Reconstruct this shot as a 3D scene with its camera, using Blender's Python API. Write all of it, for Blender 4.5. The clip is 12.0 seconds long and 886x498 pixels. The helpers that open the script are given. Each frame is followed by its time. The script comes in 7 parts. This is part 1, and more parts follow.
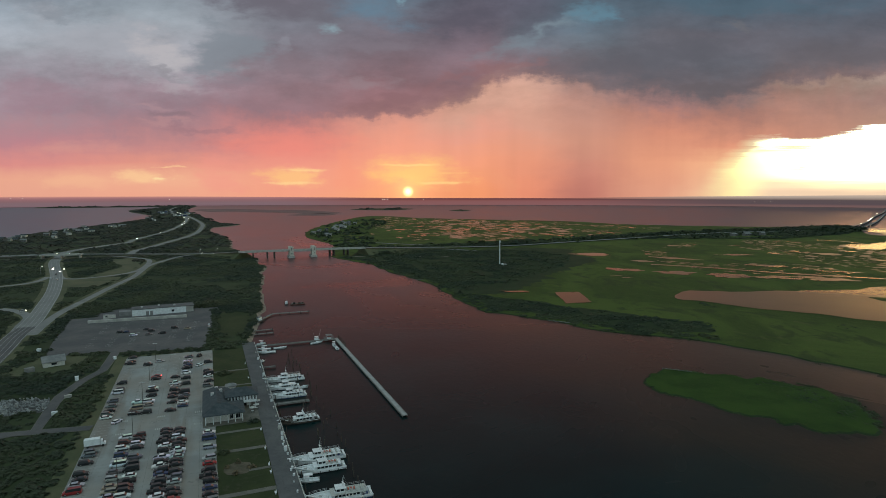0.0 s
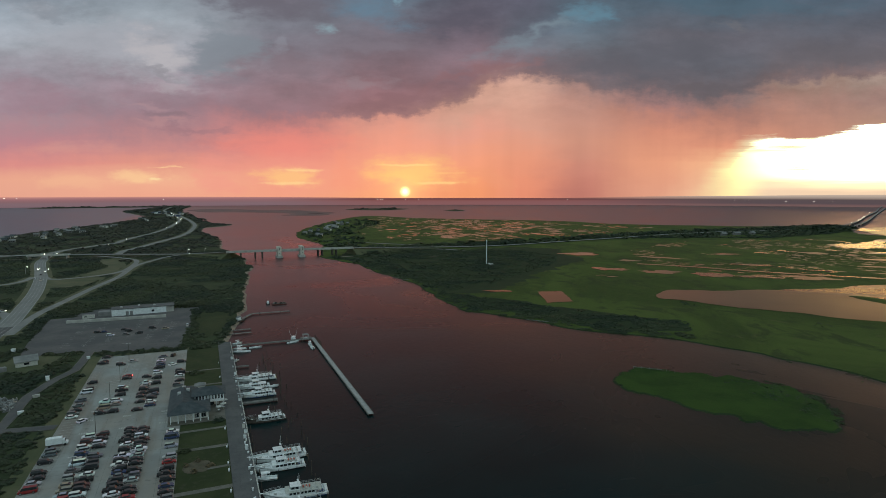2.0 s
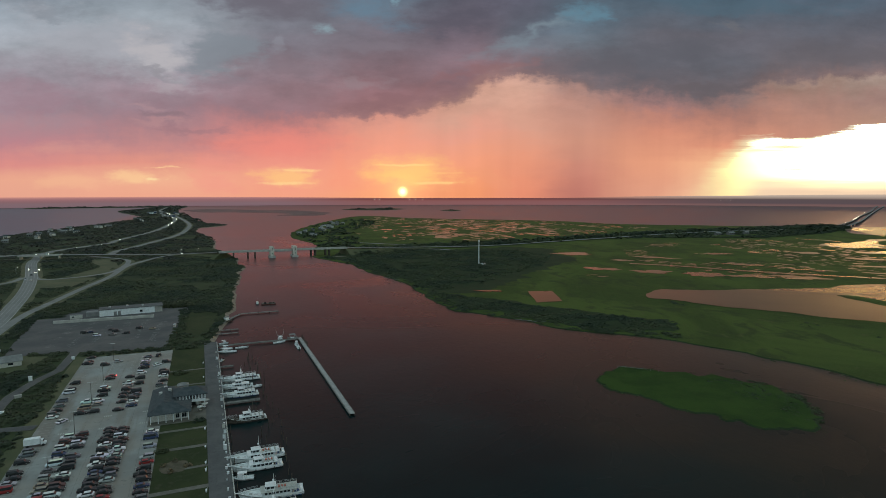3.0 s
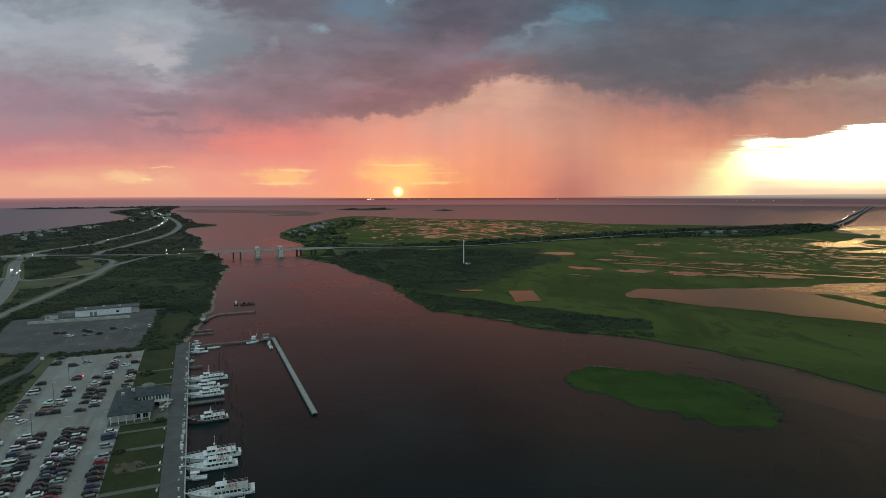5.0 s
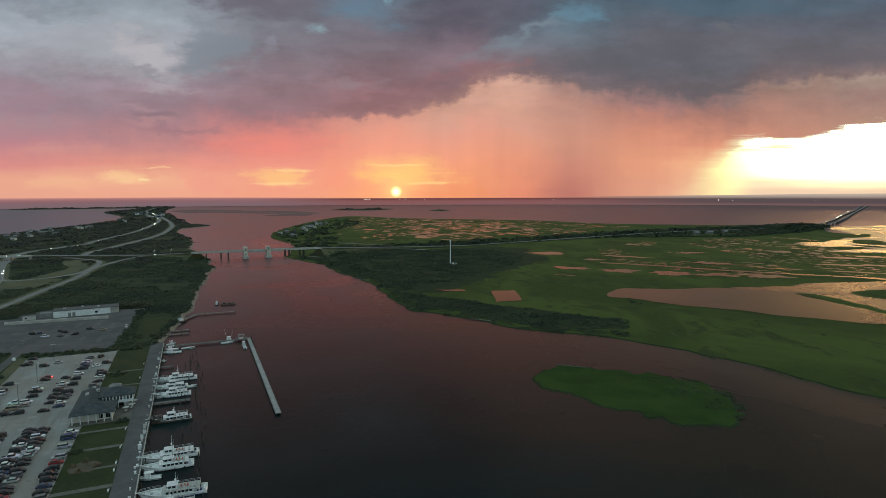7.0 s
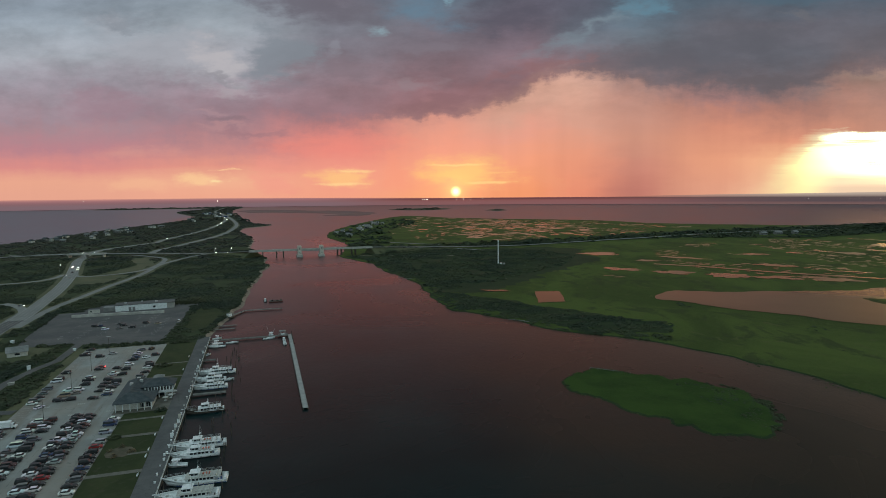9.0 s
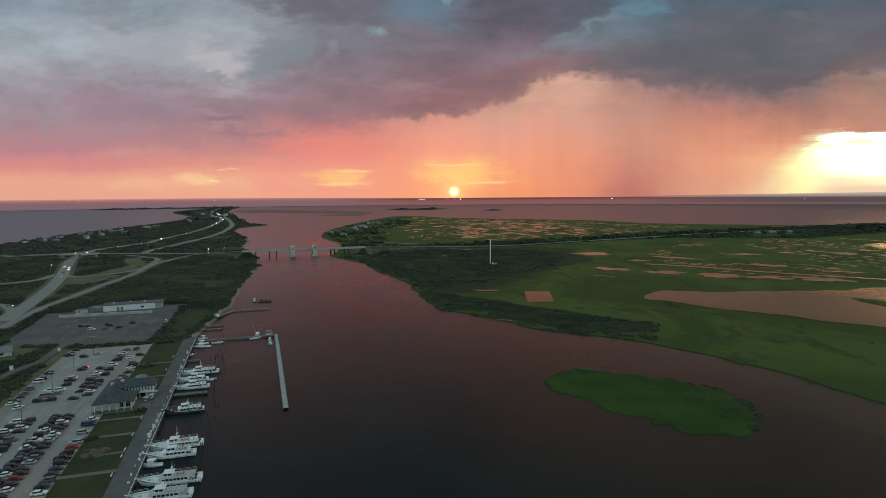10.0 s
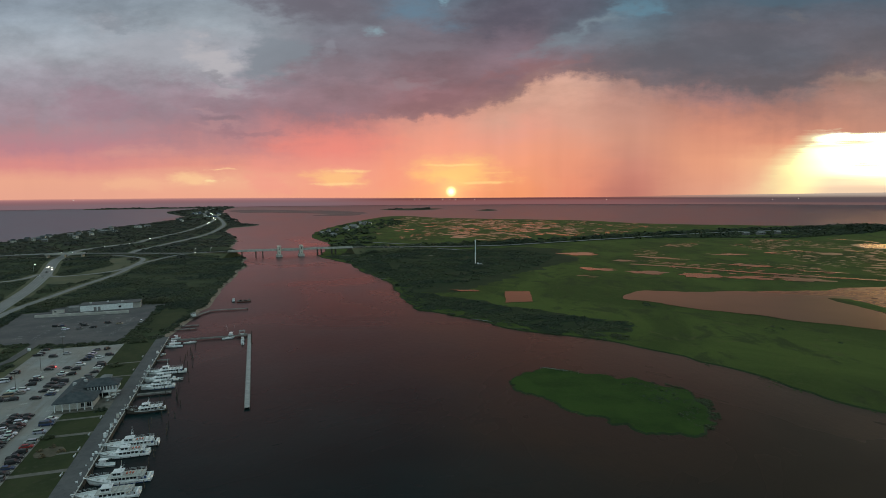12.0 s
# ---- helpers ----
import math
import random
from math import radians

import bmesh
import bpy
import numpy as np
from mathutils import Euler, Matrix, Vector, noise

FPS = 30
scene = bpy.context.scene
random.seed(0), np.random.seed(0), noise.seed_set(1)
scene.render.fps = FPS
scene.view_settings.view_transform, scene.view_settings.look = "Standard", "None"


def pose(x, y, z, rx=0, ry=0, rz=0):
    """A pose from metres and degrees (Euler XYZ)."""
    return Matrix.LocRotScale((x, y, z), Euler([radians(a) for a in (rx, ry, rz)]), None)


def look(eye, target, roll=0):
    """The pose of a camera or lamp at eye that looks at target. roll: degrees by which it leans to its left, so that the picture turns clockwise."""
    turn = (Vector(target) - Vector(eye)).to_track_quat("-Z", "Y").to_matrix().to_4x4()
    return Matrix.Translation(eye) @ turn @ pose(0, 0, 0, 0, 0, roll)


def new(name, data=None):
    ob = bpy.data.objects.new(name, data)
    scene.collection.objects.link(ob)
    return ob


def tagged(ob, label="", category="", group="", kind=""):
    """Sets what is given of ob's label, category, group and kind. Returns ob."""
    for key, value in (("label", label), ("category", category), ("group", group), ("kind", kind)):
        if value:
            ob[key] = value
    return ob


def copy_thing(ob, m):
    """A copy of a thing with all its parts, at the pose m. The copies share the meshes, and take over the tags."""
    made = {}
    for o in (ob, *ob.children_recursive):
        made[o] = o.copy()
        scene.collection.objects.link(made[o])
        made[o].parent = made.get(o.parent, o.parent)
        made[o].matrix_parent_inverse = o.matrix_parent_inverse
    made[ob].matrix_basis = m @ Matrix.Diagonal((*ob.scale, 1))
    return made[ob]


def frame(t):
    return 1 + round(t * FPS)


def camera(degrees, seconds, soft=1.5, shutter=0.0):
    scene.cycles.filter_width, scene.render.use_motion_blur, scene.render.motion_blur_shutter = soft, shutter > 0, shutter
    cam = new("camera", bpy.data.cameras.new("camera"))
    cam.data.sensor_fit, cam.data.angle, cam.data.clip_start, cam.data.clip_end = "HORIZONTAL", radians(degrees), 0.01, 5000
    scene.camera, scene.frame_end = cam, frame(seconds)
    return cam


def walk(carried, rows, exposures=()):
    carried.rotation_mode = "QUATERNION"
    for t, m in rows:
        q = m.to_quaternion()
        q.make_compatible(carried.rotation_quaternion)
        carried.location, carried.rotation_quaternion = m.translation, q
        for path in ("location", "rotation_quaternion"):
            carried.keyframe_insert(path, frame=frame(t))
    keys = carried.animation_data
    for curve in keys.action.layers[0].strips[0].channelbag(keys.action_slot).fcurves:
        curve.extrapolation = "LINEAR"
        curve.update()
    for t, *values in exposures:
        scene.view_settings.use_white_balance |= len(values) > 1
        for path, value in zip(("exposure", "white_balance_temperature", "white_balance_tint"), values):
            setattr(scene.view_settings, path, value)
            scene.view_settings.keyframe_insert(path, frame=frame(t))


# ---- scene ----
cam = camera(74.6, 12.0, 0.7)
PATH = [
    (0, (1.294, 1.911, 95.664), (1.844, 101.455, 86.138), 0.02),
    (0.5, (4.537, 1.380, 95.592), (5.187, 100.923, 86.067), 0.005),
    (1, (7.912, 1.002, 95.539), (8.712, 100.544, 86.014), -0.01),
    (1.5, (11.372, 0.736, 95.493), (12.323, 100.277, 85.968), -0.025),
    (2, (14.883, 0.542, 95.448), (15.933, 100.082, 85.922), -0.04),
    (2.5, (18.425, 0.383, 95.401), (19.726, 99.920, 85.875), -0.055),
    (3, (21.986, 0.232, 95.353), (23.436, 99.766, 85.827), -0.07),
    (5, (36.429, -0.622, 95.207), (38.630, 98.899, 85.682), -0.13),
    (5.5, (40.114, -0.906, 95.196), (42.414, 98.613, 85.670), -0.145),
    (6, (43.841, -1.195, 95.196), (46.243, 98.321, 85.671), -0.16),
    (6.5, (47.614, -1.471, 95.207), (50.214, 98.040, 85.682), -0.175),
    (7, (51.435, -1.709, 95.227), (53.984, 97.804, 85.701), -0.19),
    (7.1, (52.205, -1.750, 95.232), (54.135, 97.777, 85.706), -0.227),
    (7.2, (52.976, -1.788, 95.236), (53.854, 97.754, 85.711), -0.263),
    (7.3, (53.750, -1.823, 95.241), (53.332, 97.721, 85.716), -0.3),
    (7.4, (54.525, -1.856, 95.246), (52.714, 97.673, 85.721), -0.34),
    (7.5, (55.302, -1.885, 95.251), (51.903, 97.602, 85.726), -0.38),
    (7.6, (56.081, -1.911, 95.256), (51.182, 97.514, 85.730), -0.42),
    (7.7, (56.861, -1.933, 95.261), (50.511, 97.409, 85.735), -0.46),
    (7.85, (58.034, -1.960, 95.268), (50.524, 97.302, 85.743), -0.466),
    (8, (59.211, -1.978, 95.275), (51.264, 97.249, 85.750), -0.472),
    (8.3, (61.575, -1.988, 95.288), (53.650, 97.241, 85.762), -0.478),
    (8.8, (65.539, -1.921, 95.302), (57.795, 97.322, 85.776), -0.471),
    (9.5, (71.126, -1.662, 95.302), (63.675, 97.604, 85.777), -0.46),
    (10, (75.130, -1.388, 95.288), (67.782, 97.886, 85.762), -0.444),
    (10.5, (79.138, -1.094, 95.263), (71.938, 98.190, 85.737), -0.428),
    (11, (83.145, -0.859, 95.235), (76.042, 98.433, 85.709), -0.412),
    (11.5, (87.151, -0.795, 95.219), (80.101, 98.500, 85.693), -0.396),
    (12, (91.164, -1.057, 95.236), (84.317, 98.253, 85.711), -0.38),
]
walk(cam, [(t, look(eye, target, roll)) for t, eye, target, roll in PATH])


# ---- world: a rainy sunset sky over the bay ----
U, V, O = (-0.3714, 0.9285), (0.9285, 0.3714), (-39.4, 172.0)
TURNED = 21.8


def L(s, w):
    """From the quay's own axes (s along the quay, w out over the water) to the world's x and y."""
    return O[0] + s * U[0] + w * V[0], O[1] + s * U[1] + w * V[1]


def lin(h, k=1.0):
    """A colour from its hex code to linear values."""
    c = [int(h[i:i + 2], 16) / 255 for i in (0, 2, 4)]
    return [k * (v / 12.92 if v < 0.04045 else ((v + 0.055) / 1.055) ** 2.4) for v in c]


def node(tree, kind, **values):
    n = tree.nodes.new(kind)
    for key, value in values.items():
        if key == "op":
            n.operation = value
        elif key == "data":
            n.data_type = value
        elif key == "blend":
            n.blend_type = value
    return n


def plug(tree, socket, value):
    if isinstance(value, bpy.types.NodeSocket):
        tree.links.new(value, socket)
    else:
        socket.default_value = value


def m(tree, op, a, b=0.0, c=0.0):
    n = node(tree, "ShaderNodeMath", op=op)
    plug(tree, n.inputs[0], a), plug(tree, n.inputs[1], b), plug(tree, n.inputs[2], c)
    return n.outputs[0]


def step(tree, a, lo, hi, to_lo=0.0, to_hi=1.0):
    n = tree.nodes.new("ShaderNodeMapRange")
    n.interpolation_type = "SMOOTHSTEP"
    for i, value in enumerate((a, lo, hi, to_lo, to_hi)):
        plug(tree, n.inputs[i], value)
    return n.outputs[0]


def blend(tree, fac, a, b, how="MIX"):
    n = node(tree, "ShaderNodeMix", data="RGBA", blend=how)
    plug(tree, n.inputs[0], fac)
    for i, value in ((6, a), (7, b)):
        if not isinstance(value, bpy.types.NodeSocket):
            value = (*value[:3], 1)
        plug(tree, n.inputs[i], value)
    return n.outputs[2]


def grain(tree, vector, scale, detail=4.0, rough=0.55, distort=0.0):
    n = tree.nodes.new("ShaderNodeTexNoise")
    if vector is not None:
        plug(tree, n.inputs["Vector"], vector)
    n.inputs["Scale"].default_value = scale
    n.inputs["Detail"].default_value = detail
    n.inputs["Roughness"].default_value = rough
    n.inputs["Distortion"].default_value = distort
    return n.outputs["Fac"]


def ramp(tree, fac, stops, mode="LINEAR"):
    n = tree.nodes.new("ShaderNodeValToRGB")
    n.color_ramp.interpolation = mode
    e = n.color_ramp.elements
    while len(e) < len(stops):
        e.new(0.5)
    for i, (pos, col) in enumerate(stops):
        e[i].position = pos
    for i, (pos, col) in enumerate(stops):
        e[i].color = (*col, 1)
    plug(tree, n.inputs[0], fac)
    return n.outputs[0]


def xyz(tree, x, y, z):
    n = tree.nodes.new("ShaderNodeCombineXYZ")
    for i, value in enumerate((x, y, z)):
        plug(tree, n.inputs[i], value)
    return n.outputs[0]


world = bpy.data.worlds.new("sunset_sky")
scene.world = world
world.use_nodes = True
W = world.node_tree
W.nodes.clear()
way = W.nodes.new("ShaderNodeTexCoord").outputs["Generated"]
sep = W.nodes.new("ShaderNodeSeparateXYZ")
W.links.new(way, sep.inputs[0])
dx, dy, dz = sep.outputs
flat = m(W, "SQRT", m(W, "MAXIMUM", m(W, "ADD", m(W, "MULTIPLY", dx, dx), m(W, "MULTIPLY", dy, dy)), 0.0004))
azimuth = m(W, "ARCTAN2", dx, dy)
near_az = m(W, "MINIMUM", m(W, "MAXIMUM", azimuth, -0.9), 0.9)
# sky units: hundredths, across (sx) and up from the horizon (sv)
sx = m(W, "MULTIPLY", m(W, "TANGENT", near_az), 100)
sv = m(W, "MULTIPLY", m(W, "DIVIDE", m(W, "DIVIDE", dz, flat), m(W, "COSINE", near_az)), 100)


def field(kx, kv, seed, detail=5, rough=0.55):
    return grain(W, xyz(W, m(W, "MULTIPLY", sx, kx), m(W, "MULTIPLY", sv, kv), seed), 1.0, detail, rough)


def centred(value, size):
    return m(W, "MULTIPLY", m(W, "SUBTRACT", value, 0.5), size)


def curve(x, points, top=40.0):
    """A smooth height over the bearing, through (bearing, height) points."""
    n = W.nodes.new("ShaderNodeFloatCurve")
    plug(W, n.inputs[1], m(W, "DIVIDE", m(W, "ADD", x, 90.0), 180.0))
    line = n.mapping.curves[0].points
    points = [(-90, points[0][1]), *points, (90, points[-1][1])]
    while len(line) < len(points):
        line.new(0.5, 0.5)
    for dot, (p, v) in zip(line, points):
        dot.location = ((p + 90) / 180, v / top)
    n.mapping.update()
    return m(W, "MULTIPLY", n.outputs[0], top)


def grey(value):
    n = W.nodes.new("ShaderNodeCombineColor")
    for i in range(3):
        plug(W, n.inputs[i], value)
    return n.outputs[0]


wave = centred(field(0.035, 0.09, 1.7), 2.6)
lumps = m(W, "ADD", m(W, "ADD", centred(field(0.12, 0.22, 7.3, 5, 0.6), 6.0), centred(field(0.45, 0.6, 4.4, 5, 0.65), 3.0)), centred(field(0.5, 0.05, 14.4, 3, 0.6), 1.5))
streak = field(0.05, 0.7, 3.1, 4, 0.5)
drift = m(W, "ADD", sx, centred(field(0.07, 0.16, 9.9, 5), 7))
# the ragged foot of the rain cloud; below it rain and glow, above it the deck
foot_of = curve(drift, [(-71, 14.0), (-42, 14.0), (-28, 12.8), (-8, 13.2), (-1.5, 13.8), (4.2, 15.0), (9, 18.2), (13.8, 19.2), (20, 18.8), (33, 17.1), (48.6, 16.2), (53, 16.7), (56.3, 18.5), (66, 19.2), (80, 19.8)])
foot_of = m(W, "ADD", foot_of, lumps)
below = m(W, "DIVIDE", sv, foot_of)
above = m(W, "ADD", m(W, "DIVIDE", m(W, "SUBTRACT", sv, foot_of), m(W, "SUBTRACT", 33.0, foot_of)), 1.0)
up = m(W, "ADD", m(W, "MINIMUM", below, 1.0), m(W, "MAXIMUM", m(W, "SUBTRACT", above, 1.0), 0.0))
bend = m(W, "MULTIPLY", m(W, "ADD", wave, centred(streak, 1.6)), step(W, m(W, "ABSOLUTE", m(W, "SUBTRACT", up, 1.0)), 0.04, 0.5, 0.0, 0.075))
up = m(W, "ADD", up, bend)
shift = m(W, "ADD", sx, centred(field(0.07, 0.16, 2.9, 5), 8))


def column(x, stops):
    return x, ramp(W, m(W, "DIVIDE", up, 2.0), [(v / 2.0, lin(h)) for v, h in stops])


columns = [
    column(-74, [(0, "e8a48e"), (0.16, "eaa68e"), (0.36, "da8c88"), (0.6, "ba828c"), (0.85, "aa8690"), (1.0, "a28a96"), (1.3, "9c929e"), (1.55, "a2a4ae"), (1.8, "9aa2ae"), (2, "8e98a6")]),
    column(-46, [(0, "f0a88e"), (0.16, "f2b092"), (0.36, "e29486"), (0.55, "c88888"), (0.75, "ac8088"), (1.0, "9a7c88"), (1.25, "988894"), (1.5, "a4a2ac"), (1.75, "9aa0aa"), (2, "88929e")]),
    column(-25, [(0, "f2a086"), (0.3, "f09a88"), (0.6, "e68880"), (0.8, "cc807e"), (0.95, "ac767a"), (1.06, "94727c"), (1.25, "8c727c"), (1.5, "7e7682"), (1.75, "767682"), (2, "6e6874")]),
    column(-8, [(0, "f6a47a"), (0.3, "f4a082"), (0.6, "ee9a84"), (0.85, "de9686"), (0.96, "d09084"), (1.03, "966e72"), (1.15, "8e6870"), (1.4, "7e6872"), (1.7, "6e6874"), (2, "607080")]),
    column(6, [(0, "f0986e"), (0.3, "f09c7e"), (0.6, "e49c8a"), (0.85, "d49e8e"), (0.96, "ce9c8c"), (1.04, "987472"), (1.2, "866870"), (1.5, "766672"), (1.8, "605a68"), (2, "5a5a68")]),
    column(15, [(0, "e68e72"), (0.3, "e6967c"), (0.6, "d89c8a"), (0.9, "ce9e8e"), (0.96, "ca9c8e"), (1.05, "886c6f"), (1.2, "786871"), (1.4, "707480"), (1.6, "606472"), (2, "585666")]),
    column(24, [(0, "ba766a"), (0.2, "c48072"), (0.5, "c88c7a"), (0.8, "be8c80"), (0.95, "a8827c"), (1.04, "7c6a6e"), (1.2, "6e646c"), (1.5, "68707c"), (1.7, "5e7080"), (2, "54606e")]),
    column(38, [(0, "e09c82"), (0.3, "e69c7e"), (0.6, "d48c76"), (0.8, "b87e72"), (0.9, "a07674"), (1.06, "6a5e64"), (1.3, "64626c"), (1.6, "62606a"), (2, "4e6272")]),
    column(50, [(0, "f8c8a0"), (0.3, "f4b48c"), (0.5, "dc9278"), (0.75, "b07a6e"), (0.92, "8e6e6c"), (1.05, "665c62"), (1.3, "5f5f69"), (1.6, "625f69"), (2, "4e6272")]),
    column(62, [(0, "f8c8a0"), (0.5, "c48a78"), (0.75, "a67c72"), (0.93, "98786f"), (0.98, "9c7f76"), (1.06, "7c686a"), (1.2, "6c6268"), (1.5, "62606a"), (2, "506070")]),
    column(80, [(0, "f8d4b4"), (0.6, "b28a7a"), (0.8, "9e7c76"), (0.93, "9c857d"), (0.98, "a28c84"), (1.06, "826c6c"), (1.2, "6e646a"), (1.5, "605e68"), (2, "525e6e")]),
]
colour = columns[0][1]
for (x0, _), (x1, c1) in zip(columns, columns[1:]):
    colour = blend(W, step(W, shift, x0, x1), colour, c1)
# shafts of rain below the cloud, and lighter and darker billows in it
high = step(W, sv, 9.0, 19.0)
shaft = m(W, "ADD", centred(field(0.05, 0.008, 5.5, 4, 0.55), 1.0), centred(field(0.25, 0.010, 8.1, 3), 0.4))
rain = m(W, "MULTIPLY", m(W, "MULTIPLY", step(W, sv, 20.0, 8.0), step(W, sx, -30.0, 5.0, 0.3, 1.0)), shaft)
billow = m(W, "ADD", centred(field(0.085, 0.20, 2.2, 7, 0.62), 1.0), centred(field(0.03, 0.10, 6.6, 3), 0.35))
light = m(W, "ADD", m(W, "MULTIPLY_ADD", rain, 0.42, 1.0), m(W, "MULTIPLY", billow, high))
colour = blend(W, 1.0, colour, grey(light), "MULTIPLY")


ragged = [centred(field(0.13, 0.34, seed, 7, 0.66), 2.6) for seed in (15.2, 27.9, 36.4)]
warp_x = m(W, "ADD", sx, m(W, "ADD", centred(field(0.06, 0.13, 51.0, 4, 0.6), 20), centred(field(0.28, 0.6, 54.0, 4, 0.6), 5)))
warp_v = m(W, "ADD", sv, m(W, "MULTIPLY", m(W, "ADD", centred(field(0.06, 0.13, 57.0, 5, 0.6), 9), centred(field(0.28, 0.6, 59.0, 4, 0.6), 2.4)), step(W, sv, 0.5, 16.0, 0.12, 1.0)))
forward = step(W, dy, 0.2, 0.5)


def thin_cloud(x, v, rx, rv, turn, hexcode, amount, rough=0.9, crisp=0.15):
    """A paler or darker place in the cloud, with a broken edge."""
    rgb = W.nodes.new("ShaderNodeSeparateColor")
    W.links.new(colour, rgb.inputs[0])
    # each patch follows on the one before it
    a, b = m(W, "MULTIPLY_ADD", rgb.outputs[0], 1e-6, m(W, "SUBTRACT", warp_x, x)), m(W, "MULTIPLY_ADD", rgb.outputs[0], 1e-6, m(W, "SUBTRACT", warp_v, v))
    c, s = math.cos(radians(turn)), math.sin(radians(turn))
    p = m(W, "DIVIDE", m(W, "ADD", m(W, "MULTIPLY", a, c), m(W, "MULTIPLY", b, s)), rx)
    q = m(W, "DIVIDE", m(W, "SUBTRACT", m(W, "MULTIPLY", b, c), m(W, "MULTIPLY", a, s)), rv)
    d = m(W, "SQRT", m(W, "ADD", m(W, "MULTIPLY", p, p), m(W, "MULTIPLY", q, q)))
    d = m(W, "MULTIPLY_ADD", ragged[int(abs(x) + v) % 3], rough, d)
    return blend(W, m(W, "MULTIPLY", m(W, "MULTIPLY", step(W, d, 1.1, crisp), amount), forward), colour, lin(hexcode))


# the pale opening high in the deck, the blue-grey cloud that cuts it off, and the dark roll above
for spot in ((-52, 24.5, 19, 4.6, -16, "a6a6b0", 0.7), (-46, 22.6, 8.5, 2.6, -24, "b8b2b8", 0.85), (-35.5, 23.8, 6.6, 6.4, 0, "7e8590", 0.8, 0.8, 0.35), (-33, 18.6, 7.5, 2.0, 4, "8a7480", 0.6),
             (-62, 30.2, 8, 1.3, -4, "828792", 0.6), (-30, 31.4, 15, 2.4, -9, "686470", 0.8), (-42, 18.0, 7, 1.0, -14, "aea2aa", 0.5), (-44, 20.0, 5, 0.7, -20, "8c8890", 0.5),
             (-18.8, 27.2, 3.0, 1.2, -6, "8ea6b2", 0.75, 0.9, -0.3), (-10.5, 30.2, 9.0, 3.2, -10, "628096", 0.7, 0.9, -0.3), (-6.5, 32.6, 3, 1.0, 0, "84a8b8", 0.6), (-26, 24.5, 2.0, 2.2, 0, "8c8c98", 0.5), (-14, 25.0, 8, 1.6, -6, "7c7480", 0.5),
             (-24, 21.0, 12, 2.6, -3, "7a6a74", 0.55), (-12, 18.2, 7, 1.6, 4, "928089", 0.55), (-6, 15.8, 11, 1.4, 5, "84626a", 0.6), (4, 19.2, 10, 1.4, 12, "8a646a", 0.55),
             (5, 30.0, 12, 3.2, 12, "545260", 0.7), (17.0, 26.6, 16, 1.5, 19.5, "7a8894", 0.8, 0.5, -0.2), (26, 30.0, 8, 1.9, 20, "5e8296", 0.75), (22, 21.4, 12, 2.2, 6, "6e646c", 0.55), (13, 21.0, 7, 0.9, 12, "8a686c", 0.5),
             (36, 22.5, 16, 4.4, 2, "5c5c66", 0.65), (50, 31.0, 20, 2.6, 0, "4e6474", 0.6), (47, 27.0, 3.5, 0.8, 0, "726e72", 0.4), (46, 17.6, 12, 1.1, -2, "625a60", 0.6), (70, 24, 14, 3.0, 3, "646068", 0.5),
             (-49, 14.4, 6.0, 0.9, 0, "ac8a92", 0.6), (-46, 13.1, 7.5, 0.7, 0, "8c727c", 0.75), (-47, 12.0, 9, 0.6, 0, "b88a8e", 0.5), (-42, 10.9, 9.5, 0.6, -1, "9c747e", 0.6), (-58, 11.0, 6, 0.5, 0, "b07e86", 0.4), (-62, 7.6, 11, 1.2, 0, "dc9c90", 0.4, 0.9, -0.4), (-36, 8.8, 8, 0.9, -3, "c07a7c", 0.4),
             (-26, 8.6, 14, 2.8, 3, "ee887c", 0.5), (-68, 16, 9, 3.0, 0, "a07888", 0.35),
             # low glow between the showers
             (-2.5, 3.2, 9.0, 3.6, 0, "ffcc7c", 0.75, 0.5), (-25, 2.9, 6.5, 2.0, 2, "fcc484", 0.8, 0.7), (-50, 2.8, 8, 1.3, 3, "fccc9a", 0.7), (-64, 2.0, 9, 1.6, 0, "f4b894", 0.5), (-46.5, 2.5, 3.4, 0.34, -1, "ffe0a8", 0.8, 0.6), (-44, 4.3, 3.6, 0.22, 0, "ffd29c", 0.7, 0.6), (-24, 4.0, 5.2, 0.3, 1, "ffd494", 0.7, 0.6), (-26, 1.8, 6, 0.3, 0, "ffd898", 0.6, 0.6),
             (-3, 4.9, 6, 0.3, 0, "ffd890", 0.6, 0.6), (1.5, 1.8, 4.5, 0.3, 0, "ffd890", 0.6, 0.6), (3, 3.4, 5, 0.25, 0, "fcc080", 0.5, 0.6), (-36, 3.0, 4.0, 4.0, 0, "f0968a", 0.5), (-14.5, 4, 3.6, 6.0, 0, "f2967e", 0.5), (10, 2.0, 3, 4, 0, "e89878", 0.4)):
    colour = thin_cloud(*spot)
# the bright open gap in the west, under the ragged edge of the second deck
gap_top = m(W, "ADD", curve(sx, [(42, 1.0), (46, 4.5), (50, 8.2), (53.8, 9.8), (62, 9.6), (67, 10.3), (69, 11.0), (80, 12.3)]), m(W, "ADD", centred(field(0.25, 0.5, 31.0, 5, 0.62), 2.0), centred(field(0.05, 1.3, 33.0, 4, 0.6), 3.4)))
gap = m(W, "MULTIPLY", m(W, "MULTIPLY", m(W, "MINIMUM", m(W, "MAXIMUM", m(W, "DIVIDE", m(W, "SUBTRACT", gap_top, sv), step(W, sx, 50.0, 58.0, 4.0, 0.55)), 0.0), 1.0), step(W, shift, 42.0, 54.0)), step(W, dy, 0.2, 0.5))
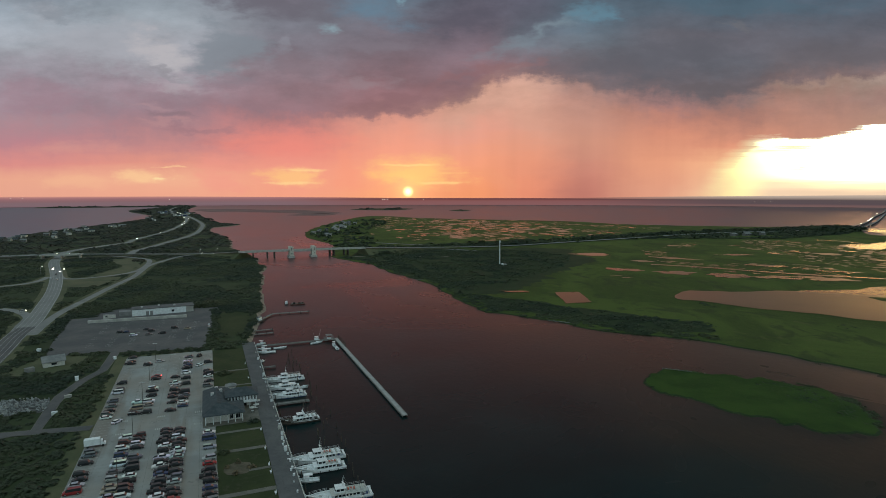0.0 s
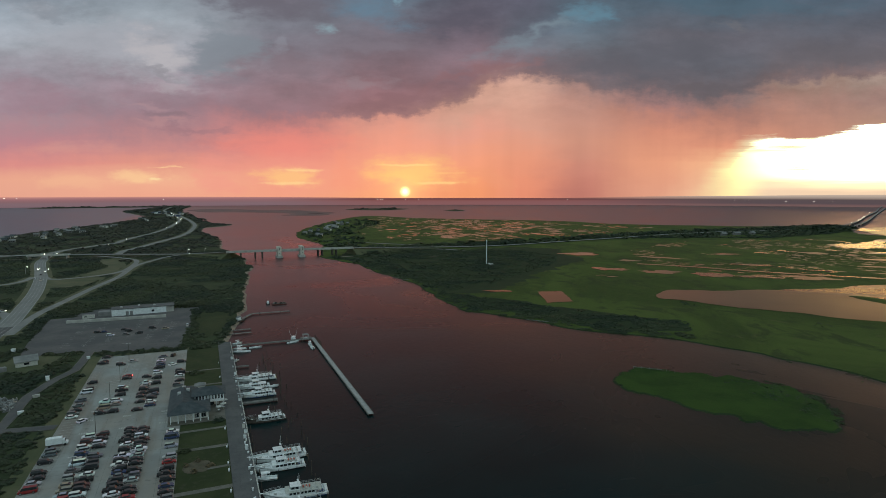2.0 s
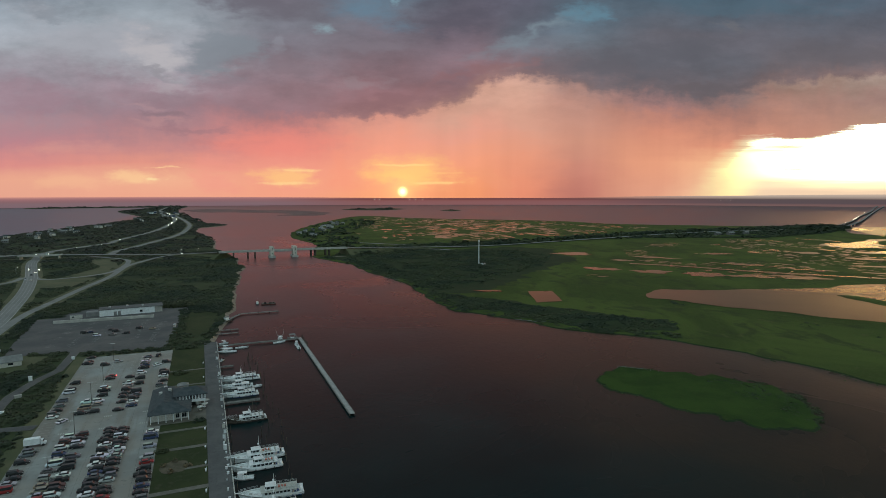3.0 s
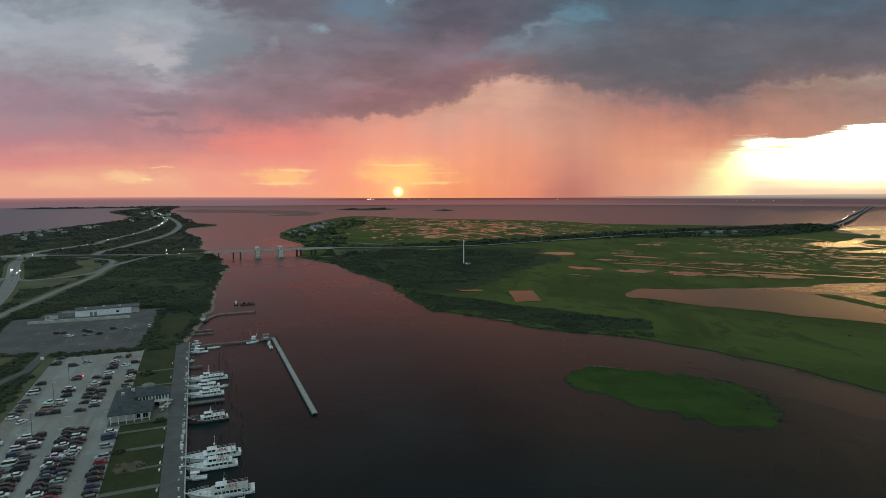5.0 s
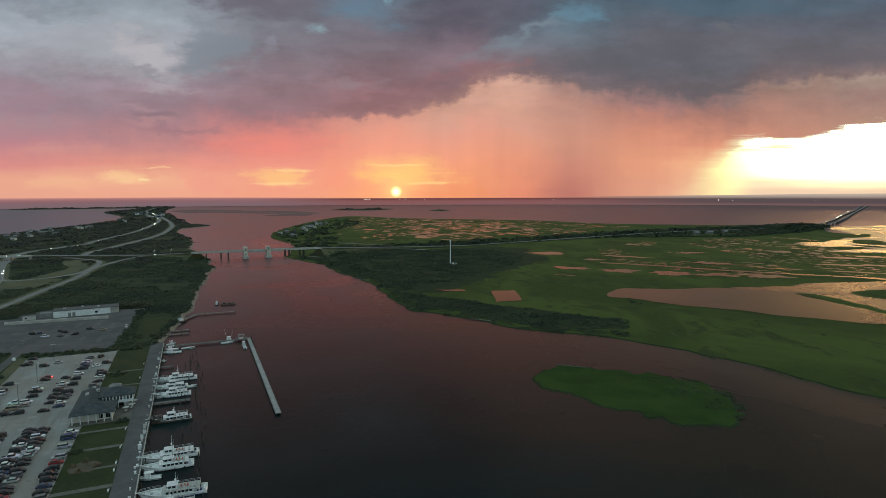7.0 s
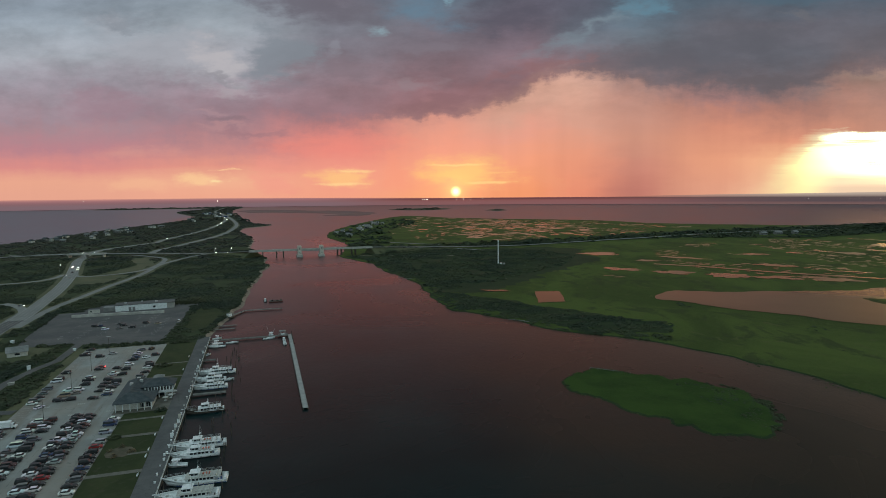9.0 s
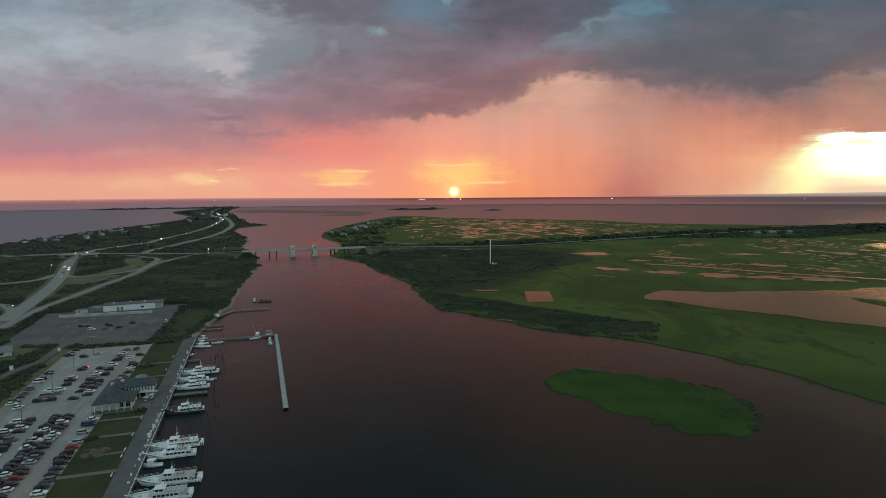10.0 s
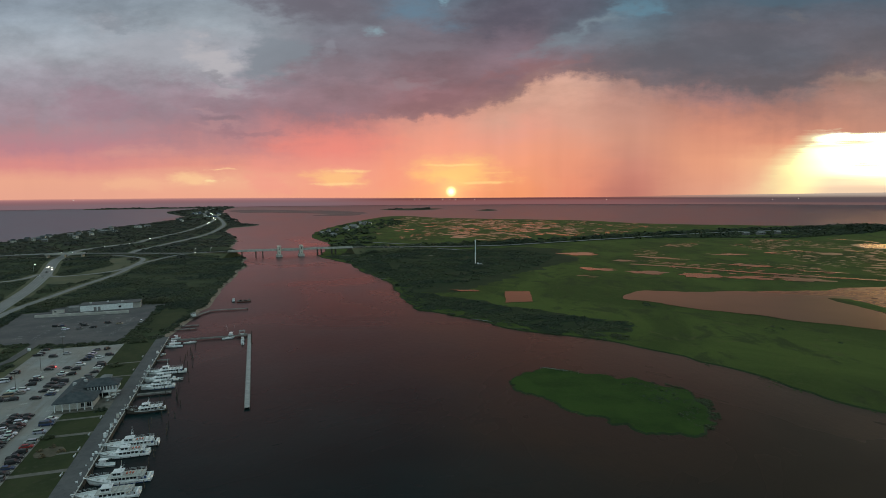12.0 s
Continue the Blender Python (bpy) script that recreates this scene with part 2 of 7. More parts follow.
bright = ramp(W, m(W, "DIVIDE", m(W, "ADD", sv, centred(streak, 2.0)), 12.0), [(0.0, lin("f6d2b2")), (0.14, lin("fddcba")), (0.28, lin("fff2c4")), (0.5, lin("fffad8")), (1.0, lin("fff6dc"))])
bright = blend(W, step(W, sx, 58.0, 49.0, 0.0, 0.75), bright, lin("fff0a8"))
veil = m(W, "MULTIPLY", m(W, "MULTIPLY", step(W, field(0.06, 1.1, 44.0, 5, 0.6), 0.46, 0.62), step(W, sv, 6.6, 7.8)), step(W, sx, 74.0, 58.0))
low_veil = m(W, "MULTIPLY", step(W, field(0.07, 1.8, 47.0, 4, 0.55), 0.60, 0.66), m(W, "MULTIPLY", step(W, sv, 2.2, 3.2), step(W, sv, 5.6, 4.2)))
bright = blend(W, m(W, "MULTIPLY", m(W, "MAXIMUM", veil, m(W, "MULTIPLY", low_veil, 0.6)), 0.75), bright, lin("dcc49c"))
colour = blend(W, gap, colour, bright)
colour = blend(W, 1.0, colour, (0.985, 1.02, 1.0), "MULTIPLY")
# the open western gap is far brighter than the picture can hold
parts = W.nodes.new("ShaderNodeSeparateXYZ")
W.links.new(colour, parts.inputs[0])
gap = m(W, "MULTIPLY", m(W, "MULTIPLY", step(W, parts.outputs[1], 0.66, 0.98), step(W, sx, 46.0, 78.0)), step(W, dy, 0.2, 0.5))
colour = blend(W, 1.0, colour, xyz(W, m(W, "MULTIPLY_ADD", gap, 8.0, 1.0), m(W, "MULTIPLY_ADD", gap, 6.3, 1.0), m(W, "MULTIPLY_ADD", gap, 3.8, 1.0)), "MULTIPLY")
# the open, paler cloud overhead and behind
colour = blend(W, step(W, sv, 48.0, 170.0), colour, (0.33, 0.475, 0.49))
behind = step(W, m(W, "ABSOLUTE", azimuth), 0.95, 1.7)
colour = blend(W, behind, colour, (0.35, 0.475, 0.495))
# the sun low in the rain
SUN_X, SUN_V = -5.43, 0.30
off = m(W, "SQRT", m(W, "ADD", m(W, "POWER", m(W, "SUBTRACT", sx, SUN_X), 2), m(W, "POWER", m(W, "SUBTRACT", sv, SUN_V), 2)))
disc = m(W, "POWER", step(W, off, 1.25, 0.0), 1.6)
glow = m(W, "POWER", 2.718, m(W, "MULTIPLY", off, -0.75))
front = step(W, dy, 0.2, 0.5)
colour = blend(W, 1.0, colour, blend(W, m(W, "MULTIPLY", glow, front), (0, 0, 0), (0.75, 0.40, 0.08)), "ADD")
colour = blend(W, 1.0, colour, blend(W, m(W, "MULTIPLY", disc, front), (0, 0, 0), (2.6, 2.0, 0.9)), "ADD")
air = W.nodes.new("ShaderNodeTexSky")
air.sky_type, air.sun_disc, air.sun_elevation, air.sun_rotation = "NISHITA", False, radians(0.6), radians(-3.1)
colour = blend(W, 0.004, colour, air.outputs[0], "ADD")
lamp = W.nodes.new("ShaderNodeBackground")
W.links.new(colour, lamp.inputs[0])
lamp.inputs[1].default_value = 1.0
W.links.new(lamp.outputs[0], W.nodes.new("ShaderNodeOutputWorld").inputs[0])

sun = new("sun", bpy.data.lights.new("sun", "SUN"))
sun.data.energy, sun.data.angle, sun.data.color = 0.15, radians(60), (1.0, 0.5, 0.32)
sun.matrix_world = look((-5.4, 100, 12), (0, 0, 0))


# ---- materials ----
def material(name, build, rough=0.8, metal=0.0, spec=0.5):
    mat = bpy.data.materials.new(name)
    mat.use_nodes = True
    t = mat.node_tree
    bsdf = t.nodes["Principled BSDF"]
    bsdf.inputs["Roughness"].default_value = rough
    bsdf.inputs["Metallic"].default_value = metal
    bsdf.inputs["Specular IOR Level"].default_value = spec
    build(t, bsdf)
    return mat


def where(t):
    return t.nodes.new("ShaderNodeNewGeometry").outputs["Position"]


def bump(t, bsdf, height, strength, distance):
    n = t.nodes.new("ShaderNodeBump")
    n.inputs["Strength"].default_value = strength
    n.inputs["Distance"].default_value = distance
    t.links.new(height, n.inputs["Height"])
    t.links.new(n.outputs[0], bsdf.inputs["Normal"])


def mottled(name, a, b, c=None, scale=0.3, fine=4.0, rough=0.85, metal=0.0, relief=0.0, spec=0.3):
    """Two colours by a coarse pattern, and a third by a fine one."""
    def build(t, bsdf):
        p = where(t)
        col = blend(t, step(t, grain(t, p, scale, 5, 0.6), 0.36, 0.64), a, b)
        g = grain(t, p, fine, 4, 0.65)
        col = blend(t, step(t, g, 0.5, 0.75, 0.0, 0.7), col, c or [0.6 * v for v in a])
        t.links.new(col, bsdf.inputs["Base Color"])
        if relief:
            bump(t, bsdf, g, 0.6, relief)
    return material(name, build, rough, metal, spec)


def plain(name, col, rough=0.6, metal=0.0, vary=0.12, scale=1.5):
    def build(t, bsdf):
        p = where(t)
        g = grain(t, p, scale, 5, 0.65)
        dark, pale = [v * (1 - vary * 1.6) for v in col], [min(1, v * (1 + vary)) for v in col]
        t.links.new(blend(t, step(t, g, 0.35, 0.65), dark, pale), bsdf.inputs["Base Color"])
    return material(name, build, rough, metal)


def glowing(name, col, strength):
    def build(t, bsdf):
        bsdf.inputs["Emission Color"].default_value = (*col, 1)
        bsdf.inputs["Emission Strength"].default_value = strength
    return material(name, build)


def water_look(name, base, rough, ripple, scale, gloss, most, tint, shoal=None):
    """Dark water under a rippled gloss that grows with the angle, up to a limit set by the chop."""
    mat = bpy.data.materials.new(name)
    mat.use_nodes = True
    t = mat.node_tree
    t.nodes.clear()
    p = where(t)
    s = t.nodes.new("ShaderNodeMapping")
    s.inputs["Scale"].default_value = (1.0, 0.55, 1.0)
    s.inputs["Rotation"].default_value = (0, 0, 0.5)
    t.links.new(p, s.inputs[0])
    calm = grain(t, p, 0.006, 4, 0.6, 1.5)
    n = t.nodes.new("ShaderNodeBump")
    n.inputs["Distance"].default_value = ripple
    t.links.new(step(t, calm, 0.3, 0.7, 0.5, 1.0), n.inputs["Strength"])
    t.links.new(grain(t, s.outputs[0], scale, 5, 0.62, 0.4), n.inputs["Height"])
    deep = t.nodes.new("ShaderNodeBsdfDiffuse")
    body = blend(t, step(t, grain(t, p, 0.012, 4, 0.55), 0.35, 0.7), base, [1.6 * v for v in base])
    rough_is = step(t, calm, 0.35, 0.65, rough * 0.8, rough * 1.25)
    if shoal:
        # muddy shallows off the marsh, and choppier open bay beyond the bridge
        at = t.nodes.new("ShaderNodeSeparateXYZ")
        t.links.new(p, at.inputs[0])
        drift = m(t, "MULTIPLY", m(t, "SUBTRACT", grain(t, p, 0.014, 4, 0.55), 0.5), 150)
        east = step(t, m(t, "ADD", m(t, "ADD", at.outputs[0], m(t, "MULTIPLY", at.outputs[1], 0.35)), drift), 110, 260)
        body = blend(t, m(t, "MULTIPLY", east, step(t, at.outputs[1], 900, 500)), body, shoal)
        flats = step(t, m(t, "ADD", m(t, "ADD", at.outputs[0], m(t, "MULTIPLY", at.outputs[1], 0.35)), drift), 240, 370)
        body = blend(t, m(t, "MULTIPLY", flats, step(t, at.outputs[1], 900, 500)), body, [1.7 * v for v in shoal])
        rough_is = m(t, "ADD", rough_is, step(t, at.outputs[1], 850, 1500, 0.0, 0.04))
    t.links.new(body, deep.inputs["Color"])
    shine = t.nodes.new("ShaderNodeBsdfGlossy")
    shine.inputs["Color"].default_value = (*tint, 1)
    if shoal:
        # beyond the barrier island the gloss tint turns lavender, colouring the reflection there
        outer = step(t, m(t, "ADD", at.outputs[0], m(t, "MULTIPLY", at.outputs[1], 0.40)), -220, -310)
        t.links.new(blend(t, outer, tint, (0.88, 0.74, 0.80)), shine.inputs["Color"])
    t.links.new(rough_is, shine.inputs["Roughness"])
    t.links.new(n.outputs[0], shine.inputs["Normal"])
    f = t.nodes.new("ShaderNodeFresnel")
    f.inputs["IOR"].default_value = 1.333
    t.links.new(n.outputs[0], f.inputs["Normal"])
    mix = t.nodes.new("ShaderNodeMixShader")
    t.links.new(m(t, "MINIMUM", m(t, "MULTIPLY", m(t, "POWER", f.outputs[0], 1.3), gloss), most), mix.inputs[0])
    t.links.new(deep.outputs[0], mix.inputs[1])
    t.links.new(shine.outputs[0], mix.inputs[2])
    t.links.new(mix.outputs[0], t.nodes.new("ShaderNodeOutputMaterial").inputs[0])
    return mat


def leafy(name, dark, pale, patch=0.02):
    """Leaves: every clump a little different, with slow drifts of colour over the land."""
    def build(t, bsdf):
        p = where(t)
        col = blend(t, t.nodes.new("ShaderNodeNewGeometry").outputs["Random Per Island"], dark, pale)
        drift = blend(t, step(t, grain(t, p, patch, 3), 0.35, 0.65), (0.62, 0.72, 0.7), (1.25, 1.15, 0.85))
        t.links.new(blend(t, 1.0, col, drift, "MULTIPLY"), bsdf.inputs["Base Color"])
    return material(name, build, 0.75, spec=0.25)


# the last reddish triples tint the gloss: sunset colour painted into the reflections
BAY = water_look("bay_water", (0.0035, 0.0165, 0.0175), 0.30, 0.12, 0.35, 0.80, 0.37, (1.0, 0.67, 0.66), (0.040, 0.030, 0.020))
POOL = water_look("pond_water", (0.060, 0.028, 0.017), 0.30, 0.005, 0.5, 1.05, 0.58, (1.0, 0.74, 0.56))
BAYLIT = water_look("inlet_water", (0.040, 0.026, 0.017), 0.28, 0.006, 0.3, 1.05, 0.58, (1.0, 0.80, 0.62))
SCRUB = mottled("scrub_ground", (0.034, 0.047, 0.023), (0.054, 0.070, 0.033), (0.064, 0.066, 0.042), 0.03, 0.5, relief=0.2, spec=0.1)
VERGE = mottled("mown_verge", (0.075, 0.085, 0.040), (0.12, 0.115, 0.06), (0.05, 0.065, 0.03), 0.04, 0.8)
LAWN = mottled("lawn", (0.036, 0.049, 0.021), (0.054, 0.064, 0.028), (0.074, 0.066, 0.042), 0.07, 0.5, relief=0.05, spec=0.1)
SAND = mottled("sand", (0.20, 0.165, 0.13), (0.28, 0.23, 0.18), (0.2, 0.17, 0.13), 0.2, 2.0)
def lot_build(t, bsdf):
    """Pale slabs, browned by tyres along the lanes, with patched and oily places."""
    p = where(t)
    turn = t.nodes.new("ShaderNodeMapping")
    turn.inputs["Rotation"].default_value = (0, 0, -radians(TURNED))
    t.links.new(p, turn.inputs[0])
    lanes = t.nodes.new("ShaderNodeMapping")
    lanes.inputs["Scale"].default_value = (0.11, 0.012, 0.1)
    t.links.new(turn.outputs[0], lanes.inputs[0])
    col = blend(t, step(t, grain(t, p, 0.055, 5, 0.6), 0.36, 0.64), (0.25, 0.25, 0.243), (0.335, 0.342, 0.335))
    col = blend(t, step(t, grain(t, lanes.outputs[0], 1.0, 4, 0.55), 0.50, 0.66, 0.0, 0.75), col, (0.215, 0.178, 0.150))
    col = blend(t, step(t, grain(t, p, 0.022, 3, 0.55), 0.42, 0.62, 0.0, 0.6), col, (0.30, 0.255, 0.215))
    col = blend(t, step(t, grain(t, p, 0.45, 4, 0.65), 0.5, 0.75, 0.0, 0.65), col, (0.25, 0.24, 0.225))
    col = blend(t, step(t, grain(t, p, 0.30, 3, 0.5), 0.66, 0.74, 0.0, 0.6), col, (0.14, 0.13, 0.125))
    t.links.new(col, bsdf.inputs["Base Color"])


CONCRETE = material("lot_concrete", lot_build, 0.85, spec=0.3)
PATHS = mottled("path_concrete", (0.125, 0.12, 0.10), (0.185, 0.172, 0.15), (0.085, 0.085, 0.065), 0.3, 1.2)
ASPHALT = mottled("old_asphalt", (0.090, 0.089, 0.092), (0.132, 0.122, 0.120), (0.066, 0.065, 0.067), 0.045, 0.5)
PAVING = mottled("quay_paving", (0.096, 0.097, 0.100), (0.134, 0.132, 0.132), (0.072, 0.072, 0.072), 0.12, 0.9)
MUDFLAT = mottled("mud_flat", (0.18, 0.10, 0.095), (0.24, 0.13, 0.12), (0.12, 0.085, 0.075), 0.008, 0.05)
ROADWAY = mottled("road_asphalt", (0.20, 0.20, 0.195), (0.26, 0.255, 0.245), (0.14, 0.14, 0.14), 0.08, 0.9)
TIMBER = mottled("grey_timber", (0.17, 0.166, 0.158), (0.25, 0.242, 0.228), (0.12, 0.11, 0.10), 0.6, 5.0)
PILE = mottled("wet_pile", (0.06, 0.05, 0.042), (0.12, 0.10, 0.082), (0.03, 0.027, 0.025), 0.8, 4.0)
STEEL = plain("pale_steel", (0.55, 0.56, 0.56), 0.45, 0.3)
PAINT = plain("white_line_paint", (0.48, 0.48, 0.45), 0.7)
STONE = mottled("bridge_concrete", (0.42, 0.40, 0.37), (0.55, 0.53, 0.49), (0.3, 0.28, 0.26), 0.2, 1.5)
WHITE = plain("white_paint", (0.82, 0.85, 0.86), 0.4, 0.0, 0.07, 0.9)
TOWER = mottled("tower_concrete", (0.62, 0.56, 0.48), (0.74, 0.68, 0.60), (0.48, 0.43, 0.37), 0.3, 2.0)
CREAM = plain("cream_siding", (0.62, 0.60, 0.55), 0.7, 0.0, 0.10)
SLATE = mottled("dark_shingle", (0.050, 0.062, 0.070), (0.080, 0.092, 0.100), (0.036, 0.042, 0.046), 0.5, 4.0)
GREYROOF = mottled("grey_roof", (0.20, 0.20, 0.20), (0.28, 0.275, 0.27), (0.14, 0.14, 0.14), 0.3, 2.0)
PANE = plain("dark_glass", (0.02, 0.024, 0.028), 0.22)
RUBBER = plain("tyre_rubber", (0.02, 0.02, 0.02), 0.85)
CHROME = plain("wheel_alloy", (0.5, 0.5, 0.5), 0.35, 0.8)
RED = plain("red_paint", (0.45, 0.05, 0.03), 0.5)
ORANGE = plain("orange_cover", (0.52, 0.16, 0.11), 0.7)
NAVY = plain("blue_paint", (0.05, 0.09, 0.22), 0.4)
CANVAS = plain("pale_canvas", (0.50, 0.50, 0.47), 0.9)
LEAF_DARK = leafy("scrub_leaves", (0.040, 0.051, 0.034), (0.055, 0.069, 0.043))
LEAF_SEDGE = leafy("sedge_leaves", (0.040, 0.062, 0.022), (0.056, 0.084, 0.030))
# far leaves greyed and lightened: distance haze put into their base colour
LEAF_FAR = leafy("hazed_far_leaves", (0.050, 0.052, 0.044), (0.072, 0.072, 0.062))
LEAF_MARSH = leafy("marsh_shrub_leaves", (0.036, 0.051, 0.030), (0.048, 0.066, 0.037))
HEADLIGHT = glowing("headlight", (1.0, 0.92, 0.75), 9)
TAIL = glowing("tail_light", (1.0, 0.03, 0.02), 5)


def marsh_build(t, bsdf):
    p = where(t)
    s = t.nodes.new("ShaderNodeMapping")
    s.inputs["Scale"].default_value = (1.0, 0.6, 1.0)
    t.links.new(p, s.inputs[0])
    col = blend(t, step(t, grain(t, s.outputs[0], 0.011, 6, 0.62, 0.8), 0.38, 0.62), (0.036, 0.058, 0.016), (0.066, 0.096, 0.024))
    col = blend(t, step(t, grain(t, s.outputs[0], 0.034, 7, 0.7, 0.6), 0.50, 0.62, 0.0, 0.85), col, (0.028, 0.040, 0.018))
    col = blend(t, step(t, grain(t, s.outputs[0], 0.07, 6, 0.7, 1.2), 0.58, 0.68, 0.0, 0.7), col, (0.078, 0.084, 0.036))
    col = blend(t, step(t, grain(t, s.outputs[0], 0.16, 6, 0.7), 0.54, 0.70, 0.0, 0.6), col, (0.060, 0.088, 0.026))
    col = blend(t, step(t, grain(t, p, 0.7, 4, 0.7), 0.5, 0.8, 0.0, 0.6), col, (0.062, 0.090, 0.026))
    t.links.new(col, bsdf.inputs["Base Color"])
    bump(t, bsdf, grain(t, p, 1.2, 4, 0.7), 0.7, 0.3)
    bsdf.inputs["Sheen Weight"].default_value = 0.065
    bsdf.inputs["Sheen Roughness"].default_value = 0.45
    bsdf.inputs["Sheen Tint"].default_value = (0.75, 0.80, 0.35, 1)


MARSH = material("marsh_grass", marsh_build, 0.95, spec=0.04)
ISLET_GRASS = mottled("islet_grass", (0.026, 0.054, 0.014), (0.042, 0.078, 0.018), (0.052, 0.072, 0.026), 0.05, 0.6, relief=0.2, spec=0.05)


FLOOR = mottled("thicket_floor", (0.026, 0.040, 0.019), (0.036, 0.053, 0.024), (0.032, 0.045, 0.023), 0.03, 0.4, relief=0.2, spec=0.08)


def car_paint_build(t, bsdf):
    info = t.nodes.new("ShaderNodeObjectInfo")
    g = grain(t, where(t), 2.0, 4, 0.6)
    col = blend(t, step(t, g, 0.4, 0.75, 0.0, 0.22), info.outputs["Color"], (0.16, 0.15, 0.14))
    t.links.new(col, bsdf.inputs["Base Color"])
    bsdf.inputs["Coat Weight"].default_value = 0.05
    bsdf.inputs["Coat Roughness"].default_value = 0.08


CARPAINT = material("car_paint", car_paint_build, 0.45, spec=0.35)


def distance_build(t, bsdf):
    """Haze, far water and low far shores, painted as emission colour by height and bearing."""
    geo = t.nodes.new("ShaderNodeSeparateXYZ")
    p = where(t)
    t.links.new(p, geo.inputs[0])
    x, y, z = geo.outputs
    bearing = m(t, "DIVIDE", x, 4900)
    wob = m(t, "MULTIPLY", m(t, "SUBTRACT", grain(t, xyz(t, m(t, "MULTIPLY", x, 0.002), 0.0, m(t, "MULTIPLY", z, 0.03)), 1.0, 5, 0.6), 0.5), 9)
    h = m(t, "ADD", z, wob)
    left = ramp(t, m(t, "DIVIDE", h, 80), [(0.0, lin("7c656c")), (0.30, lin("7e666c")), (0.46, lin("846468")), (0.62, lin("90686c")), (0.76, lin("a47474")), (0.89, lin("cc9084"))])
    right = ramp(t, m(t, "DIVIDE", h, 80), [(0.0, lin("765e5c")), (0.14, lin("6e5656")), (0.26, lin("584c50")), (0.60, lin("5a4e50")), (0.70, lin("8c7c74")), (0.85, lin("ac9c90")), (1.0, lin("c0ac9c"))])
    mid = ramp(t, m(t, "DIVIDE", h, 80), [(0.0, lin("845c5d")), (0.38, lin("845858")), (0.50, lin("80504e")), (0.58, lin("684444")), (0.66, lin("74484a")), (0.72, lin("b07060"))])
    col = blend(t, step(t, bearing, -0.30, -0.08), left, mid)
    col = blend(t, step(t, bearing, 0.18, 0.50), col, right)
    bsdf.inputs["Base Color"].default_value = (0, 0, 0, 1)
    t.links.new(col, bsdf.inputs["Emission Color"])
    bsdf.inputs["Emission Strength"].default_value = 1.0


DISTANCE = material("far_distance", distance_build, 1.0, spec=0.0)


# ---- building blocks ----
rng = random.Random(7)


def mesh_of(name, verts, faces, mat=None):
    me = bpy.data.meshes.new(name)
    me.from_pydata(verts, [], faces)
    me.update()
    if mat:
        me.materials.append(mat)
    return me


def part(name, bm, mat, parent=None, label="", soft=False):
    """Links a bmesh as one mesh object, under a thing or a part."""
    me = bpy.data.meshes.new(name)
    if soft:
        for f in bm.faces:
            f.smooth = True
    bm.to_mesh(me)
    bm.free()
    me.materials.append(mat)
    ob = new(name, me)
    ob.parent = parent
    if label:
        ob["label"] = label
    return ob


def thing(name, at, turn, label, category, group=""):
    ob = new(name)
    ob.matrix_basis = pose(at[0], at[1], at[2], 0, 0, turn)
    return tagged(ob, label, category, group)


def box(bm, x0, x1, y0, y1, z0, z1, bevel=0.0):
    """An upright block with, if asked, a small bevel."""
    made = bmesh.ops.create_cube(bm, size=1.0, matrix=Matrix.Translation(((x0 + x1) / 2, (y0 + y1) / 2, (z0 + z1) / 2)) @ Matrix.Diagonal((x1 - x0, y1 - y0, z1 - z0, 1)))
    if bevel:
        edges = list({e for v in made["verts"] for e in v.link_edges})
        bmesh.ops.bevel(bm, geom=edges, offset=bevel, segments=1, affect="EDGES")
    return bm


def block(x0, x1, y0, y1, z0, z1, bevel=0.0):
    return box(bmesh.new(), x0, x1, y0, y1, z0, z1, bevel)


def rod(bm, a, b, r0, r1=None, sides=8):
    """A round bar from a to b."""
    a, b = Vector(a), Vector(b)
    turn = (b - a).to_track_quat("Z", "Y").to_matrix().to_4x4()
    bmesh.ops.create_cone(bm, cap_ends=True, segments=sides, radius1=r0, radius2=r0 if r1 is None else r1, depth=(b - a).length,
                          matrix=Matrix.Translation((a + b) / 2) @ turn)
    return bm


def curve_points(points, closed=False, gap=10.0):
    """A smooth line through the points, with a point about every gap metres."""
    p = [np.array(q, float) for q in points]
    n = len(p)
    out = []
    for i in range(n if closed else n - 1):
        if closed:
            a, b, c, d = p[i - 1], p[i], p[(i + 1) % n], p[(i + 2) % n]
        else:
            a, b, c, d = p[max(i - 1, 0)], p[i], p[i + 1], p[min(i + 2, n - 1)]
        k = max(1, int(np.linalg.norm(c - b) / gap))
        for j in range(k):
            t = j / k
            out.append(0.5 * (2 * b + (c - a) * t + (2 * a - 5 * b + 4 * c - d) * t * t + (3 * b - a - 3 * c + d) * t ** 3))
    if not closed:
        out.append(p[-1])
    return out


def outward(loop, i):
    d = loop[(i + 1) % len(loop)] - loop[i - 1]
    n = np.array((d[1], -d[0]))
    return n / (np.linalg.norm(n) + 1e-9)


def area(loop):
    return 0.5 * sum(a[0] * b[1] - b[0] * a[1] for a, b in zip(loop, loop[1:] + loop[:1]))


def frayed(loop, amount, size):
    """The loop with an uneven edge."""
    out = []
    for i, q in enumerate(loop):
        v = noise.fractal(Vector((q[0] / size, q[1] / size, 0.3)), 0.9, 2.1, 4)
        out.append(q + outward(loop, i) * amount * v)
    return out


def inside(poly, x, y):
    hit = False
    j = len(poly) - 1
    for i in range(len(poly)):
        xi, yi, xj, yj = poly[i][0], poly[i][1], poly[j][0], poly[j][1]
        if (yi > y) != (yj > y) and x < (xj - xi) * (y - yi) / (yj - yi) + xi:
            hit = not hit
        j = i
    return hit


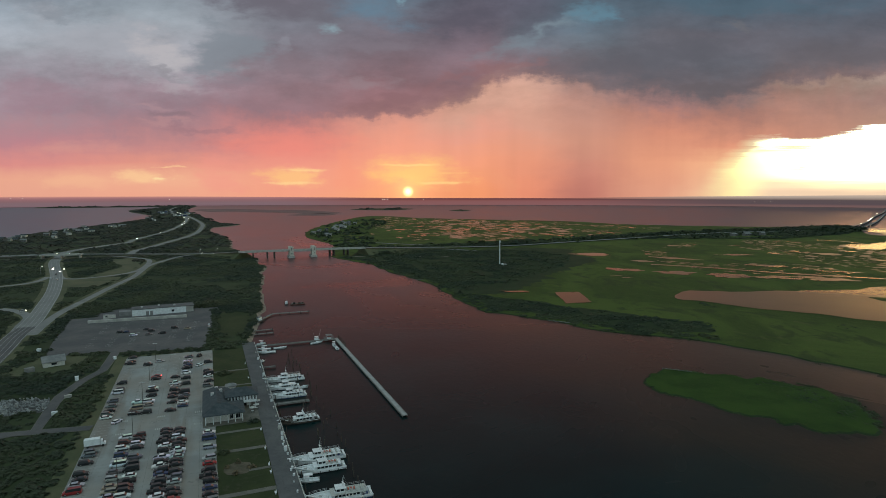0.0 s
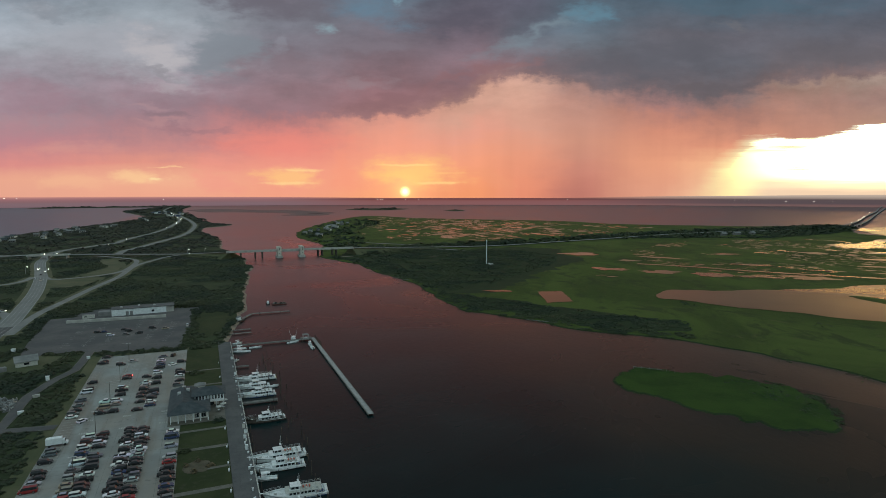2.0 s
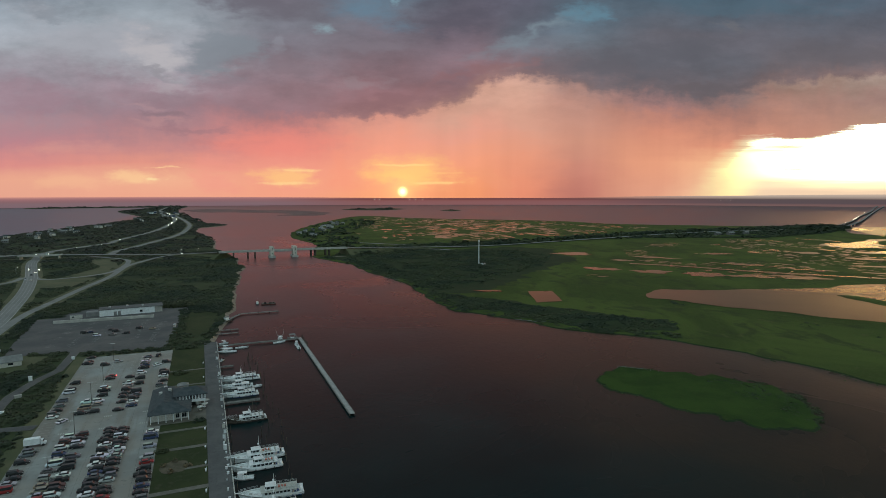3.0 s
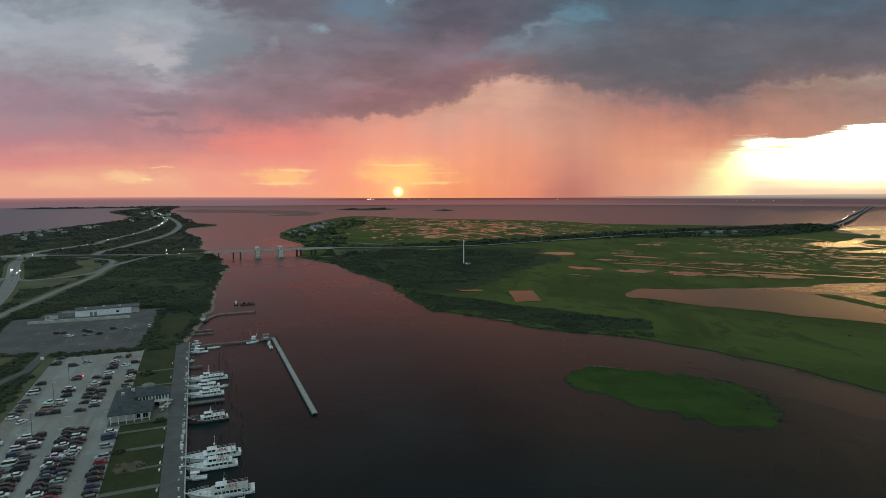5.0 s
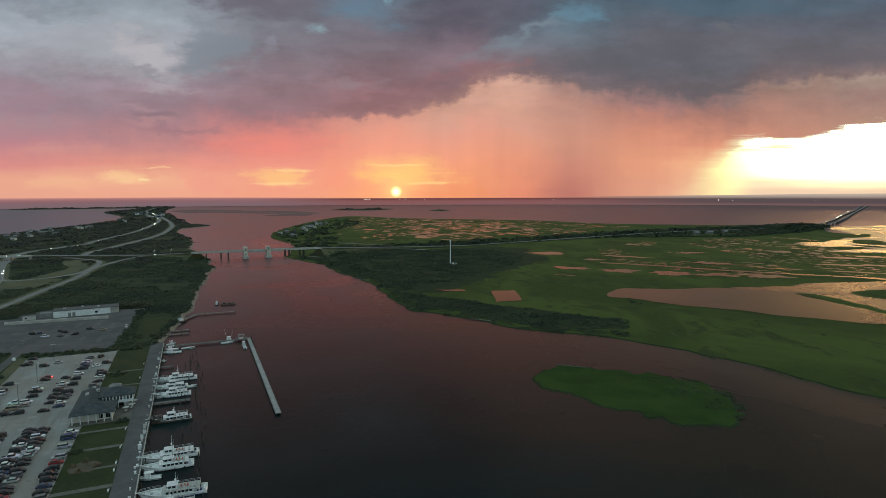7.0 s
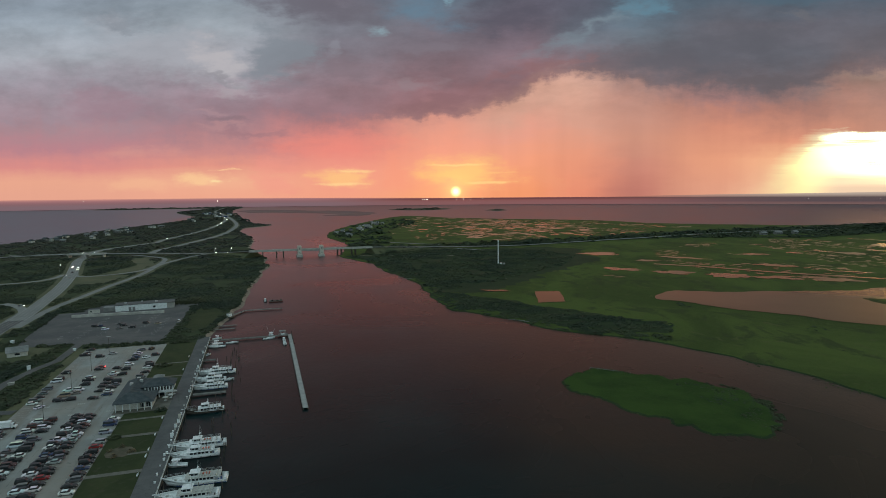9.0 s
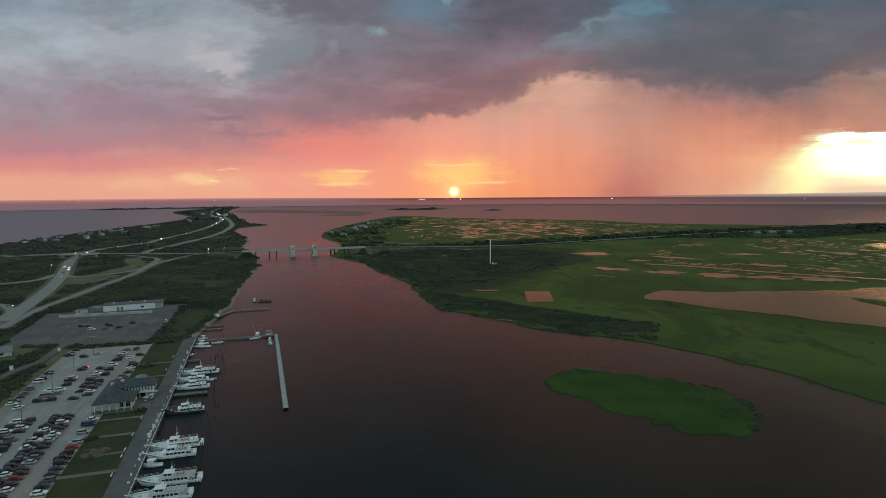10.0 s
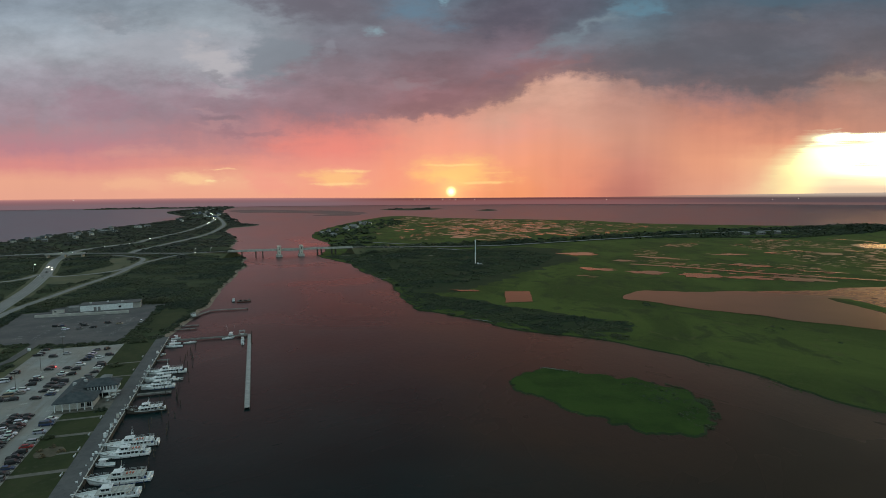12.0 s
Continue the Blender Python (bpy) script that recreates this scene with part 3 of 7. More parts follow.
def inside_many(poly, xs, ys):
    hit = np.zeros(len(xs), bool)
    j = len(poly) - 1
    for i in range(len(poly)):
        xi, yi, xj, yj = poly[i][0], poly[i][1], poly[j][0], poly[j][1]
        if yi != yj:
            hit ^= ((yi > ys) != (yj > ys)) & (xs < (xj - xi) * (ys - yi) / (yj - yi) + xi)
        j = i
    return hit


def sheet(name, loop, z, mat, label, category, rim=None, drop=0.0, spread=0.0, kind="structure", relief=0.0):
    """A level piece of ground with the given outline; rim: the material of its sloping edge, which falls by drop over spread metres."""
    from mathutils.geometry import tessellate_polygon
    if area(loop) < 0:
        loop = loop[::-1]
    n = len(loop)
    verts = [(q[0], q[1], z + relief * noise.noise(Vector((q[0] / 40, q[1] / 40, 0)))) for q in loop]
    faces = [f if area([loop[k] for k in f]) > 0 else f[::-1] for f in tessellate_polygon([[Vector((q[0], q[1], 0)) for q in loop]])]
    faces = [tuple(f) for f in faces]
    inner = len(faces)
    if drop:
        for i in range(n):
            o = outward(loop, i) * spread
            verts.append((loop[i][0] + o[0], loop[i][1] + o[1], z - drop))
        for i in range(n):
            j = (i + 1) % n
            faces.append((i, n + i, n + j, j))
    me = mesh_of(name, verts, faces, mat)
    if rim:
        me.materials.append(rim)
        for f in me.polygons:
            if f.index >= inner:
                f.material_index = 1
    return tagged(new(name, me), label, category, kind=kind)


def ribbon(name, points, width, mat, label, category, gap=12.0, thick=0.12, kind="structure", parent=None):
    """A road or path of even width along points (x, y, z)."""
    line = curve_points(points, False, gap)
    verts, faces = [], []
    for i, q in enumerate(line):
        d = line[min(i + 1, len(line) - 1)] - line[max(i - 1, 0)]
        s = np.array((-d[1], d[0])) / (np.hypot(d[0], d[1]) + 1e-9) * width / 2
        for side, dz in ((1, 0), (-1, 0), (-1, -thick), (1, -thick)):
            verts.append((q[0] + side * s[0], q[1] + side * s[1], q[2] + dz))
    for i in range(len(line) - 1):
        a, b = 4 * i, 4 * i + 4
        faces += [(a, a + 1, b + 1, b), (a + 1, a + 2, b + 2, b + 1), (a + 2, a + 3, b + 3, b + 2), (a + 3, a, b, b + 3)]
    ob = new(name, mesh_of(name, verts, faces, mat))
    ob.parent = parent
    return tagged(ob, label, category, kind=kind) if not parent else ob


def quay_loop(s0, s1, w0, w1):
    return [np.array(L(s, w)) for s, w in ((s0, w0), (s0, w1), (s1, w1), (s1, w0))]


def clump_cloud(name, centres, radii, heights, z, mat, label, category, leaves=30, leaf=0.35, seed=1):
    """Bushes as loose clouds of leaf tufts; each tuft a small bent triangle pair on or in the bush's dome."""
    r = np.random.RandomState(seed)
    n = len(centres)
    if n == 0:
        return None
    c = np.repeat(np.array(centres, float), leaves, axis=0)
    rad = np.repeat(np.array(radii, float), leaves)
    hgt = np.repeat(np.array(heights, float), leaves)
    k = len(c)
    d = r.normal(size=(k, 3))
    d /= np.linalg.norm(d, axis=1)[:, None]
    d[:, 2] = np.abs(d[:, 2])
    depth = r.uniform(0.74, 1.06, k)
    lump = 1 + 0.25 * np.sin(3 * d[:, 0] + c[:, 0]) * np.cos(3 * d[:, 1] + c[:, 1])
    mid = np.stack((c[:, 0] + d[:, 0] * rad * depth * lump, c[:, 1] + d[:, 1] * rad * depth * lump, z + 0.1 * hgt + 0.9 * d[:, 2] * hgt * depth * lump), 1)
    size = leaf * rad * r.uniform(0.6, 1.3, k)
    # a tangent frame, tipped at random
    nrm = 0.45 * d + r.normal(scale=0.22, size=(k, 3)) + np.array((0, 0, 0.8))
    nrm /= np.linalg.norm(nrm, axis=1)[:, None]
    t = np.cross(nrm, r.normal(size=(k, 3)))
    t /= np.linalg.norm(t, axis=1)[:, None] + 1e-9
    b = np.cross(nrm, t)
    v = np.empty((k, 4, 3))
    v[:, 0] = mid - t * size[:, None]
    v[:, 1] = mid - b * size[:, None] * 0.8 - nrm * size[:, None] * 0.25
    v[:, 2] = mid + t * size[:, None]
    v[:, 3] = mid + b * size[:, None] * 0.8 - nrm * size[:, None] * 0.25
    idx = np.arange(k)[:, None] * 4
    faces = np.concatenate((idx + np.array([[0, 1, 2]]), idx + np.array([[0, 2, 3]])), 1).reshape(-1, 3)
    me = bpy.data.meshes.new(name)
    me.vertices.add(4 * k)
    me.vertices.foreach_set("co", v.reshape(-1).astype(np.float32))
    me.loops.add(6 * k)
    me.loops.foreach_set("vertex_index", faces.reshape(-1).astype(np.int32))
    me.polygons.add(2 * k)
    me.polygons.foreach_set("loop_start", np.arange(0, 6 * k, 3, dtype=np.int32))
    me.update(calc_edges=True)
    me.validate()
    me.materials.append(mat)
    return tagged(new(name, me), label, category, kind="stuff")


def fringe(loop, per_metre, reach, size, seed, label, keep=lambda x, y: True):
    """Tufts of grass standing in the shallows off a shore, thinning outwards."""
    r = np.random.RandomState(seed)
    pts = []
    loop = loop if area(loop) > 0 else loop[::-1]
    for i, q in enumerate(loop):
        o, d = outward(loop, i), loop[(i + 1) % len(loop)] - q
        for _ in range(r.poisson(per_metre * np.hypot(*d))):
            p = q + d * r.uniform() + o * (r.exponential(reach) * (0.4 + 1.2 * noise.noise(Vector((q[0] / 9, q[1] / 9, seed))) ** 2 * 4) - 0.8)
            if keep(*p):
                pts.append(p)
    rad = r.uniform(0.5 * size, size, len(pts))
    clump_cloud("shore_grass", pts, rad, rad * 0.7, 0.0, LEAF_SEDGE, label, "grass", 7, 0.55, seed)


# ---- water, land and distance ----
rim = [(4960 * math.sin(a), 4960 * math.cos(a)) for a in np.linspace(-math.pi, math.pi, 96, endpoint=False)]
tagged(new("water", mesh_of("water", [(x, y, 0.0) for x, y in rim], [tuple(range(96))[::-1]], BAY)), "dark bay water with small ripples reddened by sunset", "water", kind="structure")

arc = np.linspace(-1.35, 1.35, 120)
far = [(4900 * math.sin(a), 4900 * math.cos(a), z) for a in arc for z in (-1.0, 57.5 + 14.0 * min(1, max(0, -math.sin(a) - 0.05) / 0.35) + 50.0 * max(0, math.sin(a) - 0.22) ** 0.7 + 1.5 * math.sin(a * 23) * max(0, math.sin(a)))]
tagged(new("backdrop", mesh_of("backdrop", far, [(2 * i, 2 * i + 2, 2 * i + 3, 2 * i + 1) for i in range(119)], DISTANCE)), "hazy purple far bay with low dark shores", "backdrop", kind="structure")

SHORE_W = [(-18, 104), (-68.5, 230), (-121.5, 363), (-132, 420), (-147, 483), (-165, 537), (-193, 644), (-226, 743), (-259, 825), (-292, 885), (-336, 963), (-358, 1013), (-433, 1199), (-556, 1425), (-623, 1585), (-607, 1776), (-717, 1888), (-954, 2334), (-1454, 3363), (-1763, 4220),
           (-1993, 4560), (-1906, 4049), (-1768, 3609), (-1615, 3055), (-1173, 2391), (-1036, 1900), (-1000, 1668), (-955, 1420), (-915, 1240), (-890, 1108), (-950, 900), (-1100, 600), (-1100, 200), (-700, 60), (-200, 50)]
west_loop = curve_points(SHORE_W[3:30], False, 12)
west_loop = [np.array(q, float) for q in SHORE_W[:3]] + frayed(west_loop, 9.0, 60) + [np.array(q, float) for q in SHORE_W[30:]]
LAND_Z, MARSH_Z = 1.4, 0.45
sheet("ground", west_loop, LAND_Z, SCRUB, "flat dark scrub land of the island", "ground", SAND, 1.9, 4.0)

SHORE_E = [(-156, 872), (-107, 804), (-61, 715), (-30, 652), (2, 592), (20, 522), (35, 475), (64, 448), (94, 424), (118, 400), (150, 384), (180, 366), (203, 348), (215, 328), (235, 303), (249, 279), (262, 251), (300, 205), (420, 190), (640, 330), (760, 600), (880, 900), (950, 1080),
           (1021, 1240), (1004, 1344), (1070, 1469), (1190, 1640), (1120, 1690), (925, 1660), (793, 1711), (704, 1735), (566, 1813), (470, 1960), (338, 2060), (138, 2140), (-78, 2260), (-210, 2430), (-311, 2400), (-345, 1980), (-342, 1584), (-310, 1346), (-253, 1198), (-206, 1104), (-184, 1012)]
east_loop = frayed(curve_points(SHORE_E, True, 9), 7.0, 45)
sheet("marsh", east_loop, MARSH_Z, MARSH, "vivid green tidal salt marsh", "marsh", FLOOR, 0.8, 2.4)

ISLET = [(106, 291), (118, 304), (128, 308), (146, 302), (168, 293), (184, 281), (190, 265), (187, 246), (178, 231), (166, 227), (150, 234), (136, 247), (121, 261), (110, 275)]
islet_loop = frayed(curve_points(ISLET, True, 1.5), 4.5, 8)
sheet("islet", islet_loop, 0.42, ISLET_GRASS, "low green marsh islet in the channel", "islet", FLOOR, 0.7, 2.0)
fringe(islet_loop, 4.0, 1.0, 0.45, 31, "dark grass in the shallows round the islet")
fringe(east_loop, 2.0, 1.6, 0.7, 32, "dark grass in the shallows along the channel", lambda x, y: y < 720 and x < 330)
WEEDS = [(101, 292), (114, 306), (128, 312), (148, 306), (172, 297), (188, 284), (195, 265), (192, 244), (182, 227), (166, 223), (148, 229), (133, 242), (117, 257), (105, 274)]

# far flats and islands
for label, pts in (("low brown mud flat in the bay", [(-1406, 3363), (-1316, 3560), (-1000, 3361), (-732, 3250), (-495, 2872), (-557, 2700), (-772, 2874), (-995, 2990), (-1167, 3010)]),
                   ("narrow marsh flat in the bay", [(-667, 2575), (-589, 2740), (-508, 2742), (-483, 2579), (-563, 2507)]),
                   ("long low wooded island far off", [(-525, 3476), (-355, 3700), (-168, 3601), (-246, 3320), (-403, 3320)]),
                   ("low hazy land beyond the spit", [(-2684, 3979), (-2330, 4200), (-1952, 4385), (-1830, 4110), (-2180, 3930), (-2516, 3730)]),
                   ("small low island far off", [(62, 3246), (115, 3393), (168, 3245), (108, 3106)])):
    sheet("flat_island", frayed(curve_points(pts, True, 20), 14.0, 90), 1.2, MUDFLAT if "flat" in label else SCRUB, label, "island", MUDFLAT, 1.4, 12.0)

# ---- ponds in the marsh ----
def pond_loop(cx, cy, rx, ry, turn=0.0, n=40, seed=0.0, fray=0.35):
    out = []
    for i in range(n):
        a = 2 * math.pi * i / n
        k = 1 + fray * noise.fractal(Vector((math.cos(a) * 1.3 + seed, math.sin(a) * 1.3, seed * 0.7)), 0.8, 2.0, 4) * 1.5
        x, y = rx * k * math.cos(a), ry * k * math.sin(a)
        out.append(np.array((cx + x * math.cos(turn) - y * math.sin(turn), cy + x * math.sin(turn) + y * math.cos(turn))))
    return out


POND_Z = MARSH_Z + 0.30
BIG = [(217, 520), (226, 545), (246, 565), (290, 560), (340, 563), (417, 572), (458, 588), (540, 596), (640, 590), (640, 440), (520, 372), (420, 385), (378, 400), (343, 420), (314, 441), (299, 455), (261, 478), (238, 505)]
sheet("pond_large", frayed(curve_points(BIG, True, 6), 4.0, 22), POND_Z, POOL, "broad shallow tidal pond reflecting the sunset", "pond")
for pts in ([(393, 524), (409, 524), (416, 488), (418, 450), (422, 420), (410, 424), (405, 456), (398, 488)], [(455, 536), (500, 545), (520, 520), (470, 496), (448, 508)]):
    sheet("mud_bar", frayed(curve_points(pts, True, 4), 3.0, 15), POND_Z + 0.05, MARSH, "strip of marsh grass in the pond", "marsh")
ponds = []
# broad shallow pans, each lying across the view of the channel: place, half width, half depth, turn
PANS = ((241, 903, 32, 24, -0.1), (232, 724, 20, 15, -0.5), (287, 815, 17, 12, -0.2), (347, 849, 30, 13, -0.55), (283, 694, 26, 20, -0.6), (334, 671, 26, 23, -0.5), (382, 656, 29, 18, -0.4), (436, 643, 31, 17, -0.4),
        (435, 761, 25, 13, -0.5), (464, 900, 23, 14, 0.0), (615, 909, 19, 20, -0.5), (566, 877, 7, 14, 0.0), (587, 958, 9, 12, -0.6), (620, 1055, 9, 14, 0.0), (645, 817, 33, 12, -0.5), (592, 734, 27, 9, -0.4), (696, 830, 30, 12, -0.4),
        (631, 726, 24, 9, -0.4), (556, 668, 30, 6, -0.5), (489, 702, 23, 6, -0.4), (425, 1055, 11, 10, 0.0), (76, 560, 15, 5, 0.0), (535, 923, 10, 14, -0.3), (204, 667, 9, 3, 0.0), (214, 655, 7, 3, 0.2))
for i, (cx, cy, rx, ry, turn) in enumerate(PANS):
    loop = pond_loop(cx, cy, 0.88 * rx, 0.78 * ry, turn, 72, i * 3.7, 0.42)
    ponds.append(loop)
    sheet("pond", loop, POND_Z + 0.02 + 0.004 * i, POOL, "shallow marsh pond with pink sky in it", "pond")
corners = [np.array(q, float) for q in ((112, 556), (136, 558), (135, 504), (111, 499))]
square = frayed([p + (q - p) * k / 14 for p, q in zip(corners, corners[1:] + corners[:1]) for k in range(14)], 1.3, 6)
ponds.append(square)
sheet("pond", square, POND_Z + 0.015, POOL, "small square-cornered pond beside the thicket", "pond")


def pond_field(name, tries, xr, yr, size, inner, seed, lean=0.0, deep=1.0):
    """Many small pools, one mesh."""
    r = random.Random(seed)
    verts, faces, kept = [], [], []
    for k in range(tries):
        x, y = r.uniform(*xr), r.uniform(*yr)
        if not inside(inner, x, y) or noise.noise(Vector((x / 90, y / 130, seed))) < -0.1:
            continue
        rx = size * r.choice((0.35, 0.5, 0.7, 1.0, 1.4)) * r.uniform(0.7, 1.2)
        ry = rx * r.uniform(0.35, 0.9) * deep
        if any((x - a) ** 2 + (y - b) ** 2 < (0.75 * (rx + c)) ** 2 for a, b, c in kept):
            continue
        kept.append((x, y, rx))
        n = 18
        base = len(verts)
        loop = pond_loop(x, y, rx, ry, r.uniform(-0.5, 0.5) + lean, n, k * 1.3, 0.6)
        level = MARSH_Z + 0.02 + 0.0004 * len(kept)
        verts += [(q[0], q[1], level) for q in loop]
        verts.append((x, y, level))
        faces += [(base + i, base + (i + 1) % n, base + n) for i in range(n)]
    return tagged(new(name, mesh_of(name, verts, faces, POOL)), "scattered small tidal pools shining pink", "tidal pools", kind="stuff")


FIELD_A = [(-110, 1180), (80, 1160), (214, 1230), (351, 1320), (539, 1500), (640, 1620), (620, 1720), (480, 1900), (310, 2020), (120, 2110), (-90, 2220), (-210, 2330), (-250, 1900), (-170, 1400)]
FIELD_AA = [(40, 1200), (214, 1230), (320, 1320), (330, 1700), (260, 1990), (100, 2080), (-20, 2100), (-40, 1700)]
FIELD_B = [(300, 760), (420, 640), (700, 640), (800, 880), (740, 1040), (690, 1190), (560, 1180), (440, 1090), (330, 960)]
pond_field("tidal_pools", 2200, (-260, 650), (1160, 2340), 8, FIELD_A, 3, 0.0, 1.3)
pond_field("tidal_pools", 1000, (-40, 340), (1200, 2100), 10.5, FIELD_AA, 4, 0.0, 1.5)
pond_field("tidal_pools", 2200, (300, 820), (640, 1200), 4.6, FIELD_B, 5, -0.3, 1.0)
# tidal creek winding through the marsh to the bay, with a side arm
CREEK_Z = POND_Z + 0.14
ribbon("creek", [(285, 776, CREEK_Z), (338, 748, CREEK_Z), (392, 705, CREEK_Z), (444, 671, CREEK_Z), (494, 645, CREEK_Z), (549, 617, CREEK_Z), (640, 570, CREEK_Z)], 9, POOL, "narrow tidal creek through the marsh", "creek", 8, 0.02)
ribbon("creek", [(520, 634, CREEK_Z + 0.01), (552, 602, CREEK_Z + 0.01), (600, 572, CREEK_Z + 0.01)], 5, POOL, "side arm of the tidal creek", "creek", 6, 0.02)
ribbon("creek", [(770, 1190, CREEK_Z), (803, 1149, CREEK_Z), (806, 1100, CREEK_Z)], 8, POOL, "short creek off the tidal inlet", "creek", 8, 0.02)
INLET = [(1137, 1560), (1060, 1400), (1034, 1337), (1000, 1250), (981, 1214), (940, 1200), (871, 1131), (803, 1085), (745, 1068), (720, 1030), (735, 985), (780, 985), (800, 955), (760, 935), (690, 908), (715, 886), (797, 880), (960, 890), (1300, 1300), (1445, 1590)]
sheet("tidal_inlet", frayed(curve_points(INLET, True, 8), 9.0, 30), POND_Z + 0.12, BAYLIT, "broad bright tidal inlet opening to the bay", "inlet")
for pts in ([(846, 1065), (880, 1105), (915, 1128), (925, 1095), (880, 1020), (845, 1025)], [(900, 1190), (985, 1240), (1040, 1290), (1010, 1230), (950, 1180)], [(805, 1010), (830, 1000), (845, 960), (815, 965)]):
    sheet("marsh_islet", frayed(curve_points(pts, True, 5), 5.0, 18), POND_Z + 0.2, MARSH, "low green marsh islet in the inlet", "islet")
for i, (cx, cy, rx, ry, turn) in enumerate(((850, 830, 40, 10, -0.4), (770, 775, 34, 8, -0.4), (700, 690, 40, 9, -0.3))):
    sheet("tidal_inlet", pond_loop(cx, cy, rx, ry, turn, 64, 40 + i * 2.9, 0.4), POND_Z + 0.17 + 0.004 * i, POOL, "bright tidal inlet among marsh grass", "inlet")

# ---- roads ----
RZ = LAND_Z + 0.15
ROADS = [
    ("parkway", [(-225, 265, RZ), (-259, 339, RZ), (-279, 380, RZ), (-295, 418, RZ), (-330, 484, RZ), (-373, 561, RZ), (-435, 660, RZ), (-520, 785, RZ), (-552, 842, RZ), (-585, 905, RZ), (-603, 965, RZ), (-602, 1040, RZ), (-597, 1120, RZ)], 12.5, "grey divided parkway with pale lane lines"),
    ("slip_road", [(-271, 384, RZ + 0.03), (-296, 447, RZ + 0.03), (-312, 510, RZ + 0.03), (-331, 588, RZ), (-346, 657, RZ), (-378, 755, RZ), (-385, 815, RZ), (-380, 862, RZ + 1.5), (-352, 874, 5.4)], 6.5, "curving pale grey slip road"),
    ("slip_road", [(-358, 472, RZ), (-336, 462, RZ), (-312, 440, RZ), (-299, 414, RZ), (-283, 384, RZ + 0.06)], 7, "curving grey slip road joining the parkway"),
    ("slip_road", [(-452, 690, RZ + 0.05), (-413, 640, RZ), (-390, 648, RZ), (-372, 674, RZ), (-368, 708, RZ), (-388, 774, RZ), (-414, 827, RZ), (-451, 849, RZ + 1.0), (-490, 868, 2.6)], 6.5, "narrow loop of slip road round a grassy infield"),
    ("slip_road", [(-560, 540, RZ), (-500, 560, RZ), (-443, 588, RZ), (-430, 618, RZ), (-441, 655, RZ + 0.05)], 6.5, "narrow grey slip road through scrub"),
    ("causeway_road", [(-800, 790, RZ), (-700, 808, 3.5), (-619, 826, 6.2), (-560, 842, 7.2), (-510, 862, 6.0), (-415, 893, 2.8), (-359, 873, 5.2), (-320, 858, 8.2), (-291, 843, 11.0)], 11, "grey road on a low bank leading to the bridge"),
    ("shore_road", [(-597, 1112, RZ), (-604, 1140, RZ), (-621, 1190, RZ), (-688, 1489, RZ), (-814, 1859, RZ), (-929, 2146, RZ), (-1152, 2605, RZ), (-1477, 3203, RZ), (-1800, 4000, RZ)], 10, "long shore road running along the barrier island"),
    ("shore_road", [(-480, 905, RZ + 0.5), (-500, 960, RZ), (-505, 1010, RZ), (-527, 1139, RZ), (-562, 1326, RZ), (-638, 1561, RZ), (-760, 1859, RZ), (-1060, 2450, RZ), (-1440, 3150, RZ)], 11, "pale outer carriageway following the shore"),
    ("slip_road", [(-700, 872, RZ), (-650, 886, RZ), (-612, 905, RZ), (-597, 950, RZ)], 7, "grey slip road joining below the overpass"),
    ("service_road", [(-187, 205, RZ), (-172, 219, RZ), (-159.5, 226, RZ), (-165.6, 241.3, RZ), (-175.4, 265.8, RZ), (-178.9, 289.1, RZ), (-178.5, 305.3, RZ), (-184, 321.1, RZ), (-192, 342, RZ)], 4.2, "narrow worn service road beside the car park"),
    ("service_road", [(-240, 212, RZ), (-200, 216, RZ), (-159.3, 224.5, RZ + 0.03), (-139, 229, RZ + 0.03)], 4.5, "narrow access road into the car park"),
]
road_lines = []
for i, (name, pts, width, label) in enumerate(ROADS[:8]):
    ribbon("verge", [(x, y, min(z, RZ) - 0.11 + 0.008 * i) for x, y, z in pts], width + 9, VERGE, "mown grass verge beside the road", "verge", 12, 0.05)
for i, (name, pts, width, label) in enumerate(ROADS):
    pts = [(x, y, z + 0.012 * i) for x, y, z in pts]
    if name == "service_road":
        ribbon("kerb", [(x, y, z - 0.05) for x, y, z in pts], width + 0.7, PATHS, "pale concrete edging of the service road", "kerb")
    ribbon(name, pts, width, ASPHALT if name == "service_road" else ROADWAY, label, "road")
    road_lines.append((np.array(curve_points(pts, False, 6))[:, :2], width))
EAST_ROAD = [(-116, 911.5, 11.0), (-95, 926, 9.8), (-60, 955, 7.2), (17, 1002, 3.4), (126, 1045, 2.0), (245, 1122, 2.0), (382, 1212, 2.0), (550, 1325, 2.0), (722, 1415, 2.0), (886, 1464, 2.0), (1064, 1540, 2.5), (1200, 1650, 6), (1483, 1989, 10), (1960, 2580, 16), (2454, 3203, 20), (3000, 3850, 22)]
ribbon("causeway_road", EAST_ROAD[:11], 11, ROADWAY, "straight grey causeway road across the marsh", "road")
road_lines.append((np.array(curve_points(EAST_ROAD[:11], False, 6))[:, :2], 11))
for i, pts in enumerate(([(-100, 1022, 1.0), (-56, 1007, 1.0), (22, 986, 1.0), (60, 962, 1.0)], [(-125, 1120, 1.0), (-60, 1085, 1.0), (23, 1058, 1.0), (110, 1078, 1.1)])):
    pts = [(x, y, z + 0.05 * i) for x, y, z in pts]
    ribbon("service_road", pts, 8, ROADWAY, "pale old service road behind the bridge", "road")
    road_lines.append((np.array(curve_points(pts, False, 6))[:, :2], 8))
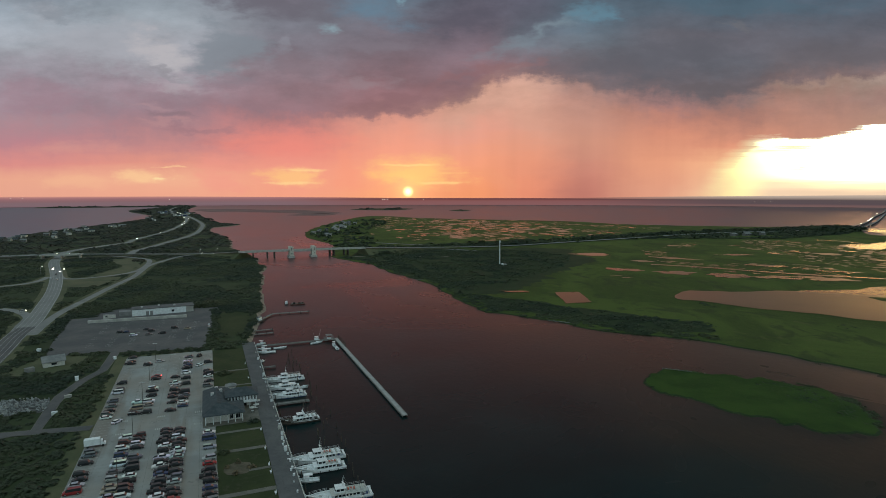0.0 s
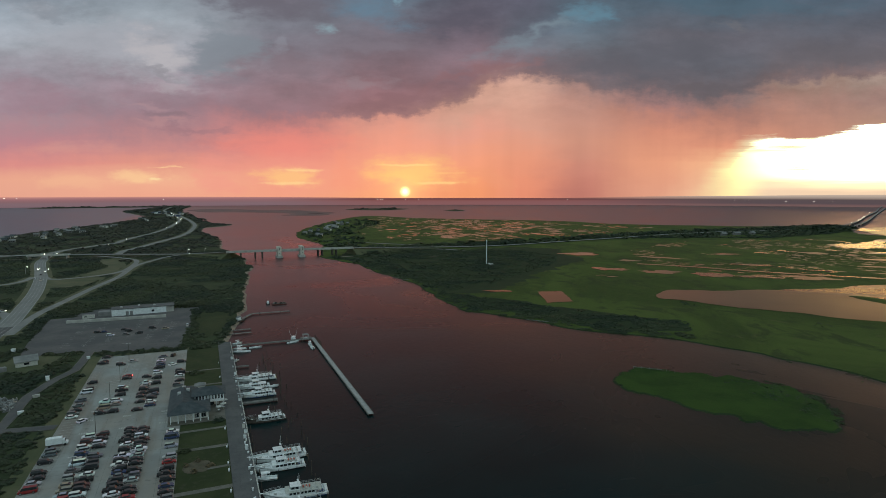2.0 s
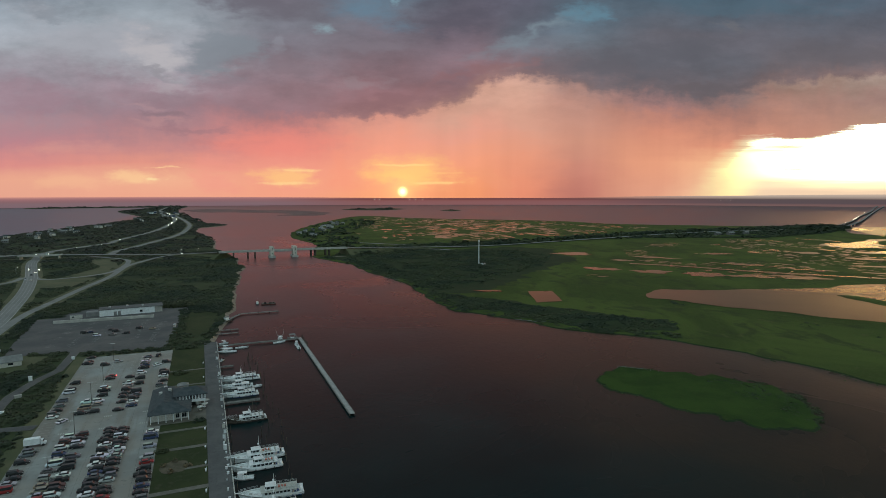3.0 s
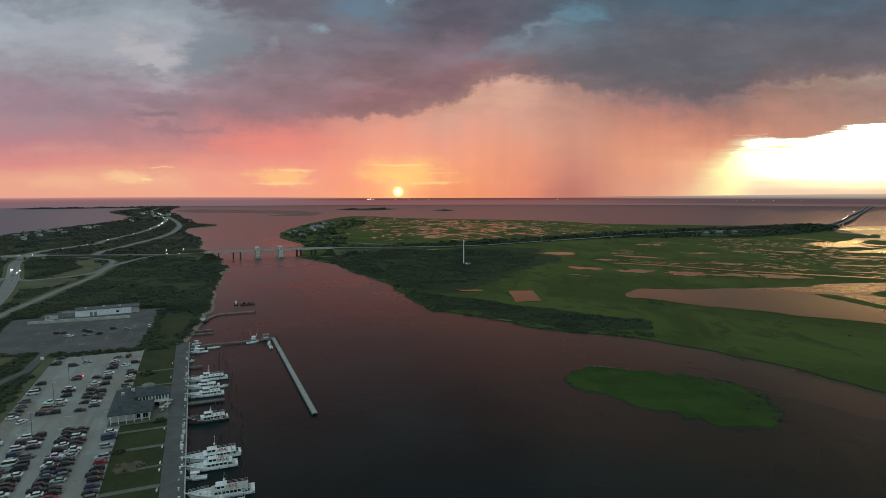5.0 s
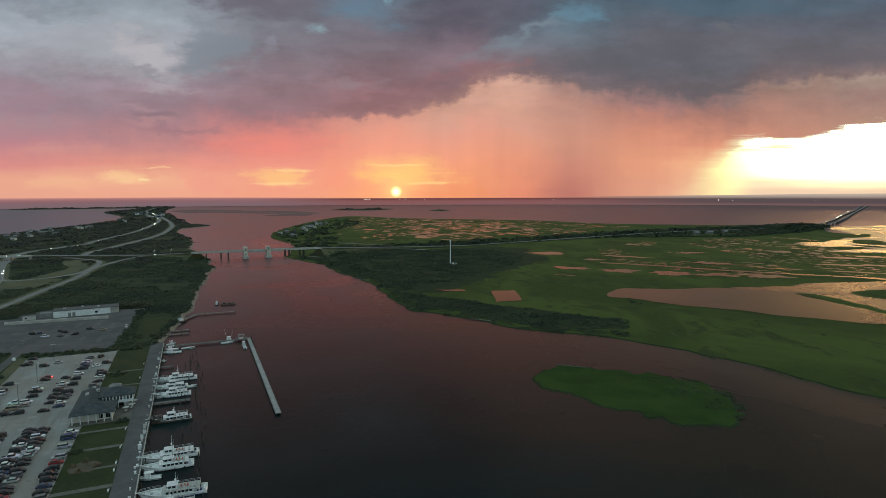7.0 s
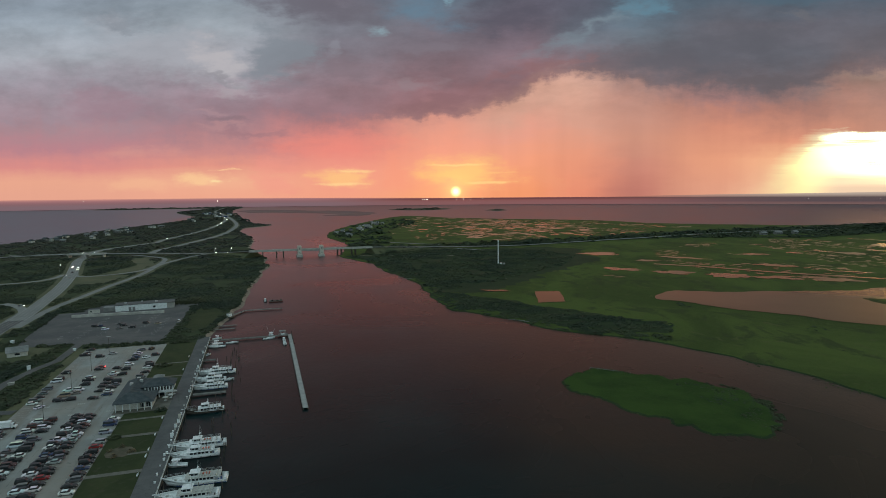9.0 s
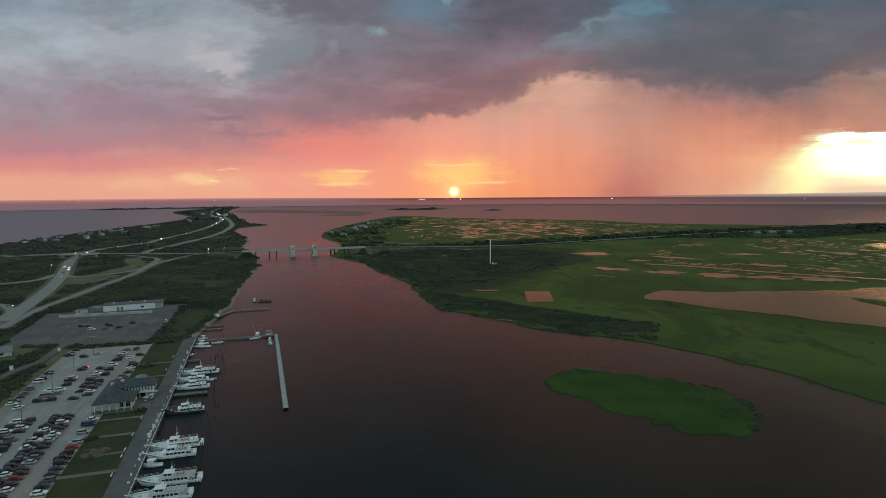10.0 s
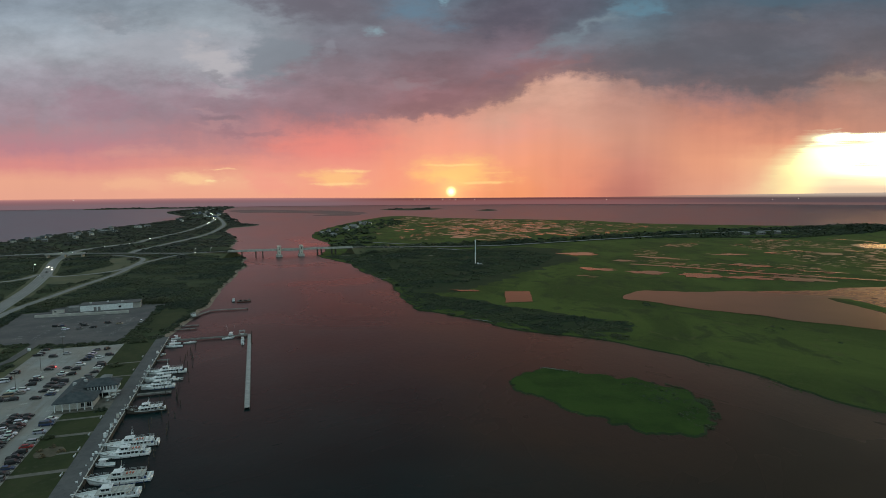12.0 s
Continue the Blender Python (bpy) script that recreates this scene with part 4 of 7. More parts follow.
# lane lines of the parkway
for off in (-5.8, -2.9, 0.0, 2.9, 5.8):
    line = curve_points(ROADS[0][1], False, 12)
    pts = []
    for i, q in enumerate(line):
        d = line[min(i + 1, len(line) - 1)] - line[max(i - 1, 0)]
        s = np.array((-d[1], d[0])) / np.hypot(d[0], d[1]) * off
        pts.append((q[0] + s[0], q[1] + s[1], RZ + 0.20))
    ribbon("lane_line", pts, 0.25 if abs(off) > 3 else 0.16, PAINT, "worn white lane line on the parkway", "lane line", 12, 0.02)

ribbon("sandy_track", [(-140, 872, MARSH_Z + 0.3), (-74, 882, MARSH_Z + 0.3), (0, 874, MARSH_Z + 0.3), (42, 896, MARSH_Z + 0.3)], 5, SAND, "pale sandy track behind the shore", "track")
ribbon("asphalt_patch", [(-225, 265, RZ + 0.17), (-259, 339, RZ + 0.17), (-279, 380, RZ + 0.17), (-290, 406, RZ + 0.17)], 12.3, ASPHALT, "darker new asphalt on the parkway", "road")

# ---- car parks, lawn and quay ----
LOT_Z = LAND_Z + 0.12
sheet("verge", quay_loop(-75, 203, -76, -24), LOT_Z - 0.07, VERGE, "grass strip round the car park", "verge")
sheet("car_park", quay_loop(-70, 198, -70.5, -25), LOT_Z, CONCRETE, "large pale concrete car park with worn bays", "car park")
LOT2 = [np.array(q, float) for q in ((-226, 330), (-243, 362), (-276, 432), (-240, 452), (-186, 470), (-172, 440), (-160, 408), (-152, 380), (-143, 352), (-175, 342), (-199, 342))]
sheet("car_park", LOT2, LOT_Z - 0.04, ASPHALT, "dark old asphalt car park with faded bays", "car park")
sheet("lawn", quay_loop(-70, 196, -25, -7.6), LOT_Z - 0.06, LAWN, "mown lawn between car park and quay", "lawn")
for s, w0, w1, wid in ((64.8, -25, -7.6, 1.8), (46.4, -25, -7.6, 2.2), (13, -25, -7.6, 2.4), (28.5, -15, -7.6, 1.6), (-12, -25, -7.6, 2.2), (124, -25, -7.6, 1.6), (150, -25, -7.6, 1.6)):
    a, b = L(s, w0), L(s, w1)
    ribbon("garden_path", [(*a, LOT_Z + 0.02), (*b, LOT_Z + 0.02)], wid, PATHS, "pale path across the lawn", "path", 4, 0.1)
QUAY_Z = 1.75
quay = tagged(new("quay"), "long grey promenade along the boat basin", "quay", kind="structure")
bm = bmesh.new()
for k in range(-28, 83):
    for c in range(3):
        w0, w1 = -7.5 + 2.4 * c, -7.5 + 2.4 * c + 2.36
        a, b, c2, d = L(2.5 * k + 0.02, w0), L(2.5 * k + 0.02, w1), L(2.5 * k + 2.48, w1), L(2.5 * k + 2.48, w0)
        z = QUAY_Z + rng.uniform(-0.006, 0.006)
        bm.faces.new([bm.verts.new((q[0], q[1], z)) for q in (a, b, c2, d)])
part("paving", bm, PAVING, quay, "grey paving slabs")
bm = bmesh.new()
for s0 in range(-70, 206, 6):
    v = [bm.verts.new((*L(s, w), z)) for s, w in ((s0, -0.3), (s0, 0.05), (s0 + 5.95, 0.05), (s0 + 5.95, -0.3)) for z in (-2.0, QUAY_Z + 0.12)]
    for a, b, c, d in ((0, 1, 3, 2), (2, 3, 5, 4), (4, 5, 7, 6), (6, 7, 1, 0), (1, 7, 5, 3)):
        bm.faces.new((v[a], v[b], v[c], v[d]))
bmesh.ops.recalc_face_normals(bm, faces=bm.faces)
part("quay_wall", bm, PILE, quay, "dark timber bulkhead")
bm = bmesh.new()
for s0 in range(-70, 206, 6):
    bm.faces.new([bm.verts.new((*L(s, w), QUAY_Z + 0.13)) for s, w in ((s0, -0.32), (s0, 0.08), (s0 + 5.9, 0.08), (s0 + 5.9, -0.32))])
part("quay_cap", bm, STONE, quay, "pale cap along the quay edge")
v = [(*L(s, w), z) for s, w in ((-70, -7.6), (-70, -0.3), (207, -0.3), (207, -7.6)) for z in (-2.0, QUAY_Z - 0.03)]
ob = new("bed", mesh_of("bed", v, [(1, 3, 5, 7), (0, 1, 3, 2), (2, 3, 5, 4), (4, 5, 7, 6), (6, 7, 1, 0)], ASPHALT))
ob.parent = quay

# painted bay lines
bm = bmesh.new()


def strip(bm, s0, s1, w0, w1, z):
    bm.faces.new([bm.verts.new((*L(s, w), z)) for s, w in ((s0, w0), (s0, w1), (s1, w1), (s1, w0))])


BAY_LINES = LOT_Z + 0.006
for row, s0, s1 in ((-66.8, -60, 190), (-56.4, -60, 74), (-52.3, -60, 74), (-42.9, -60, 74), (-38.5, -60, 74), (-27.6, -60, 66), (-56.4, 98, 190), (-52.3, 98, 190), (-42.9, 98, 190), (-38.5, 98, 190), (-27.6, 118, 190)):
    s = s0
    while s <= s1:
        strip(bm, s, s + 0.12, row - 2.4, row + 2.4, BAY_LINES)
        s += 2.9
for w in (-54.35, -40.7):
    for s0, s1 in ((-60, 75), (97, 190)):
        strip(bm, s0, s1, w - 0.08, w + 0.08, BAY_LINES + 0.001)
for w in (-61.5, -47.6, -33.0):
    for s in (78, 92, 195):
        for k in range(4):
            strip(bm, s, s + 1.6, w + k * 0.8, w + k * 0.8 + 0.4, BAY_LINES)
# faded rows in the old car park, and slab joints in the big one
for k in range(6):
    for i in range(26):
        a = Vector((-216 + 11.5 * k * 0.945 - 2.9 * i * 0.325, 350 + 11.5 * k * 0.325 + 2.9 * i * 0.945, 0))
        if inside(LOT2, a.x, a.y) and inside(LOT2, a.x + 4.6, a.y + 1.6) and rng.random() < 0.55:
            d, n = Vector((0.945, 0.325, 0)) * rng.uniform(2.5, 4.8), Vector((-0.325, 0.945, 0)) * 0.09
            bm.faces.new([bm.verts.new((*(a + q).xy, LOT_Z - 0.03)) for q in (-n, n, n + d, d - n)])
part("bay_lines", bm, PAINT)
bm = bmesh.new()
for w in np.arange(-70, -25, 5.6):
    strip(bm, -70, 198, w - 0.025, w + 0.025, LOT_Z + 0.004)
for s in np.arange(-68, 198, 9.2):
    strip(bm, s - 0.025, s + 0.025, -70.4, -25.1, LOT_Z + 0.0045)
tagged(part("slab_joints", bm, ASPHALT), "dark joints between the concrete slabs", "joints", kind="structure")
tagged(bpy.data.objects["bay_lines"], "faded white parking bay lines", "bay lines", kind="structure")


# ---- scrub, thickets and treelines ----
def near_road(xs, ys, extra):
    hit = np.zeros(len(xs), bool)
    for line, width in road_lines:
        reach = (width / 2 + extra) ** 2
        box_hit = (xs > line[:, 0].min() - 30) & (xs < line[:, 0].max() + 30) & (ys > line[:, 1].min() - 30) & (ys < line[:, 1].max() + 30)
        i = np.where(box_hit)[0]
        for j in range(0, len(i), 4000):
            q = i[j:j + 4000]
            best = ((xs[q, None] - line[None, :, 0]) ** 2 + (ys[q, None] - line[None, :, 1]) ** 2).min(axis=1)
            hit[q] |= best < reach
    return hit


def edge_gap(poly, xs, ys):
    """The distance of points from the outline."""
    best = np.full(len(xs), 1e9)
    for a, b in zip(poly, list(poly[1:]) + [poly[0]]):
        d = np.array((b[0] - a[0], b[1] - a[1]), float)
        t = np.clip(((xs - a[0]) * d[0] + (ys - a[1]) * d[1]) / (d @ d + 1e-9), 0, 1)
        best = np.minimum(best, np.hypot(xs - a[0] - t * d[0], ys - a[1] - t * d[1]))
    return best


def scatter(count, xr, yr, land, cut=-0.3, patch=40.0, extra=2.5, bare=(), seed=1, soft=0.0):
    r = np.random.RandomState(seed)
    xs, ys = r.uniform(xr[0], xr[1], count), r.uniform(yr[0], yr[1], count)
    ok = inside_many(land, xs, ys)
    for poly in bare:
        ok &= ~inside_many(poly, xs, ys)
    ok &= ~near_road(xs, ys, extra)
    xs, ys = xs[ok], ys[ok]
    if soft:
        ok = edge_gap(land, xs, ys) > soft * r.uniform(0, 1, len(xs)) ** 2
        xs, ys = xs[ok], ys[ok]
    keep = [noise.fractal(Vector((x / patch, y / patch, seed * 0.37)), 0.8, 2.0, 3) > cut for x, y in zip(xs, ys)]
    return np.stack((xs[keep], ys[keep]), 1)


def grown(lo, hi, pts, tall, seed, name, label, category, mat, z, leaves, leaf=0.35):
    r = np.random.RandomState(seed + 50)
    rad = r.uniform(lo, hi, len(pts)) * r.choice((0.7, 1.0, 1.0, 1.35), len(pts))
    return clump_cloud(name, pts, rad, rad * r.uniform(tall * 0.6, tall * 0.95, len(pts)), z, mat, label, category, leaves, leaf * 1.25, seed)


LOT_ZONE = quay_loop(-75, 203, -74.5, 2)
BUILT = [LOT_ZONE, [q * 1.0 for q in LOT2]]
INFIELDS = [[(-400, 660), (-380, 664), (-373, 700), (-395, 770), (-440, 835), (-470, 840), (-450, 800), (-410, 750), (-402, 700)], [(-440, 640), (-380, 575), (-345, 590), (-356, 650), (-375, 655), (-412, 630)]]
HOUSE_YARD = [(-228, 300), (-200, 300), (-200, 335), (-228, 335)]
RUBBLE = [(-204, 256), (-188, 262), (-177, 261), (-170, 248), (-177, 243), (-186, 241), (-205, 244)]
STORE_YARD = [(-262, 440), (-240, 436), (-190, 458), (-180, 478), (-205, 490), (-262, 470)]
for loop, label in ((INFIELDS[0], "pale mown grass infield of the junction"), (INFIELDS[1], "rough mown grass beside the slip road")):
    sheet("grass_infield", frayed(curve_points(loop, True, 6), 3, 15), LAND_Z + 0.07, VERGE, label, "grass")
sheet("gravel_yard", frayed(curve_points(HOUSE_YARD, True, 3), 1.5, 8), LAND_Z + 0.05, VERGE, "rough grass yard round the hut", "yard")
sheet("gravel_yard", frayed(curve_points(STORE_YARD, True, 4), 1.5, 8), LAND_Z + 0.03, ASPHALT, "grey yard behind the long building", "yard")

SHORE_GRASS = [(-172, 456), (-150, 456), (-139, 425), (-131, 390), (-147, 388), (-157, 412)]
sheet("shore_lawn", frayed(curve_points(SHORE_GRASS, True, 3), 3.0, 10), LAND_Z + 0.05, LAWN, "rough grass between car park and shore", "grass")
bare = BUILT + [HOUSE_YARD, RUBBLE, STORE_YARD, SHORE_GRASS] + INFIELDS
near_pts = scatter(15000, (-380, -118), (150, 500), west_loop, -0.42, 26, 3.0, bare, 3)
grown(1.0, 2.1, near_pts, 0.72, 3, "scrub", "dense dark green coastal scrub", "scrub", LEAF_DARK, LAND_Z, 60, 0.24)
mid_pts = scatter(16000, (-620, -140), (500, 960), west_loop, -0.3, 40, 5.5, bare, 4)
grown(1.5, 2.8, mid_pts, 0.42, 4, "scrub", "dense dark scrub between the roads", "scrub", LEAF_DARK, LAND_Z, 34, 0.30)
some = scatter(160, (-520, -370), (600, 860), INFIELDS[0], 0.1, 25, 2.0, (), 9)
grown(1.5, 3.2, some, 1.0, 9, "scrub", "dark bushes on the grass infield", "scrub", LEAF_DARK, LAND_Z, 22, 0.42)
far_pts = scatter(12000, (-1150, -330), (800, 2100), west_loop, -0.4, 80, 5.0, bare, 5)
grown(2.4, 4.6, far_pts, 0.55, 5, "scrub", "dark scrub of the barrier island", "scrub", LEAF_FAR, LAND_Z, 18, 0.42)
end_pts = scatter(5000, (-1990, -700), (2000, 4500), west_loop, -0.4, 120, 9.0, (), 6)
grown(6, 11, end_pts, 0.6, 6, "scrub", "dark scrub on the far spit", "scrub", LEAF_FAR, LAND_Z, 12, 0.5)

THICKET = [(-156, 872), (-112, 802), (-67, 716), (-35, 652), (-4, 592), (18, 550), (70, 600), (120, 690), (166, 763), (200, 880), (160, 985), (80, 985), (0, 968), (-80, 945)]
BANK = [(8, 566), (16, 522), (30, 474), (58, 445), (90, 419), (114, 397), (146, 381), (184, 370), (200, 424), (165, 446), (120, 478), (70, 520), (40, 545)]
WOODS = [(-180, 1000), (-60, 990), (130, 1068), (256, 1150), (487, 1290), (734, 1432), (915, 1485), (1150, 1600), (1080, 1655), (900, 1560), (720, 1490), (480, 1370), (250, 1215), (120, 1120), (-70, 1030), (-185, 1060)]
POINT = [(-185, 1020), (-200, 1100), (-245, 1200), (-300, 1350), (-330, 1600), (-325, 1950), (-250, 2150), (-160, 1900), (-190, 1500), (-140, 1250), (-100, 1060)]
sheet("thicket_floor", frayed(curve_points([(-150, 872), (-100, 800), (-52, 715), (-20, 652), (10, 592), (30, 552), (80, 590), (135, 680), (190, 770), (225, 880), (200, 1010), (80, 1000), (0, 985), (-80, 955)], True, 4), 26, 40), MARSH_Z + 0.03, FLOOR, "dull green scrubby ground of the thicket", "thicket ground")
sheet("thicket_floor", frayed(curve_points([(24, 556), (34, 522), (46, 486), (70, 460), (98, 437), (124, 414), (152, 399), (184, 392), (200, 424), (165, 446), (120, 478), (70, 520), (40, 545)], True, 3), 9, 22), MARSH_Z + 0.035, FLOOR, "dull green scrubby ground on the bank", "thicket ground")
pts = scatter(13000, (-160, 210), (540, 990), THICKET, -0.30, 30, 1.0, [square], 7, 45)
pts = pts[inside_many(east_loop, pts[:, 0], pts[:, 1])]
grown(1.6, 3.2, pts, 0.5, 7, "thicket", "dark green shrubs on the marsh edge", "thicket", LEAF_MARSH, MARSH_Z, 30, 0.30)
pts = scatter(14000, (5, 205), (365, 570), BANK, -0.15, 16, 0.5, ponds, 8, 26)
pts = pts[inside_many(east_loop, pts[:, 0], pts[:, 1])]
grown(0.9, 1.9, pts, 0.6, 8, "thicket", "dark shrubs along the channel bank", "thicket", LEAF_MARSH, MARSH_Z, 30, 0.30)
pts = scatter(9000, (-190, 1160), (980, 1660), WOODS, -0.6, 60, 1.0, (), 10)
grown(4.0, 7.5, pts, 0.95, 10, "treeline", "dark low trees along the causeway", "trees", LEAF_MARSH, MARSH_Z, 30, 0.30)
BAND = [(60, 1085), (206, 1125), (329, 1172), (463, 1222), (583, 1222), (701, 1217), (778, 1245), (982, 1381), (1117, 1535), (1060, 1530), (886, 1452), (722, 1402), (550, 1312), (382, 1200), (245, 1112), (126, 1045), (40, 1020)]
pts = scatter(11000, (40, 1120), (1015, 1540), BAND, -0.55, 60, 0.5, [[(x - 30, y - 62), (x + 10, y - 62), (x + 18, y + 12), (x - 18, y + 12)] for x, y in ((662, 1303), (700, 1319), (744, 1335))], 21, 12)
grown(3.0, 6.0, pts, 0.75, 21, "treeline", "dark scrub and low trees before the causeway", "trees", LEAF_MARSH, MARSH_Z, 26, 0.34)
CROWNS = [(985, 1400), (1085, 1480), (1130, 1545), (1110, 1600), (1000, 1560), (930, 1480)]
pts = scatter(420, (920, 1140), (1390, 1610), CROWNS, -0.2, 60, 0.5, (), 22)
grown(7.0, 11.0, pts, 1.1, 22, "treeline", "taller dark round trees by the bridge landing", "trees", LEAF_MARSH, MARSH_Z, 60, 0.24)
pts = scatter(1100, (-340, -100), (1010, 2200), POINT, -0.2, 60, 2.0, (), 12)
grown(2.5, 5.5, pts, 1.0, 12, "treeline", "dark trees on the marsh point", "trees", LEAF_MARSH, MARSH_Z, 16, 0.42)
pts = scatter(3000, (90, 420), (330, 560), east_loop, 0.66, 30, 1.0, ponds + [BIG], 14)
grown(0.8, 2.0, pts, 0.5, 14, "thicket", "low dark tussocks in the marsh", "thicket", LEAF_MARSH, MARSH_Z, 16, 0.45)
pts = scatter(9000, (160, 204), (218, 290), WEEDS, -0.05, 9, 0, (), 17, 8)
pts = pts[pts[:, 0] + 0.4 * (pts[:, 1] - 250) > 172]
grown(0.3, 0.7, pts, 0.7, 17, "thicket", "sparse flooded grass at the islet end", "thicket", LEAF_MARSH, 0.1, 8, 0.5)
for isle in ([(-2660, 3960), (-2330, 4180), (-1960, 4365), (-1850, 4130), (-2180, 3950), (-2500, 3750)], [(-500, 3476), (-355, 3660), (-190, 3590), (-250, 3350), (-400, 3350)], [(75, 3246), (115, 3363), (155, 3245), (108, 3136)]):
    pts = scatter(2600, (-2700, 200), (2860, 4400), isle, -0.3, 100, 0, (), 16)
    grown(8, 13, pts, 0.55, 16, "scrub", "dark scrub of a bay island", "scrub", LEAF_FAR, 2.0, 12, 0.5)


# ---- cars ----
PAINTS = {"d": ((0.016, 0.017, 0.019), "black"), "g": ((0.15, 0.155, 0.165), "grey"), "s": ((0.42, 0.43, 0.44), "silver"), "w": ((0.84, 0.85, 0.85), "white"),
          "b": ((0.03, 0.055, 0.13), "dark blue"), "r": ((0.30, 0.018, 0.018), "red"), "n": ((0.09, 0.03, 0.026), "maroon"), "t": ((0.34, 0.29, 0.21), "tan")}
# length, width, roof height, bonnet height, cabin from and to at the base and at the roof (from the nose), bed
SHAPES = {
    "saloon car": (4.7, 1.84, 1.46, 0.92, (1.25, 4.25), (1.95, 3.65), False),
    "estate car": (4.75, 1.92, 1.74, 1.08, (1.15, 4.65), (1.75, 4.45), False),
    "pickup truck": (5.6, 1.98, 1.84, 1.12, (1.45, 3.75), (2.0, 3.55), True),
    "van": (5.3, 2.02, 2.05, 1.15, (0.75, 5.2), (1.5, 5.1), False),
}


def car(kind, at, turn):
    length, width, top, waist, foot, roof, bed = SHAPES[kind]
    ob = thing(kind.replace(" ", "_"), at, turn, "", "car")
    h, half = width / 2, length / 2
    # body shell: stations from the nose to the tail
    bm = bmesh.new()
    stations = [(0.0, 0.80, 0.42, 0.66), (0.18, 0.92, 0.30, waist * 0.80), (0.7, 1.0, 0.24, waist * 0.93), (foot[0], 1.0, 0.24, waist), (length * 0.5, 1.0, 0.24, waist + 0.03), (foot[1], 1.0, 0.24, waist + (0.0 if not bed else 0.05)),
                (length - 0.2, 0.95, 0.28, waist * 0.97), (length, 0.86, 0.42, waist * 0.86)]
    rings = []
    for x, k, z0, z1 in stations:
        rings.append([bm.verts.new((half - x, y, z)) for y, z in ((-h * k * 0.93, z0), (-h * k, (z0 + z1) / 2), (-h * k * 0.93, z1), (h * k * 0.93, z1), (h * k, (z0 + z1) / 2), (h * k * 0.93, z0))])
    for a, b in zip(rings, rings[1:]):
        for i in range(6):
            bm.faces.new((a[i], a[(i + 1) % 6], b[(i + 1) % 6], b[i]))
    bm.faces.new(rings[0][::-1]), bm.faces.new(rings[-1])
    bmesh.ops.recalc_face_normals(bm, faces=bm.faces)
    part("body", bm, CARPAINT, ob)
    # glasshouse and roof
    bm = bmesh.new()
    lo = [bm.verts.new((half - x, y, waist - 0.02)) for x, y in ((foot[0], -h * 0.9), (foot[0], h * 0.9), (foot[1], h * 0.9), (foot[1], -h * 0.9))]
    hi = [bm.verts.new((half - x, y, top - 0.08)) for x, y in ((roof[0], -h * 0.74), (roof[0], h * 0.74), (roof[1], h * 0.74), (roof[1], -h * 0.74))]
    for i in range(4):
        bm.faces.new((lo[i], lo[(i + 1) % 4], hi[(i + 1) % 4], hi[i]))
    bm.faces.new(hi)
    bmesh.ops.recalc_face_normals(bm, faces=bm.faces)
    part("glasshouse", bm, PANE, ob, "dark car windows")
    part("roof", block(half - roof[1] - 0.06, half - roof[0] + 0.06, -h * 0.77, h * 0.77, top - 0.09, top, 0.04), CARPAINT, ob)
    if bed:
        part("truck_bed", block(-half + 0.12, half - foot[1] - 0.15, -h * 0.78, h * 0.78, waist * 0.9, waist * 1.0 + 0.03), RUBBER, ob, "dark open truck bed")
    r = 0.34 if top < 1.6 else 0.38
    for x in (half - 0.9, -half + 0.95):
        for y in (-h * 0.93, h * 0.93):
            bm = rod(bmesh.new(), (x, y - 0.12, r), (x, y + 0.12, r), r, None, 14)
            wheel = part("wheel", bm, RUBBER, ob, "black tyre")
            side = 1 if y > 0 else -1
            part("rim", rod(bmesh.new(), (x, y + side * 0.121, r), (x, y + side * 0.135, r), r * 0.62, None, 10), CHROME, wheel, "alloy rim")
    for y in (-h * 0.68, h * 0.68):
        part("headlight", block(half - 0.12, half + 0.015, y - 0.2, y + 0.2, waist * 0.66, waist * 0.80, 0.02), STEEL, ob, "clear headlight")
        part("tail_light", block(-half - 0.015, -half + 0.1, y - 0.18, y + 0.18, waist * 0.64, waist * 0.84, 0.02), RED, ob, "red tail light")
    return ob


protos = {}


def park(kind, code, x, y, z, turn, where_text="parked on the concrete", group="cars in the car park"):
    m4 = pose(x, y, z, 0, 0, turn)
    if kind not in protos:
        protos[kind] = car(kind, (x, y, z), turn)
        ob = protos[kind]
    else:
        ob = copy_thing(protos[kind], m4)
    rgb, word = PAINTS[code]
    for o in ob.children:
        if o.name.startswith(("body", "roof")):
            o.color = (*[v * rng.uniform(0.85, 1.1) for v in rgb], 1)
    return tagged(ob, f"{word} {kind} {where_text}", "car", group)


def kind_of(code):
    if code in "DWNp":
        return {"D": "estate car", "W": "van", "N": "estate car", "p": "pickup truck"}[code], {"D": "d", "W": "w", "N": "n", "p": "w"}[code]
    return rng.choices(("saloon car", "estate car", "pickup truck", "van"), (5, 4, 1.2, 0.5))[0], code


